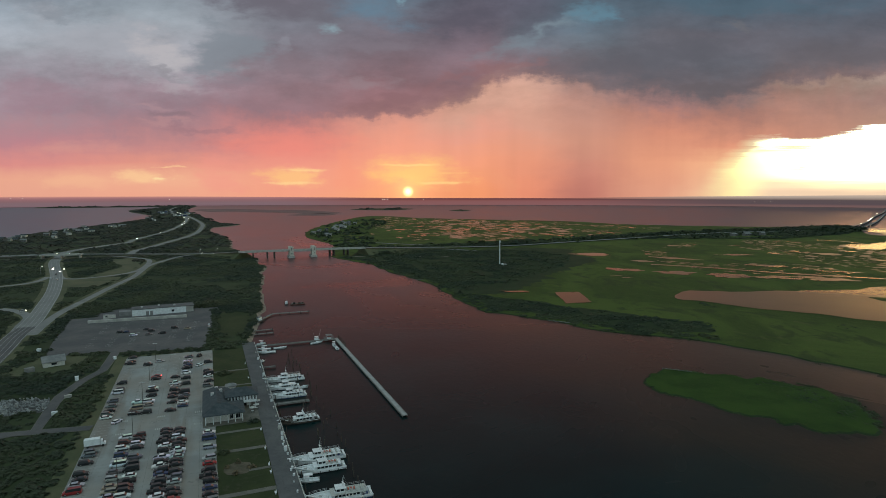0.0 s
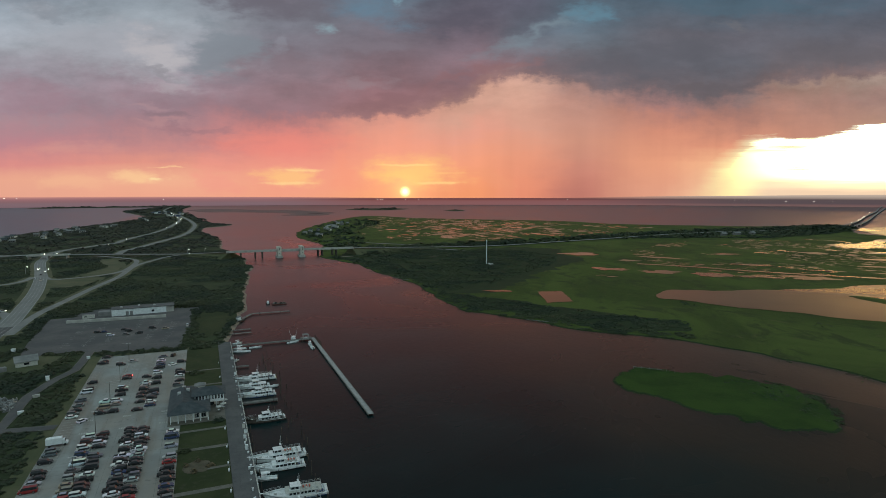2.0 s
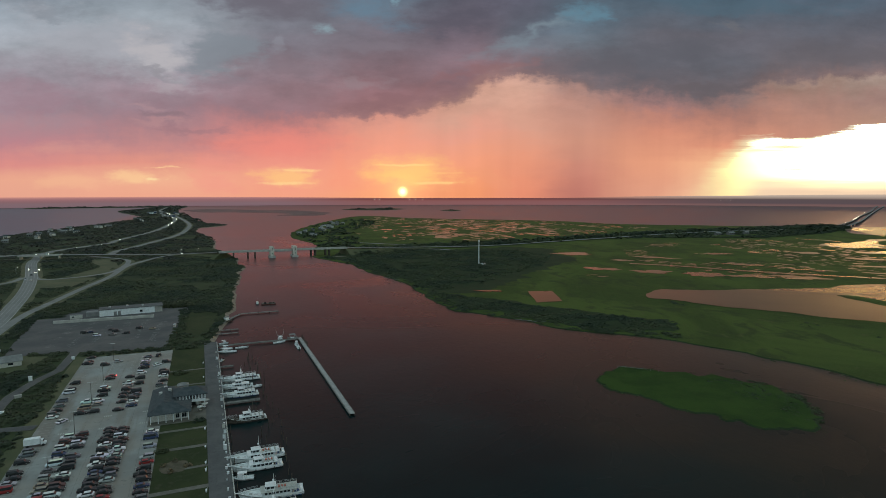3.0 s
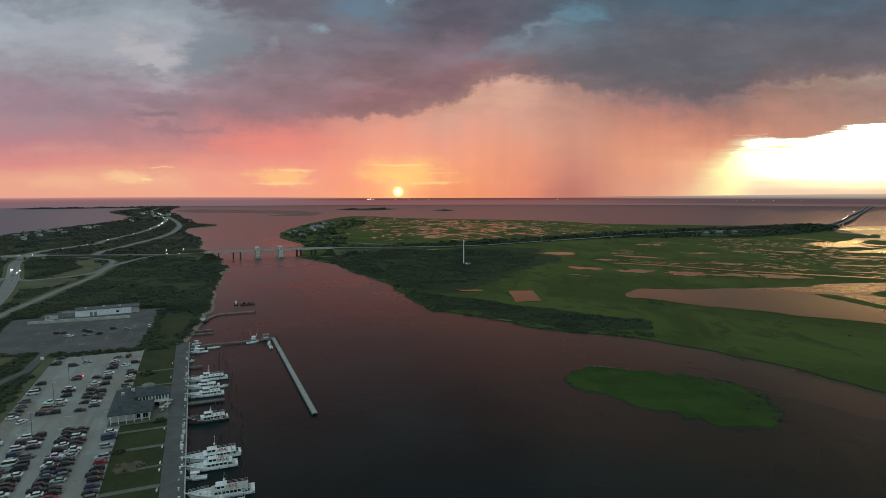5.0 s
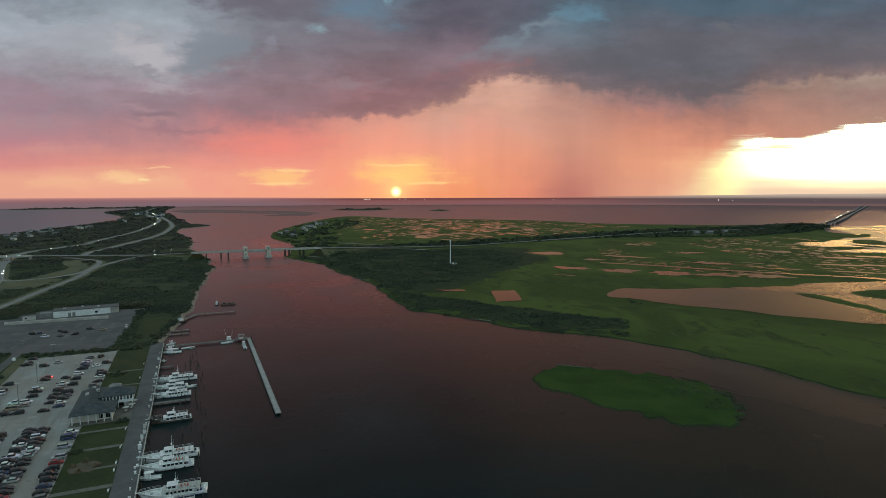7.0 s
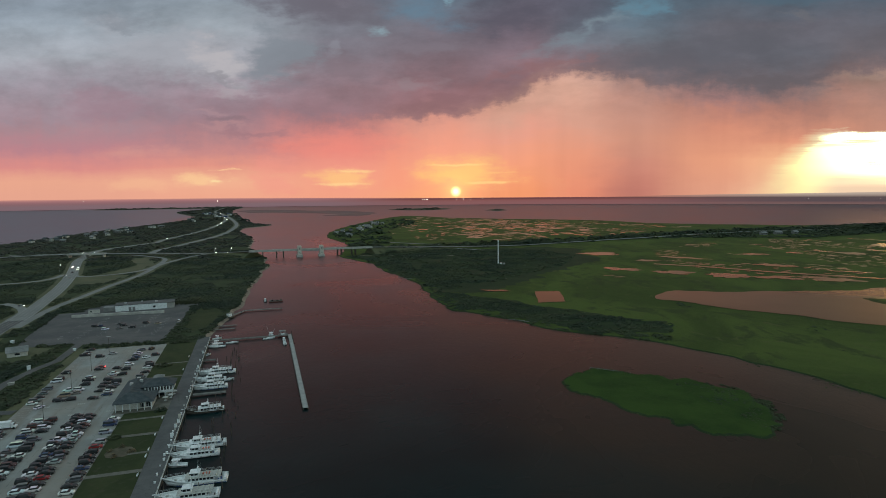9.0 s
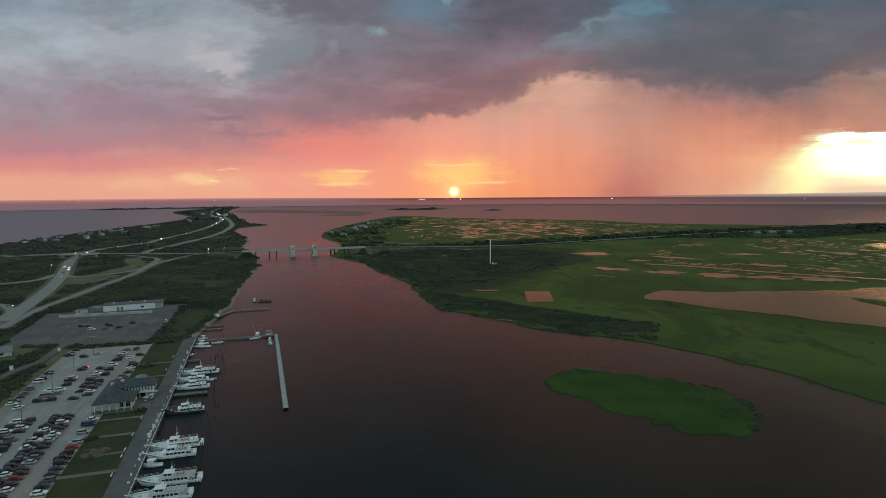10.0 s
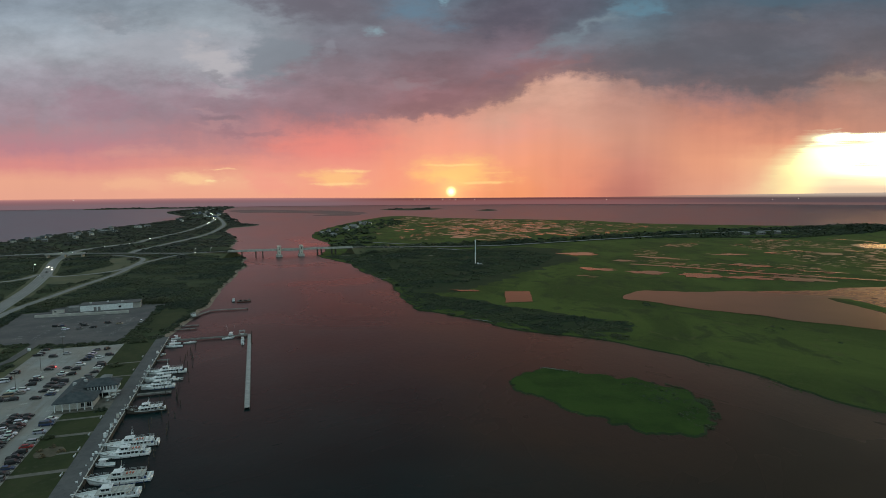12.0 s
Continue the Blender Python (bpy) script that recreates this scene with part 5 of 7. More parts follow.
ROWS_OF_CARS = [
    (-67.3, "63.3g 60.3g 53.9d 45.3d 41.2d 37.5s 32.5r 146.4d 135.6d 131.6w 119.8g 112.9g 106.7d 102.4g 98.5w 195.2d 186.2d 182.4d 22.0d 14.0g 8.2w"),
    (-57.0, "72.9w 67.7n 62.6w 59.5s 56.2b 51.6s 48.3W 43.0g 37.6s 32.2t 28.4t 25.1s 21.8r 16.0d 12.4w 8.5g 3.2d -2.0s"),
    (-52.3, "73.3n 69.2d 64.9w 61.6d 53.0g 47.2D 43.0d 38.1w 33.9d 30.4N 27.3d 23.8w 20.2d 15.6s 11.0d 7.1b"),
    (-42.9, "75.2d 72.0d 66.9d 63.4d 59.6w 54.8D 49.1w 45.4d 41.9p 38.7d 35.7b 32.8g 29.8d 26.5D 23.3d 20.2w 15.2d 11.1g 7.8w 2.0d"),
    (-38.2, "74.0d 70.5d 66.3w 62.3n 59.2d 56.3d 53.3w 50.4s 47.7s 44.6d 41.4d 35.5D 31.6g 28.3s 22.9d 19.9d 16.2r 11.9d 8.0w 3.5d"),
    (-27.6, "66.5w 63.2b 60.2b 52.0s 42.2s 37.9r 32.8D 28.4d 24.4d 19.8b 15.5d 11.1g 6.9d 2.5w"),
    (-57.0, "113.8p 105.6t 99.2D"),
    (-52.3, "148.2d 132.2w 128.6d 121.5D 113.4w 108.7t 99.3D"),
    (-42.7, "147.5d 136.4w 132.4s 126.2D 120.4d 115.9d 108.4d 98.0d"),
    (-37.9, "185.2g 176.6w 172.2g 168.0b 162.3d 152.8w 143.6d 134.2D 121.2d 116.6g 112.5d 106.5w 101.9b"),
    (-27.6, "169.9d 151.7d 146.8d 142.9w 134.4d 126.8g"),
]
for w, text in ROWS_OF_CARS:
    for word in text.split():
        kind, code = kind_of(word[-1])
        x, y = L(float(word[:-1]), w + rng.uniform(-0.35, 0.35))
        park(kind, code, x, y, LOT_Z + 0.01, TURNED + rng.choice((0, 180)) + rng.uniform(-2.5, 2.5))
for s, w, kind, code, turn in ((92.2, -62.6, "saloon car", "w", 75), (176.4, -57.9, "estate car", "d", 20), (181.2, -52.3, "saloon car", "s", 28), (165.8, -31.7, "saloon car", "w", 60), (185.5, -32.1, "estate car", "d", 95)):
    park(kind, code, *L(s, w), LOT_Z + 0.01, turn)
for x, y, code, turn in ((-214.7, 389.5, "d", 15), (-201.7, 381.5, "w", 15), (-193, 384, "g", 20), (-201, 398, "d", 15), (-186, 387.7, "d", 200), (-184.3, 402.6, "d", 18), (-174.4, 400.9, "t", 20), (-162.9, 409.5, "w", 110), (-211.8, 391, "b", 195), (-196, 394, "d", 15)):
    park(kind_of(code)[0], code, x, y, LOT_Z - 0.03, turn, "parked on dark asphalt", "cars in the old car park")
lit = park("saloon car", "r", *L(152.0, -52.3), LOT_Z + 0.01, TURNED + 180, "stopped with its tail lamps lit")
for side in (-0.6, 0.6):
    bm = bmesh.new()
    bmesh.ops.create_uvsphere(bm, u_segments=8, v_segments=6, radius=0.2)
    bmesh.ops.translate(bm, verts=bm.verts, vec=(-2.4, side, 0.75))
    part("lit_tail_lamp", bm, TAIL, lit, "lit red tail lamp")


def box_truck(at, turn):
    ob = thing("box_truck", at, turn, "white box truck parked at the lot edge", "truck")
    part("cargo_box", block(-3.6, 1.6, -1.15, 1.15, 0.85, 3.2, 0.05), WHITE, ob)
    part("chassis", block(-3.6, 3.1, -0.5, 0.5, 0.5, 0.82), RUBBER, ob, "dark chassis")
    bm = bmesh.new()
    v = [bm.verts.new((x, y, z)) for y in (-1.0, 1.0) for x, z in ((1.75, 0.6), (3.4, 0.6), (3.4, 1.35), (2.75, 1.5), (2.4, 2.35), (1.75, 2.4))]
    bm.faces.new(v[:6]), bm.faces.new(v[6:][::-1])
    for i in range(6):
        bm.faces.new((v[i], v[6 + i], v[6 + (i + 1) % 6], v[(i + 1) % 6]))
    bmesh.ops.recalc_face_normals(bm, faces=bm.faces)
    part("cab", bm, WHITE, ob)
    part("windscreen", block(2.50, 2.72, -0.85, 0.85, 1.55, 2.2), PANE, ob, "dark windscreen")
    for x in (-2.4, 2.55):
        for y in (-0.95, 0.95):
            part("wheel", rod(bmesh.new(), (x, y - 0.14, 0.45), (x, y + 0.14, 0.45), 0.45, None, 14), RUBBER, ob, "black tyre")
    return ob


x, y = L(69.6, -66.8)
box_truck((x, y, LOT_Z + 0.01), TURNED + 2)

# cars on the roads, lamps lit
for x, y, z, turn in ((-556, 843, 7.35, 15), (-428, 640, RZ, 120), (-415, 630, RZ, 118), (-476, 716, RZ + 0.05, -60), (-455, 697, RZ + 0.05, -58), (-331, 460, RZ, 60), (-360, 876, 5.2, -15), (-340, 872, 5.6, -15), (-598, 1010, RZ, 100), (-592, 1075, RZ, 100), (-662, 1380, RZ, 110), (-722, 1590, RZ, 110), (-1010, 2310, RZ, -60), (-930, 2160, RZ, -60), (-1120, 2560, RZ, -60), (-1250, 2790, RZ, -60), (-1190, 2680, RZ, -60), (-833, 1905, RZ, -60), (-806, 1843, RZ, -60), (-770, 1745, RZ, -65), (-625, 1206, RZ, -75), (-483, 727, RZ, -60), (-443, 672, RZ, 120), (-541, 848, 7.35, 17), (1240, 1704, 6.9, 230), (1394, 1886, 7, 230), (1437, 1938, 7, 230), (1450, 1954, 7, 230), (1512, 2032, 7, 231), (1600, 2143, 7, 231), (1950, 2586, 7, 231)):
    ob = park(rng.choice(("saloon car", "estate car")), rng.choice("dgsw"), x, y, z + 0.03, turn, "driving with its lamps lit", "cars on the roads")
    for side in (-0.6, 0.6):
        bm = bmesh.new()
        bmesh.ops.create_uvsphere(bm, u_segments=8, v_segments=6, radius=0.14 + 0.00022 * y)
        bmesh.ops.translate(bm, verts=bm.verts, vec=(2.5, side, 0.8))
        part("lit_lamp", bm, HEADLIGHT, ob, "lit white headlamp")

# ---- boats ----
def hull_mesh(length, beam, stern_z, bow_z, draft=0.7, n=14):
    """A flared hull with a raked bow, open on top: stations from stern to bow."""
    bm = bmesh.new()
    rings = []
    for i in range(n + 1):
        t = i / n
        x = -length / 2 + length * t
        k = 0.90 + 0.10 * min(1, t * 2.5) if t < 0.55 else max(0.02, 1 - ((t - 0.55) / 0.45) ** 2.2)
        z1 = stern_z + (bow_z - stern_z) * t ** 2.2
        low = k if t < 0.6 else k * (1 - 0.55 * (t - 0.6) / 0.4)
        rake = 0.0 if t < 0.8 else -length * 0.06 * (t - 0.8) / 0.2
        rings.append([bm.verts.new(q) for q in ((x + rake, 0, -draft), (x + rake, -beam / 2 * low * 0.82, -draft * 0.35), (x, -beam / 2 * k, z1), (x, -beam / 2 * k * 0.95, z1), (x, -beam / 2 * k * 0.94, z1 - 0.55),
                                                 (x, beam / 2 * k * 0.94, z1 - 0.55), (x, beam / 2 * k * 0.95, z1), (x, beam / 2 * k, z1), (x + rake, beam / 2 * low * 0.82, -draft * 0.35))])
    for a, b in zip(rings, rings[1:]):
        for i in range(9):
            bm.faces.new((a[i], a[(i + 1) % 9], b[(i + 1) % 9], b[i]))
    bm.faces.new(rings[0][::-1]), bm.faces.new(rings[-1])
    bmesh.ops.recalc_face_normals(bm, faces=bm.faces)
    return bm


def sheer(length, stern_z, bow_z, x):
    return stern_z + (bow_z - stern_z) * max(0, (x / length + 0.5)) ** 2.2


def rail_mesh(points, height, r=0.035, gap=1.6):
    """Posts and two bars along a line of points."""
    bm = bmesh.new()
    for a, b in zip(points, points[1:]):
        a, b = Vector(a), Vector(b)
        n = max(1, round((b - a).length / gap))
        for i in range(n + 1):
            q = a.lerp(b, i / n)
            rod(bm, q, q + Vector((0, 0, height)), r, None, 5)
        for k in (0.55, 1.0):
            rod(bm, a + Vector((0, 0, height * k)), b + Vector((0, 0, height * k)), r, None, 5)
    return bm


def house_mesh(x0, x1, y, z0, z1, rake=0.5, taper=0.92):
    """A deckhouse with a raked front, sides leaning in."""
    bm = bmesh.new()
    v = [bm.verts.new(q) for q in ((x0, -y, z0), (x1, -y * 0.94, z0), (x1, y * 0.94, z0), (x0, y, z0), (x0, -y * taper, z1), (x1 - rake, -y * taper * 0.94, z1), (x1 - rake, y * taper * 0.94, z1), (x0, y * taper, z1))]
    for f in ((0, 1, 5, 4), (1, 2, 6, 5), (2, 3, 7, 6), (3, 0, 4, 7), (4, 5, 6, 7), (0, 3, 2, 1)):
        bm.faces.new([v[i] for i in f])
    bmesh.ops.bevel(bm, geom=list(bm.edges), offset=0.06, segments=1, affect="EDGES")
    return bm


def party_boat(mid, turn, length, beam, label, decks=2, stripe=None, raft=False, canopy=False, mast=4.0, group="party boats at the quay", hull_mat=None):
    ob = thing("party_boat", (mid[0], mid[1], 0.0), turn, label, "boat", group)
    sz, bz = 1.3, 2.45 if length > 14 else 1.9
    hull = part("hull", hull_mesh(length, beam, sz, bz), hull_mat or WHITE, ob, "dark hull" if hull_mat else "white hull", True)
    if stripe:
        pts = []
        for side in (-1, 1):
            for i in range(9):
                t = 0.02 + 0.72 * i / 8
                x = -length / 2 + length * t
                k = 0.90 + 0.10 * min(1, t * 2.5) if t < 0.55 else max(0.02, 1 - ((t - 0.55) / 0.45) ** 2.2)
                pts.append((x, side * (beam / 2 * k + 0.02), sheer(length, sz, bz, x) - 0.42))
        for half in (pts[:9], pts[9:]):
            bm = bmesh.new()
            for a, b in zip(half, half[1:]):
                bm.faces.new([bm.verts.new(q) for q in (a, b, (b[0], b[1], b[2] + 0.22), (a[0], a[1], a[2] + 0.22))])
            part("stripe", bm, stripe, hull, "dark painted stripe")
    deck_z = sz - 0.50
    x0, x1 = -length * 0.31, length * 0.17
    hy = beam * 0.36
    cabin_top = deck_z + 1.50
    cabin = part("cabin", house_mesh(x0, x1, hy, deck_z, cabin_top, 0.7), WHITE, ob)
    n = max(4, int((x1 - x0 - 1.4) / 1.15))
    for side in (-1, 1):
        for i in range(n):
            xa = x0 + 0.5 + (x1 - x0 - 1.6) * i / n
            part("window", block(xa, xa + (x1 - x0 - 1.6) / n * 0.74, side * hy * 0.955 - 0.05, side * hy * 0.955 + 0.05, deck_z + 0.66, deck_z + 1.3), PANE, cabin, "dark cabin window")
    # boat deck over the cabin, reaching aft on posts
    aft = -length * 0.40
    top = part("upper_deck", block(aft if decks > 1 else x0 - 1.0, x1 - 0.2, -beam * 0.42, beam * 0.42, cabin_top, cabin_top + 0.14, 0.04), WHITE if not canopy else CANVAS, ob, "pale upper deck")
    if decks > 1:
        for side in (-1, 1):
            for x in (aft + 0.3, (aft + x0) / 2):
                part("deck_post", rod(bmesh.new(), (x, side * beam * 0.40, deck_z), (x, side * beam * 0.40, cabin_top), 0.05, None, 6), STEEL, ob)
        y = beam * 0.41
        part("railing", rail_mesh([(x1 - 4.4, -y, cabin_top + 0.14), (aft + 0.1, -y, cabin_top + 0.14), (aft + 0.1, y, cabin_top + 0.14), (x1 - 4.4, y, cabin_top + 0.14)], 0.9), STEEL, top, "thin metal railing")
        for i in range(3):
            xa = aft + 1.2 + i * 1.7
            part("bench", block(xa, xa + 0.5, -beam * 0.30, beam * 0.30, cabin_top + 0.14, cabin_top + 0.58, 0.03), CANVAS, top, "slatted deck bench")
    # wheelhouse
    w0, w1, wy = x1 - 4.6, x1 - 1.4, hy * 0.72
    z = cabin_top + 0.14
    wheel = part("wheelhouse", house_mesh(w0, w1, wy, z, z + 1.35, 0.6), WHITE, ob)
    for k in range(3):
        y0 = -wy * 0.78 + k * wy * 0.54
        part("window", block(w1 - 0.42, w1 - 0.14, y0, y0 + wy * 0.46, z + 0.52, z + 1.14), PANE, wheel, "dark wheelhouse window")
    for side in (-1, 1):
        for k in range(2):
            part("window", block(w0 + 0.35 + k * 1.25, w0 + 1.35 + k * 1.25, side * wy * 0.95 - 0.05, side * wy * 0.95 + 0.05, z + 0.52, z + 1.14), PANE, wheel, "dark wheelhouse window")
    part("wheelhouse_roof", block(w0 - 0.35, w1 - 0.2, -wy * 1.08, wy * 1.08, z + 1.35, z + 1.46, 0.03), WHITE, wheel)
    bm = rod(bmesh.new(), (w0 + 0.6, 0, z + 1.45), (w0 + 0.25, 0, z + 1.45 + mast), 0.08, 0.04, 7)
    rod(bm, (w0 + 0.4, -0.9, z + 1.45 + mast * 0.55), (w0 + 0.4, 0.9, z + 1.45 + mast * 0.55), 0.04, None, 5)
    post = part("mast", bm, WHITE, ob, "thin white mast")
    part("radar", block(w0 + 0.2, w0 + 0.75, -0.65, 0.65, z + 1.45 + mast * 0.30, z + 1.45 + mast * 0.30 + 0.2, 0.05), WHITE, post)
    if raft:
        for k in range(3):
            xa = w0 - 1.2 - 0.95 * k
            part("life_raft", rod(bmesh.new(), (xa, -0.5, z + 0.36), (xa, 0.5, z + 0.36), 0.27, None, 10), ORANGE, top, "orange life raft")
        part("raft_rack", block(w0 - 3.6, w0 - 0.5, -0.8, 0.8, z, z + 0.08), CANVAS, top, "pale raft rack on the deck")
    # boot stripe, fenders and deck clutter
    boot = rng.choice((NAVY, RUBBER, RUBBER))
    for side in (-1, 1):
        bm = bmesh.new()
        for i in range(10):
            q = []
            for t in (0.01 + 0.78 * i / 10, 0.01 + 0.78 * (i + 1) / 10):
                x = -length / 2 + length * t
                k = 0.90 + 0.10 * min(1, t * 2.5) if t < 0.55 else max(0.02, 1 - ((t - 0.55) / 0.45) ** 2.2)
                low = k if t < 0.6 else k * (1 - 0.55 * (t - 0.6) / 0.4)
                q.append((x, side * (beam / 2 * (low * 0.82 * 0.72 + k * 0.28) + 0.05)))
            bm.faces.new([bm.verts.new(p) for p in ((*q[0], 0.0), (*q[1], 0.0), (q[1][0], q[1][1] * 1.01, 0.28), (q[0][0], q[0][1] * 1.01, 0.28))])
        part("boot_stripe", bm, boot, hull, "dark waterline stripe")
    for i in range(4):
        x = -length * 0.32 + length * 0.18 * i
        for side in (-1, 1):
            part("fender", rod(bmesh.new(), (x, side * (beam / 2 + 0.12), 0.25), (x, side * (beam / 2 + 0.12), 0.95), 0.13, None, 7), RUBBER, ob, "black rubber fender")
    for i in range(5):
        x, y = rng.uniform(-length * 0.46, -length * 0.33), rng.uniform(-beam * 0.3, beam * 0.3)
        part("deck_box", block(x, x + rng.uniform(0.4, 0.8), y, y + rng.uniform(0.4, 0.7), deck_z, deck_z + rng.uniform(0.4, 0.9), 0.03), rng.choice((CANVAS, NAVY, WHITE, PILE)), ob)
    for i in range(3):
        y = rng.uniform(-wy, wy)
        part("aerial", rod(bmesh.new(), (w0 + 0.2, y, z + 1.45), (w0 - 0.3, y * 1.15, z + 1.45 + rng.uniform(1.5, 3.2)), 0.025, 0.012, 5), STEEL, ob)
    # bow rail and anchor pulpit
    pts = []
    for t in (0.70, 0.80, 0.90, 0.985):
        x = -length / 2 + length * t
        k = max(0.02, 1 - ((t - 0.55) / 0.45) ** 2.2)
        pts.append((x, beam / 2 * k * 0.93, sheer(length, sz, bz, x)))
    part("bow_rail", rail_mesh([(x, -y, z2) for x, y, z2 in pts] + [(x, y, z2) for x, y, z2 in pts[::-1]], 0.85), STEEL, ob, "thin metal bow rail")
    part("pulpit", block(length / 2 - 0.4, length / 2 + 0.8, -0.25, 0.25, bz - 0.08, bz + 0.04, 0.02), WHITE, ob)
    part("deck_hatch", block(length * 0.29, length * 0.29 + 0.9, -0.45, 0.45, bz * 0.72 - 0.3, bz * 0.72 - 0.05, 0.04), CANVAS, ob)
    part("stern_locker", block(-length / 2 + 0.4, -length / 2 + 1.1, -beam * 0.32, beam * 0.32, deck_z, deck_z + 0.75, 0.04), WHITE, ob)
    return ob


def small_boat(mid, turn, length, beam, label, cabin=True, group="small boats"):
    ob = thing("motor_boat", (mid[0], mid[1], 0.0), turn, label, "boat", group)
    part("hull", hull_mesh(length, beam, 0.7, 1.2, 0.4, 10), WHITE, ob, "white hull", True)
    if cabin:
        part("cabin", house_mesh(-length * 0.06, length * 0.26, beam * 0.33, 0.35, 1.75, 0.5), WHITE, ob)
        part("windscreen", block(length * 0.24 - 0.25, length * 0.24, -beam * 0.27, beam * 0.27, 1.15, 1.55), PANE, ob, "dark windscreen")
        part("hard_top", block(-length * 0.20, length * 0.20, -beam * 0.36, beam * 0.36, 2.45, 2.53, 0.03), WHITE, ob)
        for x in (-length * 0.18, length * 0.16):
            for y in (-beam * 0.33, beam * 0.33):
                part("top_post", rod(bmesh.new(), (x, y, 0.3), (x, y, 2.45), 0.03, None, 6), STEEL, ob)
    else:
        part("console", block(-0.3, 0.4, -0.35, 0.35, 0.2, 1.3, 0.05), WHITE, ob)
        part("seat", block(-length * 0.3, -length * 0.22, -beam * 0.3, beam * 0.3, 0.2, 0.65, 0.04), CANVAS, ob)
    part("outboard_motor", block(-length / 2 - 0.45, -length / 2 - 0.05, -0.22, 0.22, 0.1, 1.15, 0.06), RUBBER, ob, "black outboard motor")
    return ob


MOORED = TURNED + 180
party_boat((-78.3, 292.6), MOORED, 20, 5.6, "large white party boat with a raised wheelhouse", 2, None, False, False, 4.2)
party_boat((-75.3, 280.2), MOORED - 1, 15, 4.6, "white fishing boat with a small wheelhouse", 1)
party_boat((-70.1, 269.0), MOORED + 1, 16.5, 5.0, "white party boat with an open aft deck", 2)
party_boat((-57.5, 238.2), MOORED + 3, 17, 4.8, "dark-hulled party boat with a white and blue cabin", 2, WHITE, False, False, 2.4, "party boats at the quay", PILE)
party_boat((-42.6, 203.4), MOORED + 1, 20, 5.8, "white party boat with orange life rafts on top", 2, None, True, False, 4.5)
party_boat((-39.9, 195.6), MOORED - 1, 17, 5.0, "white party boat moored beside a larger one", 2, None, True, False, 2.8)
party_boat((-30.0, 177.2), MOORED - 4, 20, 6.0, "broad white party boat with a grey canopy deck", 2, None, True, True, 3.5)
party_boat((-27.4, 167.0), MOORED - 3, 19, 5.8, "broad white party boat with a pale flat top", 2, None, False, True, 3.5)
party_boat((-21.0, 152.0), MOORED, 18, 5.4, "white party boat at the near end of the quay", 2, None, True)
small_boat((-42.6, 187.8), MOORED - 8, 7.5, 2.6, "small white motor boat with a hard top")
small_boat((-103.3, 345.2), MOORED - 4, 11, 3.4, "white sport fishing boat moored at the quay")
small_boat((-106.5, 352.0), MOORED, 8, 2.8, "white motor boat moored by the walkway")
small_boat((-100.0, 327.0), MOORED + 60, 4, 1.8, "small white dinghy in the basin", False)
small_boat(L(191.5, 14), TURNED, 8, 2.4, "low white boat beside the walkway", False)
small_boat(L(195.5, 37), TURNED + 10, 8, 2.6, "long white boat beside the walkway", False)
small_boat(L(203, 38.5), TURNED + 100, 8.5, 3.0, "white fishing boat with raised outriggers")
small_boat(L(186, 46.2), TURNED + 90, 6.5, 2.3, "small boat tied along the pier")
small_boat(L(178, 46.3), TURNED + 92, 6.0, 2.2, "small open boat tied along the pier", False)
small_boat(L(206, 4), TURNED + 10, 6, 2.2, "small white boat behind the quay end")
small_boat(L(112, 16), TURNED + 3, 5, 1.9, "small open boat beside the finger dock", False)

# ---- mooring piles, docks and the long pier ----
def pile(x, y, top, r=0.17, label="dark weathered timber mooring pile", group="mooring piles"):
    bm = rod(bmesh.new(), (0, 0, -2.0), (rng.uniform(-0.12, 0.12), rng.uniform(-0.12, 0.12), top), r, r * 0.85, 8)
    ob = part("mooring_pile", bm, PILE)
    ob.location = (x, y, 0)
    return tagged(ob, label, "pile", group)


for k in range(0, 38):
    s = -6 + 4.9 * k
    if s > 178:
        break
    for w in (13.5, 19.5) if rng.random() < 0.75 else (16.5,):
        if rng.random() < 0.85:
            pile(*L(s + rng.uniform(-0.8, 0.8), w + rng.uniform(-2.0, 2.4)), rng.uniform(1.8, 3.6))
    if k % 2:
        pile(*L(s, 1.0), rng.uniform(2.4, 3.2), 0.15)


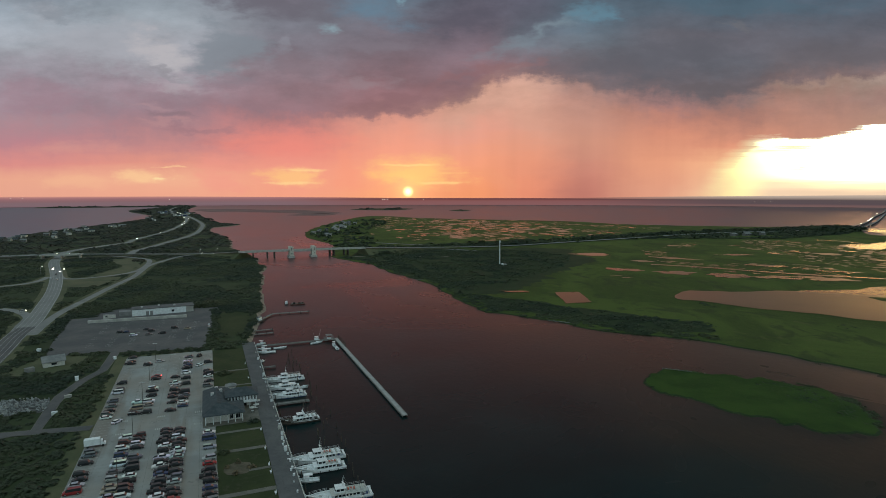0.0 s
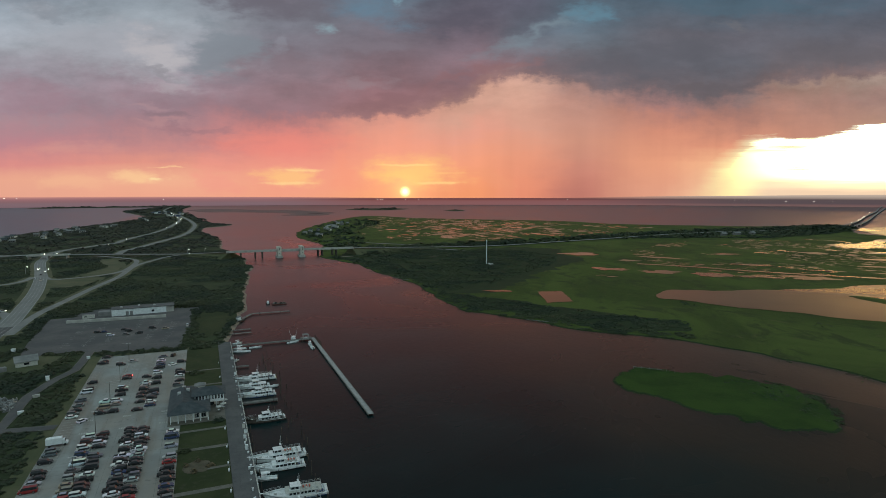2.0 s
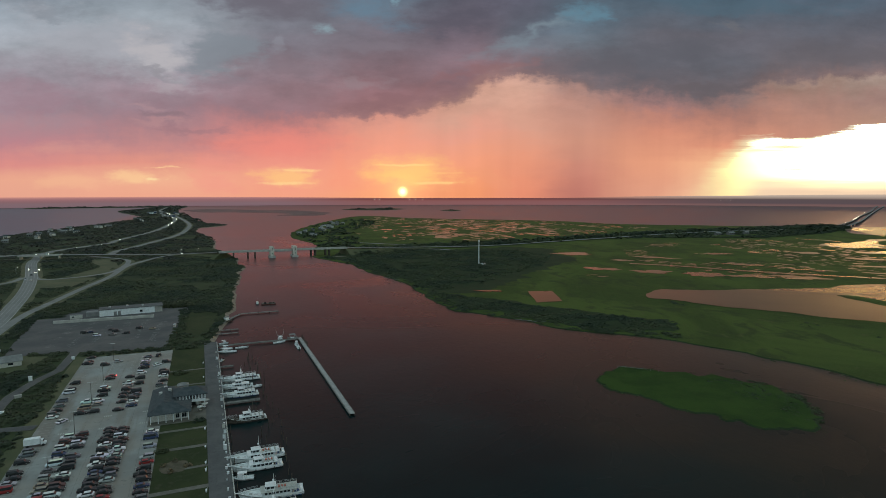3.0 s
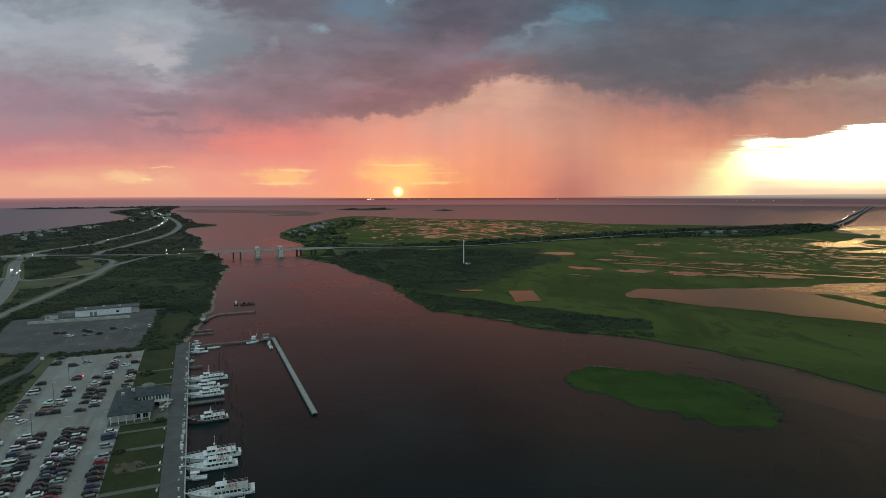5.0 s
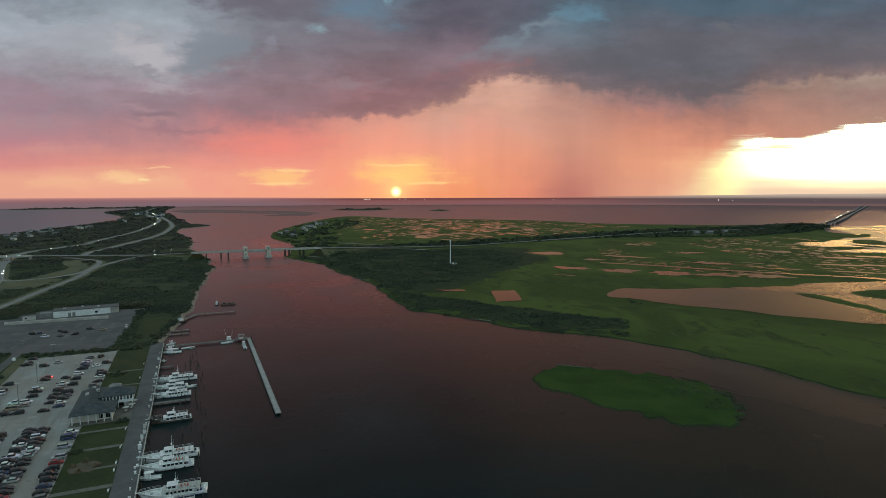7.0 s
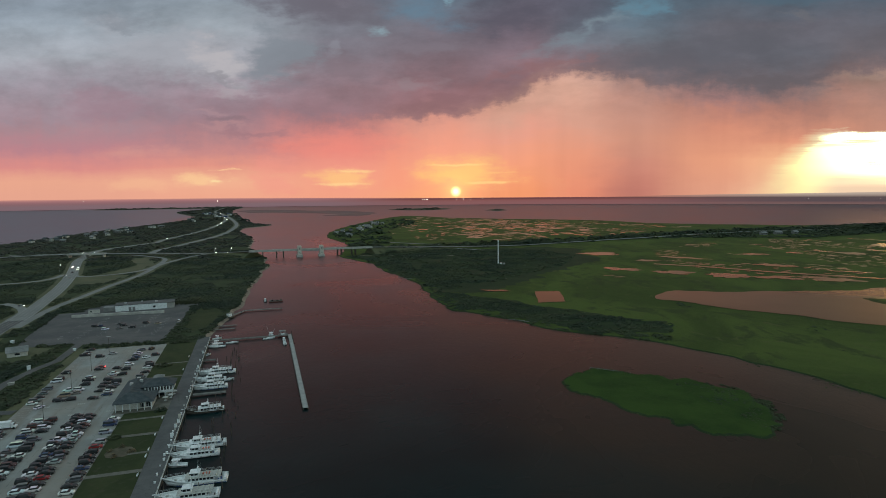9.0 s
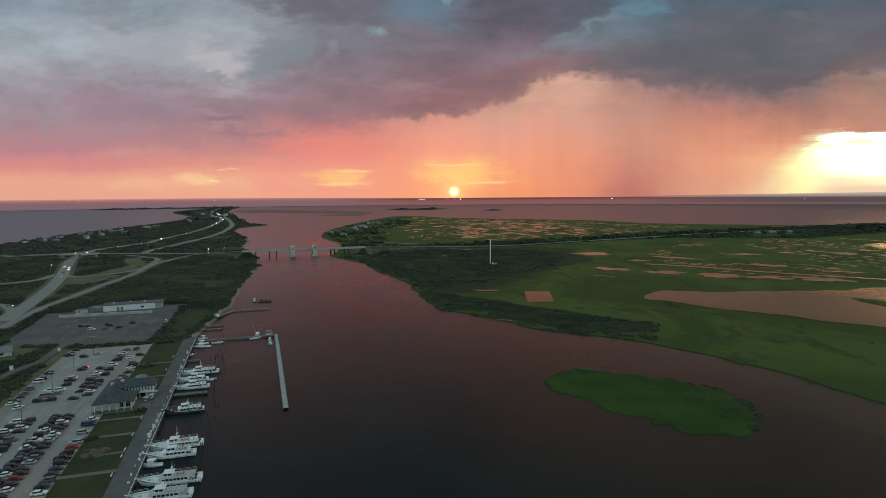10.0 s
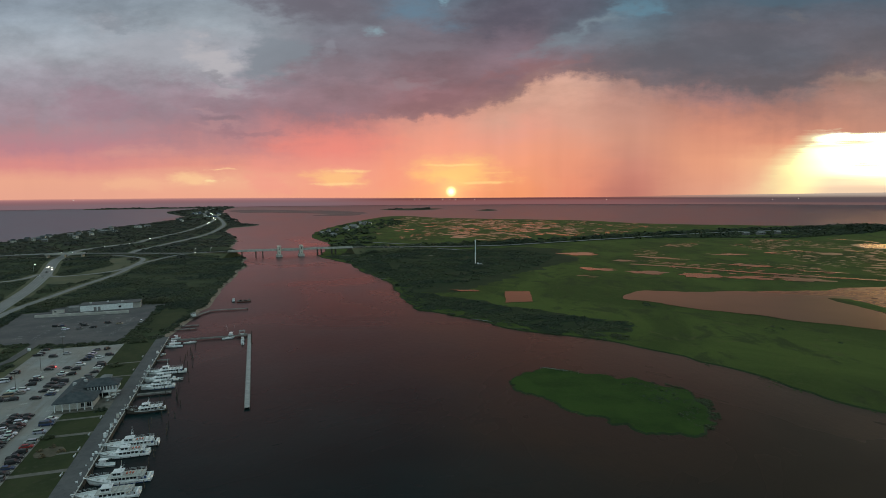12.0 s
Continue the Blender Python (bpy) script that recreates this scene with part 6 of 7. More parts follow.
def dock(name, s0, s1, w0, w1, z, label, gap=5.0, rail=False, mat=TIMBER, category="dock"):
    """A timber walkway on piles, given in the quay's axes."""
    ob = thing(name, (*L((s0 + s1) / 2, (w0 + w1) / 2), 0.0), TURNED, label, category)
    hs, hw = (s1 - s0) / 2, (w1 - w0) / 2
    lengthwise = hs > hw
    n = int(2 * max(hs, hw) / 2.4) + 1
    for i in range(n):
        a = -max(hs, hw) + 2 * max(hs, hw) * i / n
        b = -max(hs, hw) + 2 * max(hs, hw) * (i + 1) / n - 0.05
        dz = rng.uniform(-0.015, 0.015)
        part("deck_panel", block(-hw, hw, a, b, z - 0.18 + dz, z + dz) if lengthwise else block(a, b, -hs, hs, z - 0.18 + dz, z + dz), mat, ob)
    for side in (-1, 1):
        k = (hw if lengthwise else hs) * side
        bm = block(k - 0.12, k + 0.12, -hs, hs, z - 0.5, z + 0.16) if lengthwise else block(-hw, hw, k - 0.12, k + 0.12, z - 0.5, z + 0.16)
        part("edge_beam", bm, TIMBER, ob, "grey edge beam")
    m2 = int(2 * max(hs, hw) / gap)
    for i in range(m2 + 1):
        a = -max(hs, hw) + 0.4 + (2 * max(hs, hw) - 0.8) * i / max(1, m2)
        for side in (-1, 1):
            k = side * ((hw if lengthwise else hs) - 0.2)
            p = (k, a) if lengthwise else (a, k)
            part("pile", rod(bmesh.new(), (*p, -2.0), (*p, z - 0.18), 0.18, None, 7), PILE, ob, "dark timber pile")
    if rail:
        e = max(hs, hw)
        for side in (-1, 1):
            k = side * (min(hs, hw) - 0.1)
            pts = [(k, -e, z), (k, e, z)] if lengthwise else [(-e, k, z), (e, k, z)]
            part("railing", rail_mesh(pts, 1.0, 0.04, 2.5), TIMBER, ob, "grey timber railing")
    return ob


dock("pier", 56.8, 201.0, 49.3, 51.6, 1.0, "long straight concrete pier out in the channel", 6.0, False, mottled("pier_concrete", (0.33, 0.325, 0.32), (0.43, 0.42, 0.41), (0.22, 0.215, 0.21), 0.4, 2.0), "pier")
dock("walkway", 197.0, 198.8, 0.1, 45.0, 1.25, "narrow grey walkway from quay to pier", 5.0)
dock("landing_stage", 196.0, 203.0, 43.0, 48.9, 1.3, "square timber platform at the pier head", 3.0, True)
dock("finger_dock", 90.0, 91.9, 0.1, 15.5, 1.1, "short grey finger dock between boats", 4.0)
dock("finger_dock", 150.5, 151.8, 0.1, 7.0, 1.1, "short grey finger dock between boats", 4.0)
for k in range(8):
    pile(*L(176 + 3.2 * k, 51.6), 3.6, 0.2, "tall pale pile beside the pier", "piles along the pier")
hut = thing("pier_shelter", (*L(199.5, 45.8), 1.3), TURNED, "small grey roofed shelter on the pier head", "shelter")
for x in (-1.6, 1.6):
    for y in (-1.3, 1.3):
        part("post", rod(bmesh.new(), (x, y, 0), (x, y, 2.4), 0.08, None, 6), STEEL, hut)
part("roof", house_mesh(-2.1, 2.1, 1.8, 2.4, 2.9, 0.4, 0.6), GREYROOF, hut, "low grey roof")
part("counter", block(-1.2, 1.2, -0.4, 0.4, 0.0, 1.0, 0.03), WHITE, hut)
outrig = thing("outrigger_poles", (*L(203, 38.5), 0.3), TURNED, "raised thin outrigger poles on the moored boat", "poles")
for dx in (-1, 1):
    part("pole", rod(bmesh.new(), (dx * 0.8, 0, 0), (dx * 2.8, 0.5, 7.0), 0.06, 0.03, 6), WHITE, outrig)

for pts, wid, label in (([(-134, 416, 1.2), (-133, 436, 1.2), (-131, 454, 1.2)], 2.4, "bent timber jetty leaving the bank"), ([(-131, 454, 1.25), (-118, 459, 1.25), (-104, 464, 1.25)], 3.0, "timber jetty out in the channel"),
                        ([(-136, 394, 0.9), (-126, 398.7, 0.9), (-116, 403.6, 0.9)], 1.8, "thin grey floating timber jetty"), ([(-133, 384.5, 0.9), (-122, 389, 0.9), (-112.4, 393.4, 0.9)], 1.8, "thin grey floating timber jetty")):
    ob = thing("jetty", (0, 0, 0), 0, label, "jetty")
    ribbon("deck", pts, wid, TIMBER, "", "", 3.0, 0.35, parent=ob)
    line = curve_points(pts, False, 5)
    for q in line:
        part("pile", rod(bmesh.new(), (q[0], q[1] - wid * 0.45, -2), (q[0], q[1] - wid * 0.45, q[2] + 0.7), 0.17, None, 7), PILE, ob, "dark timber pile")
shed = thing("boat_shed", (-133.5, 430, 1.2), 70, "tiny white shed on the jetty", "shed")
part("wall", block(-1.6, 1.6, -1.2, 1.2, 0, 2.3, 0.03), WHITE, shed)
part("roof", house_mesh(-1.9, 1.9, 1.5, 2.3, 3.0, 0.1, 0.2), GREYROOF, shed)
part("float", block(-3.2, 3.0, -3.4, -1.2, -0.6, 0.0, 0.05), PILE, shed, "dark float beside the shed")

barge = thing("work_barge", (-121.5, 497.5, 0.0), 22, "dark red work barge moored in the channel", "barge")
part("hull", block(-6, 6, -3.4, 3.4, -0.8, 1.0, 0.15), plain("rust_red", (0.10, 0.03, 0.024), 0.8), barge)
part("deck", block(-5.7, 5.7, -3.1, 3.1, 1.0, 1.08), PILE, barge, "dark cluttered deck")
for i in range(7):
    x, y = rng.uniform(-5, 4.4), rng.uniform(-2.6, 2.0)
    part("crate", block(x, x + rng.uniform(0.8, 1.8), y, y + rng.uniform(0.6, 1.4), 1.08, rng.uniform(1.5, 2.4), 0.03), rng.choice((PILE, TIMBER, RUBBER)), barge)
tug = thing("tug_boat", (-131.2, 498.0, 0.0), 110, "small dark work boat with a pale cabin", "boat")
part("hull", hull_mesh(8, 3.2, 0.9, 1.5, 0.6, 10), RUBBER, tug, "black hull", True)
part("cabin", house_mesh(-1.0, 1.8, 1.0, 0.4, 2.9, 0.4), WHITE, tug)
part("window", block(-0.7, 1.2, -1.03, -0.93, 1.7, 2.4), PANE, tug, "dark cabin window")
part("mast", rod(bmesh.new(), (-0.6, 0, 2.9), (-0.6, 0, 5.8), 0.07, 0.04, 6), STEEL, tug)

# ---- buildings by the basin ----
def hip_roof(x0, x1, y0, y1, z0, z1, over=0.6):
    x0, x1, y0, y1 = x0 - over, x1 + over, y0 - over, y1 + over
    bm = bmesh.new()
    w, d = x1 - x0, y1 - y0
    if w > d:
        r = [(x0 + d * 0.45, (y0 + y1) / 2, z1), (x1 - d * 0.45, (y0 + y1) / 2, z1)]
    else:
        r = [((x0 + x1) / 2, y0 + w * 0.45, z1), ((x0 + x1) / 2, y1 - w * 0.45, z1)]
    c = [bm.verts.new(q) for q in ((x0, y0, z0), (x1, y0, z0), (x1, y1, z0), (x0, y1, z0), (x0, y0, z0 - 0.25), (x1, y0, z0 - 0.25), (x1, y1, z0 - 0.25), (x0, y1, z0 - 0.25))]
    a, b = [bm.verts.new(q) for q in r]
    if w > d:
        tops = ((c[0], c[1], b, a), (c[1], c[2], b), (c[2], c[3], a, b), (c[3], c[0], a))
    else:
        tops = ((c[0], c[1], a), (c[1], c[2], b, a), (c[2], c[3], b), (c[3], c[0], a, b))
    for f in tops:
        bm.faces.new(f)
    for i in range(4):
        bm.faces.new((c[i], c[4 + i], c[4 + (i + 1) % 4], c[(i + 1) % 4]))
    bm.faces.new((c[7], c[6], c[5], c[4]))
    bmesh.ops.recalc_face_normals(bm, faces=bm.faces)
    return bm


def window_part(parent, x0, x1, y0, y1, z0, z1):
    """A pane, and a white frame proud of it, in a wall along x (y0 == y1) or along y."""
    if abs(y1 - y0) < 0.01:
        p = part("window", block(x0, x1, y0 - 0.04, y0 + 0.02, z0, z1), PANE, parent, "dark window pane")
        bm = bmesh.new()
        for a, b, c, d in ((x0 - 0.08, x0 + 0.04, z0, z1), (x1 - 0.04, x1 + 0.08, z0, z1), (x0 - 0.08, x1 + 0.08, z1, z1 + 0.1), (x0 - 0.08, x1 + 0.08, z0 - 0.1, z0), ((x0 + x1) / 2 - 0.03, (x0 + x1) / 2 + 0.03, z0, z1)):
            box(bm, a, b, y0 - 0.09, y0 + 0.01, c, d)
    else:
        p = part("window", block(x0 - 0.02, x0 + 0.04, y0, y1, z0, z1), PANE, parent, "dark window pane")
        bm = bmesh.new()
        for a, b, c, d in ((y0 - 0.08, y0 + 0.04, z0, z1), (y1 - 0.04, y1 + 0.08, z0, z1), (y0 - 0.08, y1 + 0.08, z1, z1 + 0.1), (y0 - 0.08, y1 + 0.08, z0 - 0.1, z0)):
            box(bm, x0 - 0.01, x0 + 0.09, a, b, c, d)
    part("window_frame", bm, WHITE, p)


rest = thing("restaurant", (*L(74.5, -29.3), LOT_Z), TURNED, "low restaurant with dark hip roofs and white windows", "building")
part("terrace", block(-0.5, 23.5, -1.6, 26, -0.02, 0.16), PATHS, rest, "pale paved terrace")
main = part("main_hall", block(0.4, 10, 2.6, 33, 0.16, 4.0), CREAM, rest)
part("roof", hip_roof(0, 10.4, 2.2, 33.4, 4.0, 7.0), SLATE, main, "dark shingle hip roof")
front = part("front_wing", block(0.8, 14.8, 3.0, 13.6, 0.16, 3.9), CREAM, rest)
part("roof", hip_roof(0.2, 15.4, 0.2, 14.2, 4.05, 6.6), SLATE, front, "dark shingle hip roof")
for k in range(6):
    part("column", block(0.5 + 2.85 * k, 0.8 + 2.85 * k, 0.1, 0.4, 0.16, 3.85, 0.02), WHITE, front, "white porch column")
    if k < 5:
        window_part(front, 1.3 + 2.75 * k, 3.1 + 2.75 * k, 3.0, 3.0, 0.7, 3.0)
part("porch_beam", block(0.3, 15.2, 0.08, 0.42, 3.55, 3.85), WHITE, front)
wing = part("dining_wing", block(9.6, 21.6, 15.2, 24.0, 2.9, 6.0), WHITE, rest)
part("roof", hip_roof(9.0, 22.0, 14.8, 24.4, 6.0, 8.4), SLATE, wing, "dark shingle hip roof")
for k in range(9):
    window_part(wing, 10.25 + 1.27 * k, 11.05 + 1.27 * k, 15.2, 15.2, 3.7, 5.5)
for k in range(5):
    window_part(wing, 21.62, 21.62, 15.9 + 1.6 * k, 17.2 + 1.6 * k, 3.7, 5.5)
part("lower_floor", block(9.6, 19.5, 18.0, 23.8, 0.16, 2.9), CREAM, wing)
part("dark_opening", block(11.2, 17.5, 17.9, 18.05, 0.2, 2.5), PANE, wing, "dark glazed doors under the wing")
part("wing_beam", block(9.6, 21.6, 15.15, 15.45, 2.5, 2.9), WHITE, wing)
for k in range(5):
    part("column", block(9.9 + 2.8 * k, 10.2 + 2.8 * k, 15.2, 15.5, 0.16, 2.55, 0.02), WHITE, wing, "white column")
for x, y in ((3.5, 20), (7.0, 24), (5.2, 28)):
    part("roof_vent", block(x - 0.7, x + 0.7, y - 0.6, y + 0.6, 5.6, 7.1, 0.04), STEEL, main, "grey metal roof vent")
kiosk = thing("kiosk", (*L(116, -17.5), LOT_Z), TURNED, "small pale kiosk behind the restaurant", "kiosk")
part("wall", block(-2.2, 2.2, -1.6, 1.6, 0, 2.8, 0.03), CREAM, kiosk)
part("roof", hip_roof(-2.2, 2.2, -1.6, 1.6, 2.8, 3.9, 0.4), GREYROOF, kiosk)
screen_wall = thing("screen_wall", (*L(112, -25.5), LOT_Z), TURNED, "grey yard wall behind the restaurant", "wall")
part("wall", block(-4, 9, -0.15, 0.15, 0, 2.0), STONE, screen_wall)
part("coping", block(-4.05, 9.05, -0.2, 0.2, 2.0, 2.12), STONE, screen_wall)
for k, (ds, dw) in enumerate(((9, -5.2), (12, -3.4), (17, -2.6))):
    p = thing("parasol_table", (*L(74 + ds, -2.8 + dw - 2), LOT_Z + 0.16), TURNED + 20 * k, "round table under a faded parasol", "table", "terrace tables")
    part("pole", rod(bmesh.new(), (0, 0, 0), (0, 0, 2.5), 0.04, None, 6), STEEL, p)
    bm = bmesh.new()
    bmesh.ops.create_cone(bm, cap_ends=False, segments=8, radius1=1.4, radius2=0.05, depth=0.6, matrix=Matrix.Translation((0, 0, 2.45)))
    part("canopy", bm, CANVAS, p, "faded cloth parasol")
    part("tabletop", rod(bmesh.new(), (0, 0, 0.70), (0, 0, 0.75), 0.6, None, 14), WHITE, p)
    for a in range(4):
        q = (0.95 * math.cos(a * 1.57), 0.95 * math.sin(a * 1.57))
        part("stool", rod(bmesh.new(), (*q, 0), (*q, 0.45), 0.2, None, 8), TIMBER, p)

# long store building by the old car park
d = Vector((-201 + 234.8, 459.6 - 442.6, 0)).normalized()
store_turn = math.degrees(math.atan2(d.y, d.x))
store = thing("store_building", (-234.8, 442.6, LAND_Z), store_turn, "long low building with white wall and grey roof", "building")
body = part("wall", block(0, 38, 0.0, 13, 0, 4.9), WHITE, store)
part("roof", block(-0.5, 44, -0.4, 13.5, 4.9, 5.3, 0.05), PAVING, store, "flat dark grey roof")
part("annex", block(38, 43.5, 1.0, 12, 0, 4.6), STONE, store, "grey end bay")
part("annex", block(-9, 0, 4.0, 12, 0, 3.3), GREYROOF, store, "low grey side shed")
for x in (9.6, 12.4):
    part("door", block(x, x + 2.0, -0.06, 0.02, 0, 3.2), GREYROOF, body, "grey roller door")
part("window", block(27.5, 29.4, -0.05, 0.02, 1.4, 3.0), PANE, body, "dark window")
for x, y in ((6, 6), (18, 8), (29, 5)):
    part("roof_vent", block(x, x + 1.6, y, y + 1.4, 5.3, 6.3, 0.05), STEEL, store)
d = Vector((62, 21.2, 0)).normalized()
bar = thing("long_barrier", (-254.6, 419.1, LAND_Z), math.degrees(math.atan2(d.y, d.x)), "long pale concrete barrier beside the car park", "barrier")
for k in range(11):
    part("segment", block(6.0 * k, 6.0 * k + 5.9, -0.8, 0.8, 0, 2.1, 0.08), STONE, bar)
cabin2 = thing("site_cabin", (-249, 437, LAND_Z), store_turn, "two pale site cabins by the trees", "cabin")
part("wall", block(-4, 4, -1.4, 1.4, 0, 2.7, 0.04), CREAM, cabin2)
part("roof", block(-4.2, 4.2, -1.6, 1.6, 2.7, 2.85, 0.03), GREYROOF, cabin2)
part("window", block(-2.6, -1.2, -1.45, -1.38, 1.1, 2.0), PANE, cabin2)
mound = []
for k in range(90):
    a, rr = rng.uniform(0, 6.3), rng.uniform(0, 1) ** 0.5
    mound.append((-196 + 13 * rr * math.cos(a), 486 + 9 * rr * math.sin(a)))
clump_cloud("scrub", mound, [rng.uniform(1.5, 3.2) for _ in mound], [rng.uniform(2.0, 4.5) for _ in mound], LAND_Z, leafy("olive_leaves", (0.045, 0.055, 0.03), (0.12, 0.12, 0.075)), "pale olive trees behind the long building", "trees", 30, 0.35, 77)

house = thing("hut", (-211.5, 316.0, LAND_Z), 38, "small grey hut with a pale gable roof", "hut")
part("wall", block(-5, 5, -3.6, 3.6, 0, 3.0), CREAM, house)
bm = bmesh.new()
v = [bm.verts.new((x, y, z)) for x in (-5.6, 5.6) for y, z in ((-4.2, 2.8), (0, 5.6), (4.2, 2.8), (4.2, 2.6), (0, 5.35), (-4.2, 2.6))]
bm.faces.new(v[:6]), bm.faces.new(v[6:][::-1])
for i in range(6):
    bm.faces.new((v[i], v[(i + 1) % 6], v[6 + (i + 1) % 6], v[6 + i]))
bmesh.ops.recalc_face_normals(bm, faces=bm.faces)
part("roof", bm, GREYROOF, house, "pale grey gable roof")
bm = bmesh.new()
for x in (-5.02, 5.02):
    bm.faces.new([bm.verts.new(q) for q in ((x, -3.6, 3.0), (x, 3.6, 3.0), (x, 0, 5.3))])
part("gable", bm, WHITE, house, "white gable end")
part("window", block(-1.2, 1.2, -3.66, -3.58, 1.0, 2.2), PANE, house)
part("door", block(5.0, 5.06, -0.6, 0.6, 0, 2.1), GREYROOF, house)
for x, y, a, b, h, mat, label in ((-216, 303.5, 4.2, 2.6, 2.2, GREYROOF, "small grey tool shed in the scrub"), (-182, 289, 1.6, 1.4, 2.2, WHITE, "small white utility cabinet in scrub"), (-163, 243, 2.2, 1.4, 1.5, WHITE, "white tank beside the service road"), (-171, 264.5, 2.8, 1.3, 1.2, STONE, "pale concrete block beside the road"), (-184, 327, 1.4, 1.4, 1.6, WHITE, "small white box at the roadside"), (-238, 343, 2.0, 1.6, 1.8, WHITE, "small white cabinet by the parkway")):
    ob = thing("utility_box", (x, y, LAND_Z), rng.uniform(0, 60), label, "utility box")
    part("body", block(-a / 2, a / 2, -b / 2, b / 2, 0, h, 0.04), mat, ob)
    part("lid", block(-a / 2 - 0.08, a / 2 + 0.08, -b / 2 - 0.08, b / 2 + 0.08, h, h + 0.1, 0.02), mat, ob)

# pale rubble heap
bm = bmesh.new()
for k in range(520):
    while True:
        x, y = rng.uniform(-205, -169), rng.uniform(240, 263)
        if inside(RUBBLE, x, y):
            break
    r = rng.uniform(0.2, 0.75)
    made = bmesh.ops.create_cube(bm, size=1, matrix=pose(x, y, LAND_Z + rng.uniform(0.0, 1.1), rng.uniform(0, 90), rng.uniform(0, 90), rng.uniform(0, 90)) @ Matrix.Diagonal((r * 2.2, r, r * 0.6, 1)))
tagged(part("rubble", bm, mottled("pale_rubble", (0.20, 0.205, 0.205), (0.40, 0.405, 0.40), (0.07, 0.07, 0.07), 0.35, 1.2)), "heap of pale broken concrete and debris", "rubble", kind="stuff")
sheet("rubble_yard", frayed(curve_points(RUBBLE, True, 2), 1.2, 5), LAND_Z + 0.06, ASPHALT, "bare grey ground under the rubble", "yard")

# ---- lamps, stands and benches ----
def lot_lamp(s, w):
    ob = thing("street_lamp", (*L(s, w), LOT_Z), TURNED, "tall thin grey car park lamp", "lamp", "car park lamps")
    part("base", rod(bmesh.new(), (0, 0, 0), (0, 0, 0.8), 0.28, None, 10), STONE, ob)
    part("pole", rod(bmesh.new(), (0, 0, 0.8), (0, 0, 10.5), 0.11, 0.07, 8), PILE, ob, "dark metal pole")
    for side in (-1, 1):
        part("lamp_head", block(side * 0.1 if side > 0 else -1.2, 1.2 if side > 0 else -0.1, -0.2, 0.2, 10.4, 10.6, 0.03), STEEL, ob)


for s, w in ((71.9, -54.6), (110, -54.6), (144.4, -54.6), (182.8, -54.6), (30, -54.6)):
    lot_lamp(s, w)
for k, (s, w) in enumerate(((38.6, -1.6), (40.2, -1.2), (44.0, -1.8), (46.0, -1.3), (49.3, -1.5), (22.0, -1.8), (23.6, -1.2), (13.7, -2.0), (59.9, -1.4), (63.0, -1.0), (74.0, -1.2), (84.0, -1.1), (93.3, -1.0), (108.8, -1.3), (121.0, -1.1), (132.3, -1.4), (134.0, -0.9), (148.3, -1.3), (6.5, -1.9), (35.0, -1.3), (165, -1.2), (18.0, -1.4), (29.0, -1.2), (1.0, -1.7), (54.0, -1.0), (98.5, -1.1), (180, -1.2))):
    big_one = k % 4 == 0
    a, b, h = (0.5, 0.4, rng.uniform(1.3, 1.8)) if big_one else (rng.uniform(0.2, 0.36), rng.uniform(0.2, 0.36), rng.uniform(0.5, 0.95))
    ob = thing("ticket_stand" if big_one else "dock_box", (*L(s, w), QUAY_Z), TURNED + rng.uniform(-12, 12), "small white ticket stand on the quay" if big_one else "small white dock box on the quay edge", "stand" if big_one else "dock box", "stands along the quay")
    part("box", block(-a, a, -b, b, 0, h, 0.03), rng.choice((WHITE, CREAM, WHITE)), ob)
    part("lid", block(-a - 0.06, a + 0.06, -b - 0.06, b + 0.06, h, h + 0.08, 0.02), rng.choice((GREYROOF, WHITE, WHITE)), ob)
    if big_one:
        part("sign_board", block(a + 0.01, a + 0.05, -0.35, 0.35, h * 0.45, h * 0.9), CANVAS, ob)
for k in range(34):
    s = -10 + 6.4 * k
    ob = thing("bollard", (*L(s, -0.12), QUAY_Z + 0.12), TURNED, "short pale mooring bollard on the quay edge", "bollard", "quay bollards")
    part("post", rod(bmesh.new(), (0, 0, 0), (0, 0, 0.55), 0.14, 0.12, 8), STEEL, ob)
    part("cap", rod(bmesh.new(), (0, 0, 0.55), (0, 0, 0.66), 0.19, None, 8), WHITE, ob)
for s, w in ((43.7, -8.3), (24.0, -8.3), (9.0, -8.3), (62.0, -8.3), (88, -8.4), (133, -8.4), (160, -8.4), (29.8, -8.3)):
    ob = thing("bench", (*L(s, w), LOT_Z), TURNED - 90, "white slatted bench beside the promenade", "bench", "promenade benches")
    part("seat", block(-0.9, 0.9, -0.25, 0.25, 0.40, 0.46), WHITE, ob)
    part("backrest", block(-0.9, 0.9, 0.22, 0.28, 0.5, 0.95), WHITE, ob)
    for x in (-0.7, 0.7):
        part("leg", block(x - 0.04, x + 0.04, -0.22, 0.25, 0, 0.40), STEEL, ob)
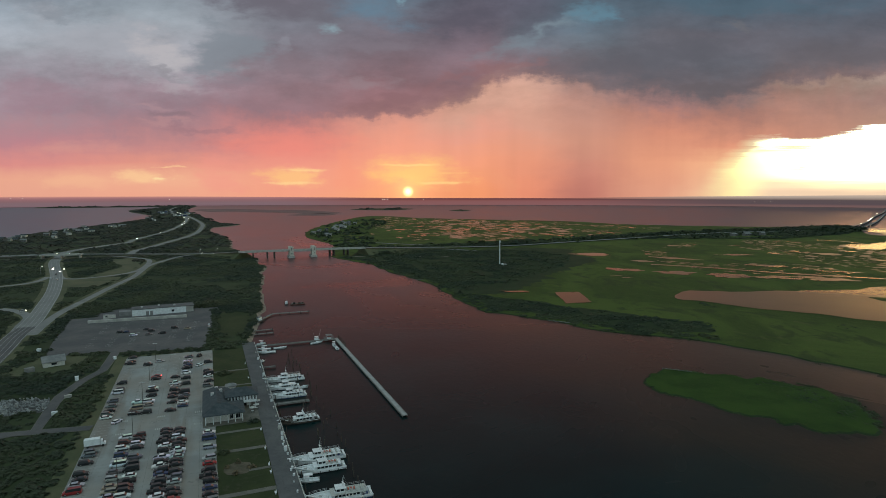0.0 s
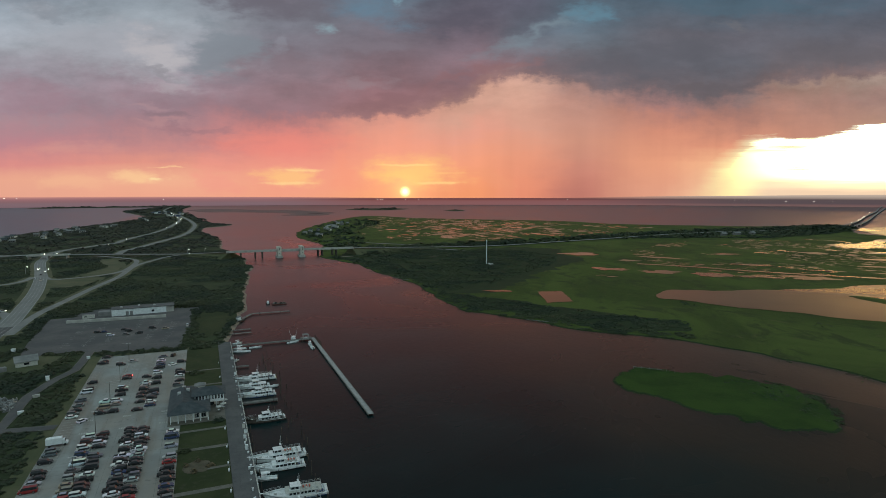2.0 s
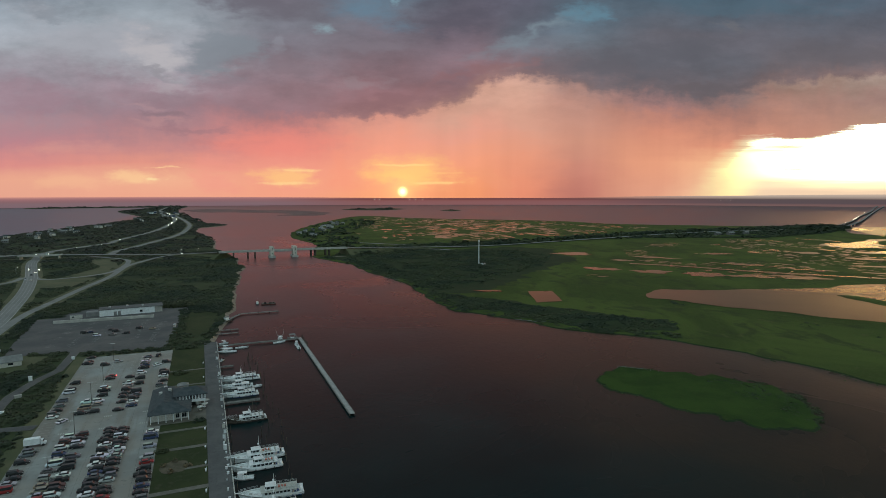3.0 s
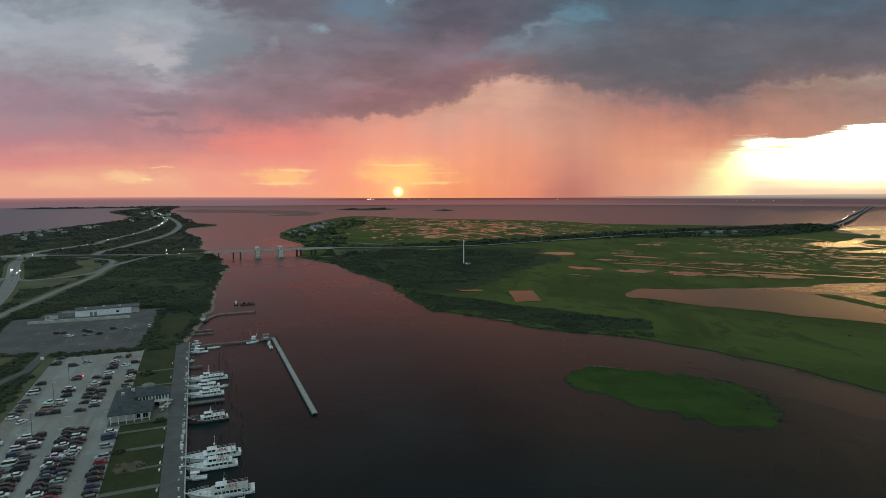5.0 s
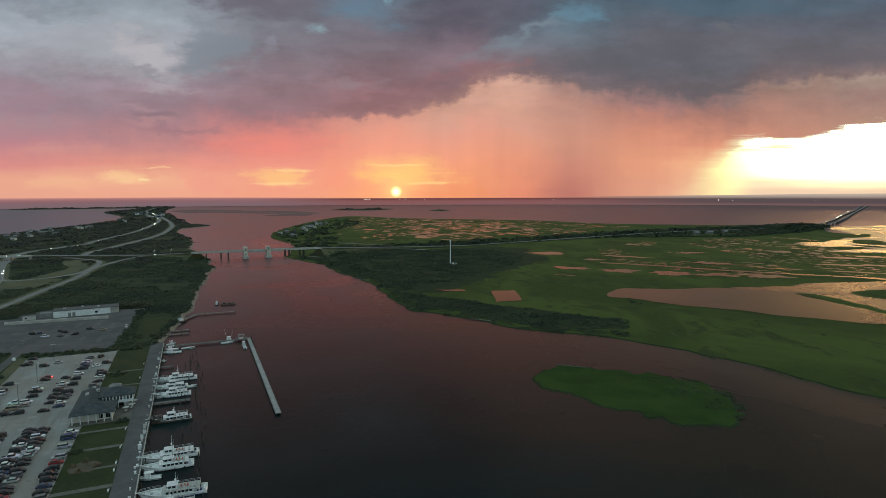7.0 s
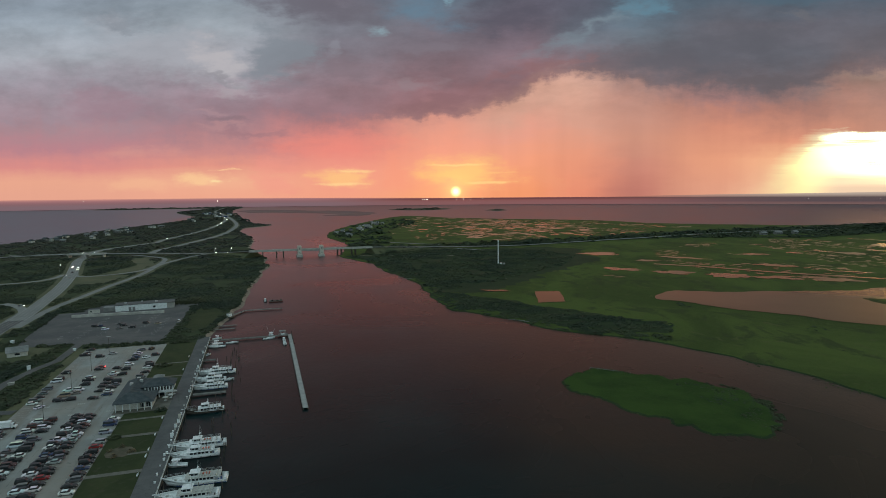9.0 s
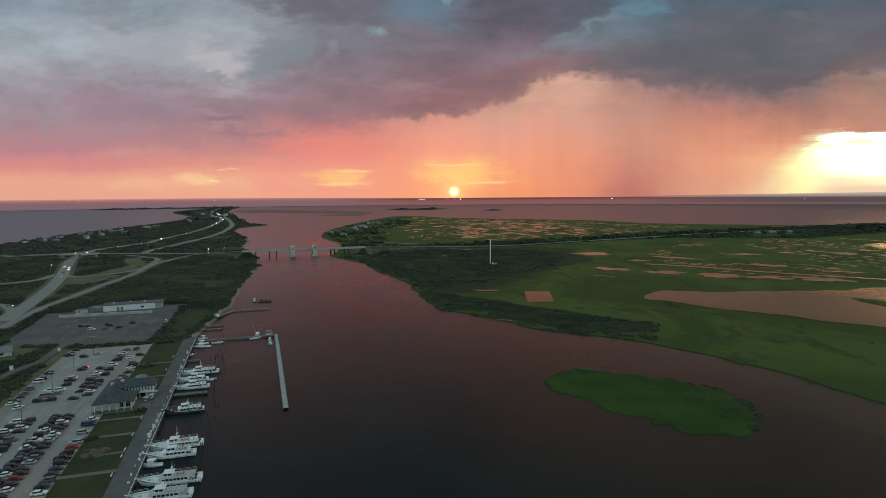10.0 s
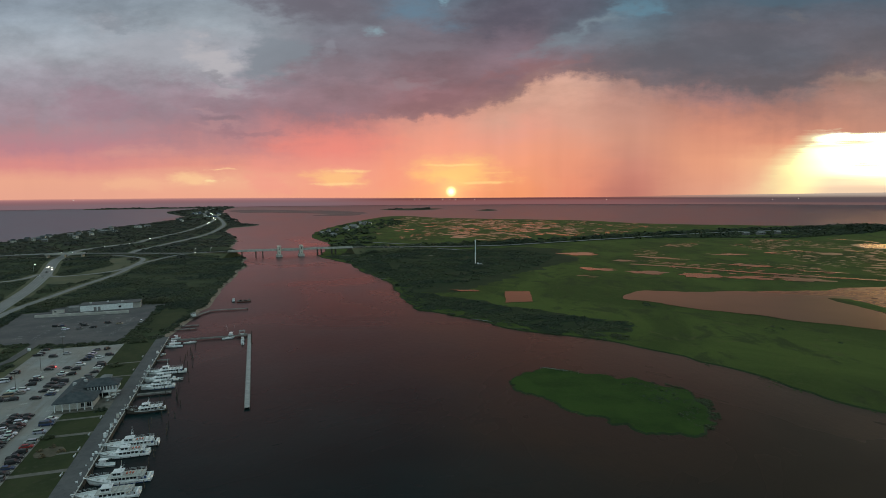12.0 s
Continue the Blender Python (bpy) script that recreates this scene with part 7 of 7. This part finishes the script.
for pts, label, leaves in (([L(72.2 + rng.uniform(-1.5, 1.5), -10.4 + rng.uniform(-1.5, 1.5)) for _ in range(9)], "round dark bush beside the terrace", LEAF_DARK),
                           ([L(31.2 + 4.2 * math.cos(a), -18.2 + 4.2 * math.sin(a)) for a in np.linspace(0, 5.2, 4)], "scattered dry brown planting on the lawn", leafy("dry_leaves", (0.06, 0.05, 0.035), (0.14, 0.11, 0.08))),
                           ([L(145.5 + rng.uniform(-4, 4), -19.2 + rng.uniform(-3, 3)) for _ in range(16)], "dark low shrubs on the lawn", LEAF_DARK),
                           ([L(199 + rng.uniform(-2, 2), -22 + rng.uniform(-14, 12)) for _ in range(40)], "dark hedge at the lawn end", LEAF_DARK),
                           ([L(46 + rng.uniform(-1, 1), -24.0 + rng.uniform(-1.5, 3)) for _ in range(10)], "small dark shrubs by the car park", LEAF_DARK),
                           ([L(200 + rng.uniform(-1.5, 1.5), -60 + rng.uniform(-9, 30)) for _ in range(40)], "dark hedge between the two car parks", LEAF_DARK)):
    clump_cloud("shrubs", pts, [rng.uniform(0.7, 1.5) for _ in pts], [rng.uniform(0.7, 1.6) for _ in pts], LOT_Z, leaves, label, "shrubs", 40, 0.32, len(pts))
sheet("planting_bed", frayed(curve_points([L(31.2 + 4.8 * math.cos(a), -18.2 + 4.8 * math.sin(a)) for a in np.linspace(0, 5.8, 14)], True, 1), 0.8, 3), LOT_Z - 0.03, mottled("bare_soil", (0.085, 0.075, 0.05), (0.13, 0.105, 0.075), (0.055, 0.07, 0.03), 0.4, 1.2), "round bed of bare soil in the lawn", "planting bed")

for x, y in ((-464, 677), (-424, 654), (-364, 884), (-345, 900)):
    ob = thing("street_lamp", (x, y, LAND_Z), 30, "tall road lamp burning white at dusk", "lamp", "road lamps")
    part("pole", rod(bmesh.new(), (0, 0, 0), (0, 0, 9.0), 0.14, 0.08, 7), STEEL, ob)
    part("arm", rod(bmesh.new(), (0, 0, 8.9), (1.8, 0, 9.3), 0.06, None, 6), STEEL, ob)
    bm = bmesh.new()
    bmesh.ops.create_uvsphere(bm, u_segments=8, v_segments=6, radius=0.42)
    bmesh.ops.translate(bm, verts=bm.verts, vec=(1.8, 0, 9.15))
    part("lit_head", bm, HEADLIGHT, ob, "glowing white lamp head")

# ---- the mast in the marsh ----
mast = thing("radio_mast", (81.1, 771.3, MARSH_Z), 0, "tall white radio mast standing in the marsh", "mast")
part("pole", rod(bmesh.new(), (0, 0, 0), (0, 0, 33), 0.8, 0.5, 12), WHITE, mast)
part("antenna_ring", rod(bmesh.new(), (0, 0, 30.2), (0, 0, 32.6), 0.95, None, 12), WHITE, mast)
part("lightning_rod", rod(bmesh.new(), (0, 0, 33), (0, 0, 35), 0.08, None, 6), STEEL, mast)
yard = thing("equipment_compound", (86.5, 770.5, MARSH_Z), 8, "pale fenced equipment compound beside the mast", "compound")
part("slab", block(-5, 5, -4, 4, 0, 0.25), STONE, yard)
part("cabinet", block(-3, -0.5, -1.5, 1.5, 0.25, 2.4, 0.05), WHITE, yard)
part("cabinet", block(1, 3.2, -1.2, 1.2, 0.25, 2.0, 0.05), STEEL, yard)

# ---- drawbridge over the channel ----
P0, P1 = Vector((-285, 845, 0)), Vector((-120, 910, 0))
ax = (P1 - P0).normalized()
span = (P1 - P0).length
bridge = thing("drawbridge", P0, math.degrees(math.atan2(ax.y, ax.x)), "pale concrete drawbridge with two pairs of towers", "bridge")
part("deck", block(-6, span + 4, -5.5, 5.5, 9.6, 11.0, 0.1), STONE, bridge)
part("roadway", block(-6, span + 4, -4.6, 4.6, 11.0, 11.06), ROADWAY, bridge, "grey road surface")
for side in (-1, 1):
    part("parapet", block(-6, span + 4, side * 5.3 - 0.15, side * 5.3 + 0.15, 11.0, 12.0), STONE, bridge)
for a in (68, 101):
    base = part("tower_base", block(a - 4.5, a + 4.5, -10.5, 10.5, -3, 3.2, 0.3), STONE, bridge)
    for side in (-1, 1):
        y = side * 8.0
        t = part("tower", block(a - 2.6, a + 2.6, y - 2.4, y + 2.4, 3.2, 15.6, 0.2), TOWER, bridge, "cream-painted square bridge tower")
        part("cornice", block(a - 3.0, a + 3.0, y - 2.8, y + 2.8, 15.6, 16.3, 0.1), TOWER, t)
        for z in (6.0, 11.6, 13.4):
            part("window", block(a - 0.6, a + 0.6, y + side * 2.4 - 0.06, y + side * 2.4 + 0.06, z, z + 1.2), PANE, t, "dark slot window")
for a in (14, 34, 44, 126, 132, 148, 154):
    for y in (-4, 4):
        part("pier", block(a - 0.8, a + 0.8, y - 1.0, y + 1.0, -3, 9.6), PILE, bridge, "dark concrete pier")
for a in (84.5,):
    part("leaf_girder", block(a - 12, a + 12, -4.8, 4.8, 8.8, 9.6), STEEL, bridge, "steel lifting span")
for q0, q1, z0, z1, w in (((-415, 893), (-285, 846), RZ, 9.4, 13), ((-120, 910), (17, 1000), 9.4, 1.0, 14)):
    d = Vector((q1[0] - q0[0], q1[1] - q0[1], 0))
    n = Vector((-d.y, d.x, 0)).normalized()
    v = []
    for t, z in ((0, z0), (1, z1)):
        c = Vector((q0[0], q0[1], 0)) + d * t
        v += [c + n * w / 2 + Vector((0, 0, z)), c - n * w / 2 + Vector((0, 0, z)), c - n * (w / 2 + 2 * z) + Vector((0, 0, -0.5)), c + n * (w / 2 + 2 * z) + Vector((0, 0, -0.5))]
    tagged(new("embankment", mesh_of("embankment", v, [(0, 1, 5, 4), (1, 2, 6, 5), (3, 0, 4, 7), (0, 3, 2, 1), (4, 5, 6, 7)], VERGE)), "grassed bank carrying the road to the bridge", "embankment", kind="structure")

for k, (q0, q1, z0, z1) in enumerate((((-400, 888), (-292, 850), 2.0, 8.6), ((-112, 915), (0, 990), 8.6, 1.6))):
    r = random.Random(60 + k)
    spots = []
    for _ in range(260):
        t, side = r.random(), r.choice((-1, 1))
        z = z0 + (z1 - z0) * t
        down = r.uniform(0.15, 1.0)
        dx, dy = q1[0] - q0[0], q1[1] - q0[1]
        n = math.hypot(dx, dy)
        off = side * (8.5 + 2 * z * down)
        spots.append((q0[0] + dx * t - dy / n * off, q0[1] + dy * t + dx / n * off, z * (1 - down)))
    for low, high in ((0.0, 1.5), (1.5, 3.5), (3.5, 9.0)):
        some = [q for q in spots if low <= q[2] < high]
        clump_cloud("scrub", [q[:2] for q in some], [r.uniform(1.4, 2.8) for _ in some], [r.uniform(1.0, 2.0) for _ in some], low + 0.4, LEAF_DARK, "dark bushes on the bank below the bridge road", "scrub", 24, 0.36, 90 + k)

# overpass of the parkway
over = thing("overpass", (-548, 845, LAND_Z), 17, "low concrete overpass above the parkway", "bridge")
part("deck", block(-26, 26, -6.5, 6.5, 4.4, 5.4, 0.05), STONE, over)
for x in (-24, 0, 24):
    part("pier", block(x - 0.6, x + 0.6, -5.5, 5.5, 0, 4.4), STONE, over, "concrete wall pier")
for side in (-1, 1):
    part("parapet", block(-26, 26, side * 6.3 - 0.15, side * 6.3 + 0.15, 5.4, 6.3), STONE, over)

# ---- the long causeway bridge across the bay ----
for label, line in (("long low causeway bridge with oncoming traffic", [(1064, 1540, 2.6), (1104, 1569, 4.5), (1252, 1717, 7), (1437, 1938, 7), (1667, 2227, 7), (2125, 2777, 7), (2625, 3411, 7), (3060, 3950, 7)]),
                    ("long low causeway bridge leading over the bay", [(1064, 1532, 2.5), (1110, 1540, 4.5), (1171, 1594, 6.5), (1280, 1715, 7), (1465, 1936, 7), (1696, 2224, 7), (2010, 2612, 7), (2553, 3278, 7), (3000, 3820, 7)])):
    cw = thing("causeway_bridge", (0, 0, 0), 0, label, "bridge", "causeway bridges")
    ribbon("deck", line, 6.0, ROADWAY, "", "", 30, 0.9, parent=cw)
    for i, q in enumerate(curve_points(line, False, 60)):
        if q[2] > 4:
            part("pier", block(q[0] - 1.2, q[0] + 1.2, q[1] - 2.8, q[1] + 2.8, -2, q[2] - 1.25), ASPHALT, cw)

# ---- houses along the shores ----
def cottage(x, y, z, turn, a, b, h, roof_mat, wall_mat, label):
    ob = thing("house", (x, y, z), turn, label, "house", "houses on the shore")
    part("wall", block(-a / 2, a / 2, -b / 2, b / 2, 0, h), wall_mat, ob)
    bm = bmesh.new()
    t = h + b * 0.35
    v = [bm.verts.new((x2, y2, z2)) for x2 in (-a / 2 - 0.5, a / 2 + 0.5) for y2, z2 in ((-b / 2 - 0.5, h - 0.15), (0, t), (b / 2 + 0.5, h - 0.15))]
    bm.faces.new(v[:3]), bm.faces.new(v[3:][::-1])
    for i in range(3):
        bm.faces.new((v[i], v[(i + 1) % 3], v[3 + (i + 1) % 3], v[3 + i]))
    bmesh.ops.recalc_face_normals(bm, faces=bm.faces)
    part("roof", bm, roof_mat, ob)
    for i in range(3):
        xa = -a / 2 + a * (i + 0.25) / 3
        part("window", block(xa, xa + a / 6, -b / 2 - 0.06, -b / 2 + 0.02, h * 0.35, h * 0.75), PANE, ob)
    return ob


for k in range(30):
    t = rng.random()
    i = rng.choice((25, 26, 27, 28, 29))
    a, b = SHORE_W[i - 1], SHORE_W[i]
    x, y = a[0] + (b[0] - a[0]) * t + rng.uniform(18, 110), a[1] + (b[1] - a[1]) * t
    pale = rng.random() < 0.6
    cottage(x, y, LAND_Z, rng.uniform(-40, 40), rng.uniform(8, 13), rng.uniform(6, 8), rng.uniform(3.5, 6), rng.choice((GREYROOF, SLATE, GREYROOF)), CREAM if pale else TIMBER, "cream beach house among dark scrub" if pale else "weathered grey beach house among scrub")
for k in range(30):
    x, y = -1180 + rng.uniform(-160, 140), 2450 + rng.uniform(-250, 420)
    if inside(west_loop, x, y):
        cottage(x, y, LAND_Z, rng.uniform(-40, 40), rng.uniform(9, 15), rng.uniform(8, 10), rng.uniform(5, 8), rng.choice((GREYROOF, SLATE)), rng.choice((WHITE, CREAM, NAVY, TIMBER)), "beach house on the far shore")
for k in range(22):
    t = k / 21
    x, y = -292 - 22 * t + rng.choice((rng.uniform(-8, 12), rng.uniform(0, 50))), 1265 + 640 * t + rng.uniform(-25, 25)
    if inside(east_loop, x, y):
        cottage(x, y, MARSH_Z, rng.uniform(-60, 60), rng.uniform(7, 12), rng.uniform(5, 8), rng.uniform(3, 6), rng.choice((GREYROOF, SLATE, GREYROOF)), rng.choice((CREAM, TIMBER, CREAM)), "pale waterside house on the marsh point")

for x, y, a in ((662, 1303, 26), (700, 1319, 34), (744, 1335, 22)):
    cottage(x, y, MARSH_Z, 28, a * 0.6, 8, 4.5, GREYROOF, TIMBER, "low grey building among the causeway trees")

# ---- driftwood, old timbers and far lamps ----
for x, y, turn, label in ((-29, 651, 20, "pale driftwood line on the shore"), (-22, 640, -30, "pale driftwood line on the shore"), (88, 429, -25, "pale driftwood on the channel bank"), (97, 424, -20, "pale driftwood on the channel bank")):
    ob = thing("driftwood", (x, y, 0.25), turn, label, "driftwood", "driftwood")
    for k in range(5):
        x0 = -6 + 2.6 * k
        part("log", rod(bmesh.new(), (x0, rng.uniform(-0.6, 0.6), 0.25), (x0 + rng.uniform(2.5, 4.0), rng.uniform(-0.8, 0.8), 0.45), 0.28, 0.16, 6), TIMBER, ob)
wreck = thing("old_bulkhead", (127, 308.5, 0.0), -18, "rotting timber bulkhead at the islet tip", "bulkhead")
for k in range(16):
    part("post", rod(bmesh.new(), (-5 + 1.4 * k, rng.uniform(-0.4, 0.4) - 0.012 * k * k, -1), (-5 + 1.4 * k, rng.uniform(-0.4, 0.4) - 0.012 * k * k, rng.uniform(0.8, 1.7)), 0.16, 0.12, 6), PILE if k % 3 else TIMBER, wreck)
part("beam", rod(bmesh.new(), (-5, 0.3, 0.9), (10, -0.6, 0.7), 0.15, None, 6), TIMBER, wreck, "fallen grey beam")
for a, z, r in ((-5.62, 47, 5.5), (-5.38, 47, 5.5), (-5.12, 47, 6.0), (-2.9, 46, 4), (-2.2, 46, 3.5), (-1.6, 46, 4), (-0.9, 46, 3), (0.3, 46, 3), (-36.2, 63, 4), (-35.4, 62, 4), (12.8, 42, 3.5), (26.5, 38, 3.5), (28.4, 38, 4), (31.2, 37, 4), (31.8, 37, 3), (33.2, 37, 4), (34.5, 38, 3), (-24.8, 50, 4), (29.6, 38, 3), (27.3, 38, 2.5), (35.4, 38, 2.5)):
    bm = bmesh.new()
    bmesh.ops.create_uvsphere(bm, u_segments=8, v_segments=6, radius=r * (0.33 if a < 20 else 0.24))
    ob = part("shore_lamp", bm, HEADLIGHT)
    ob.location = (4880 * math.sin(radians(a)), 4880 * math.cos(radians(a)), z)
    tagged(ob, "bright lamp on the far shore", "lamp", "far shore lamps")
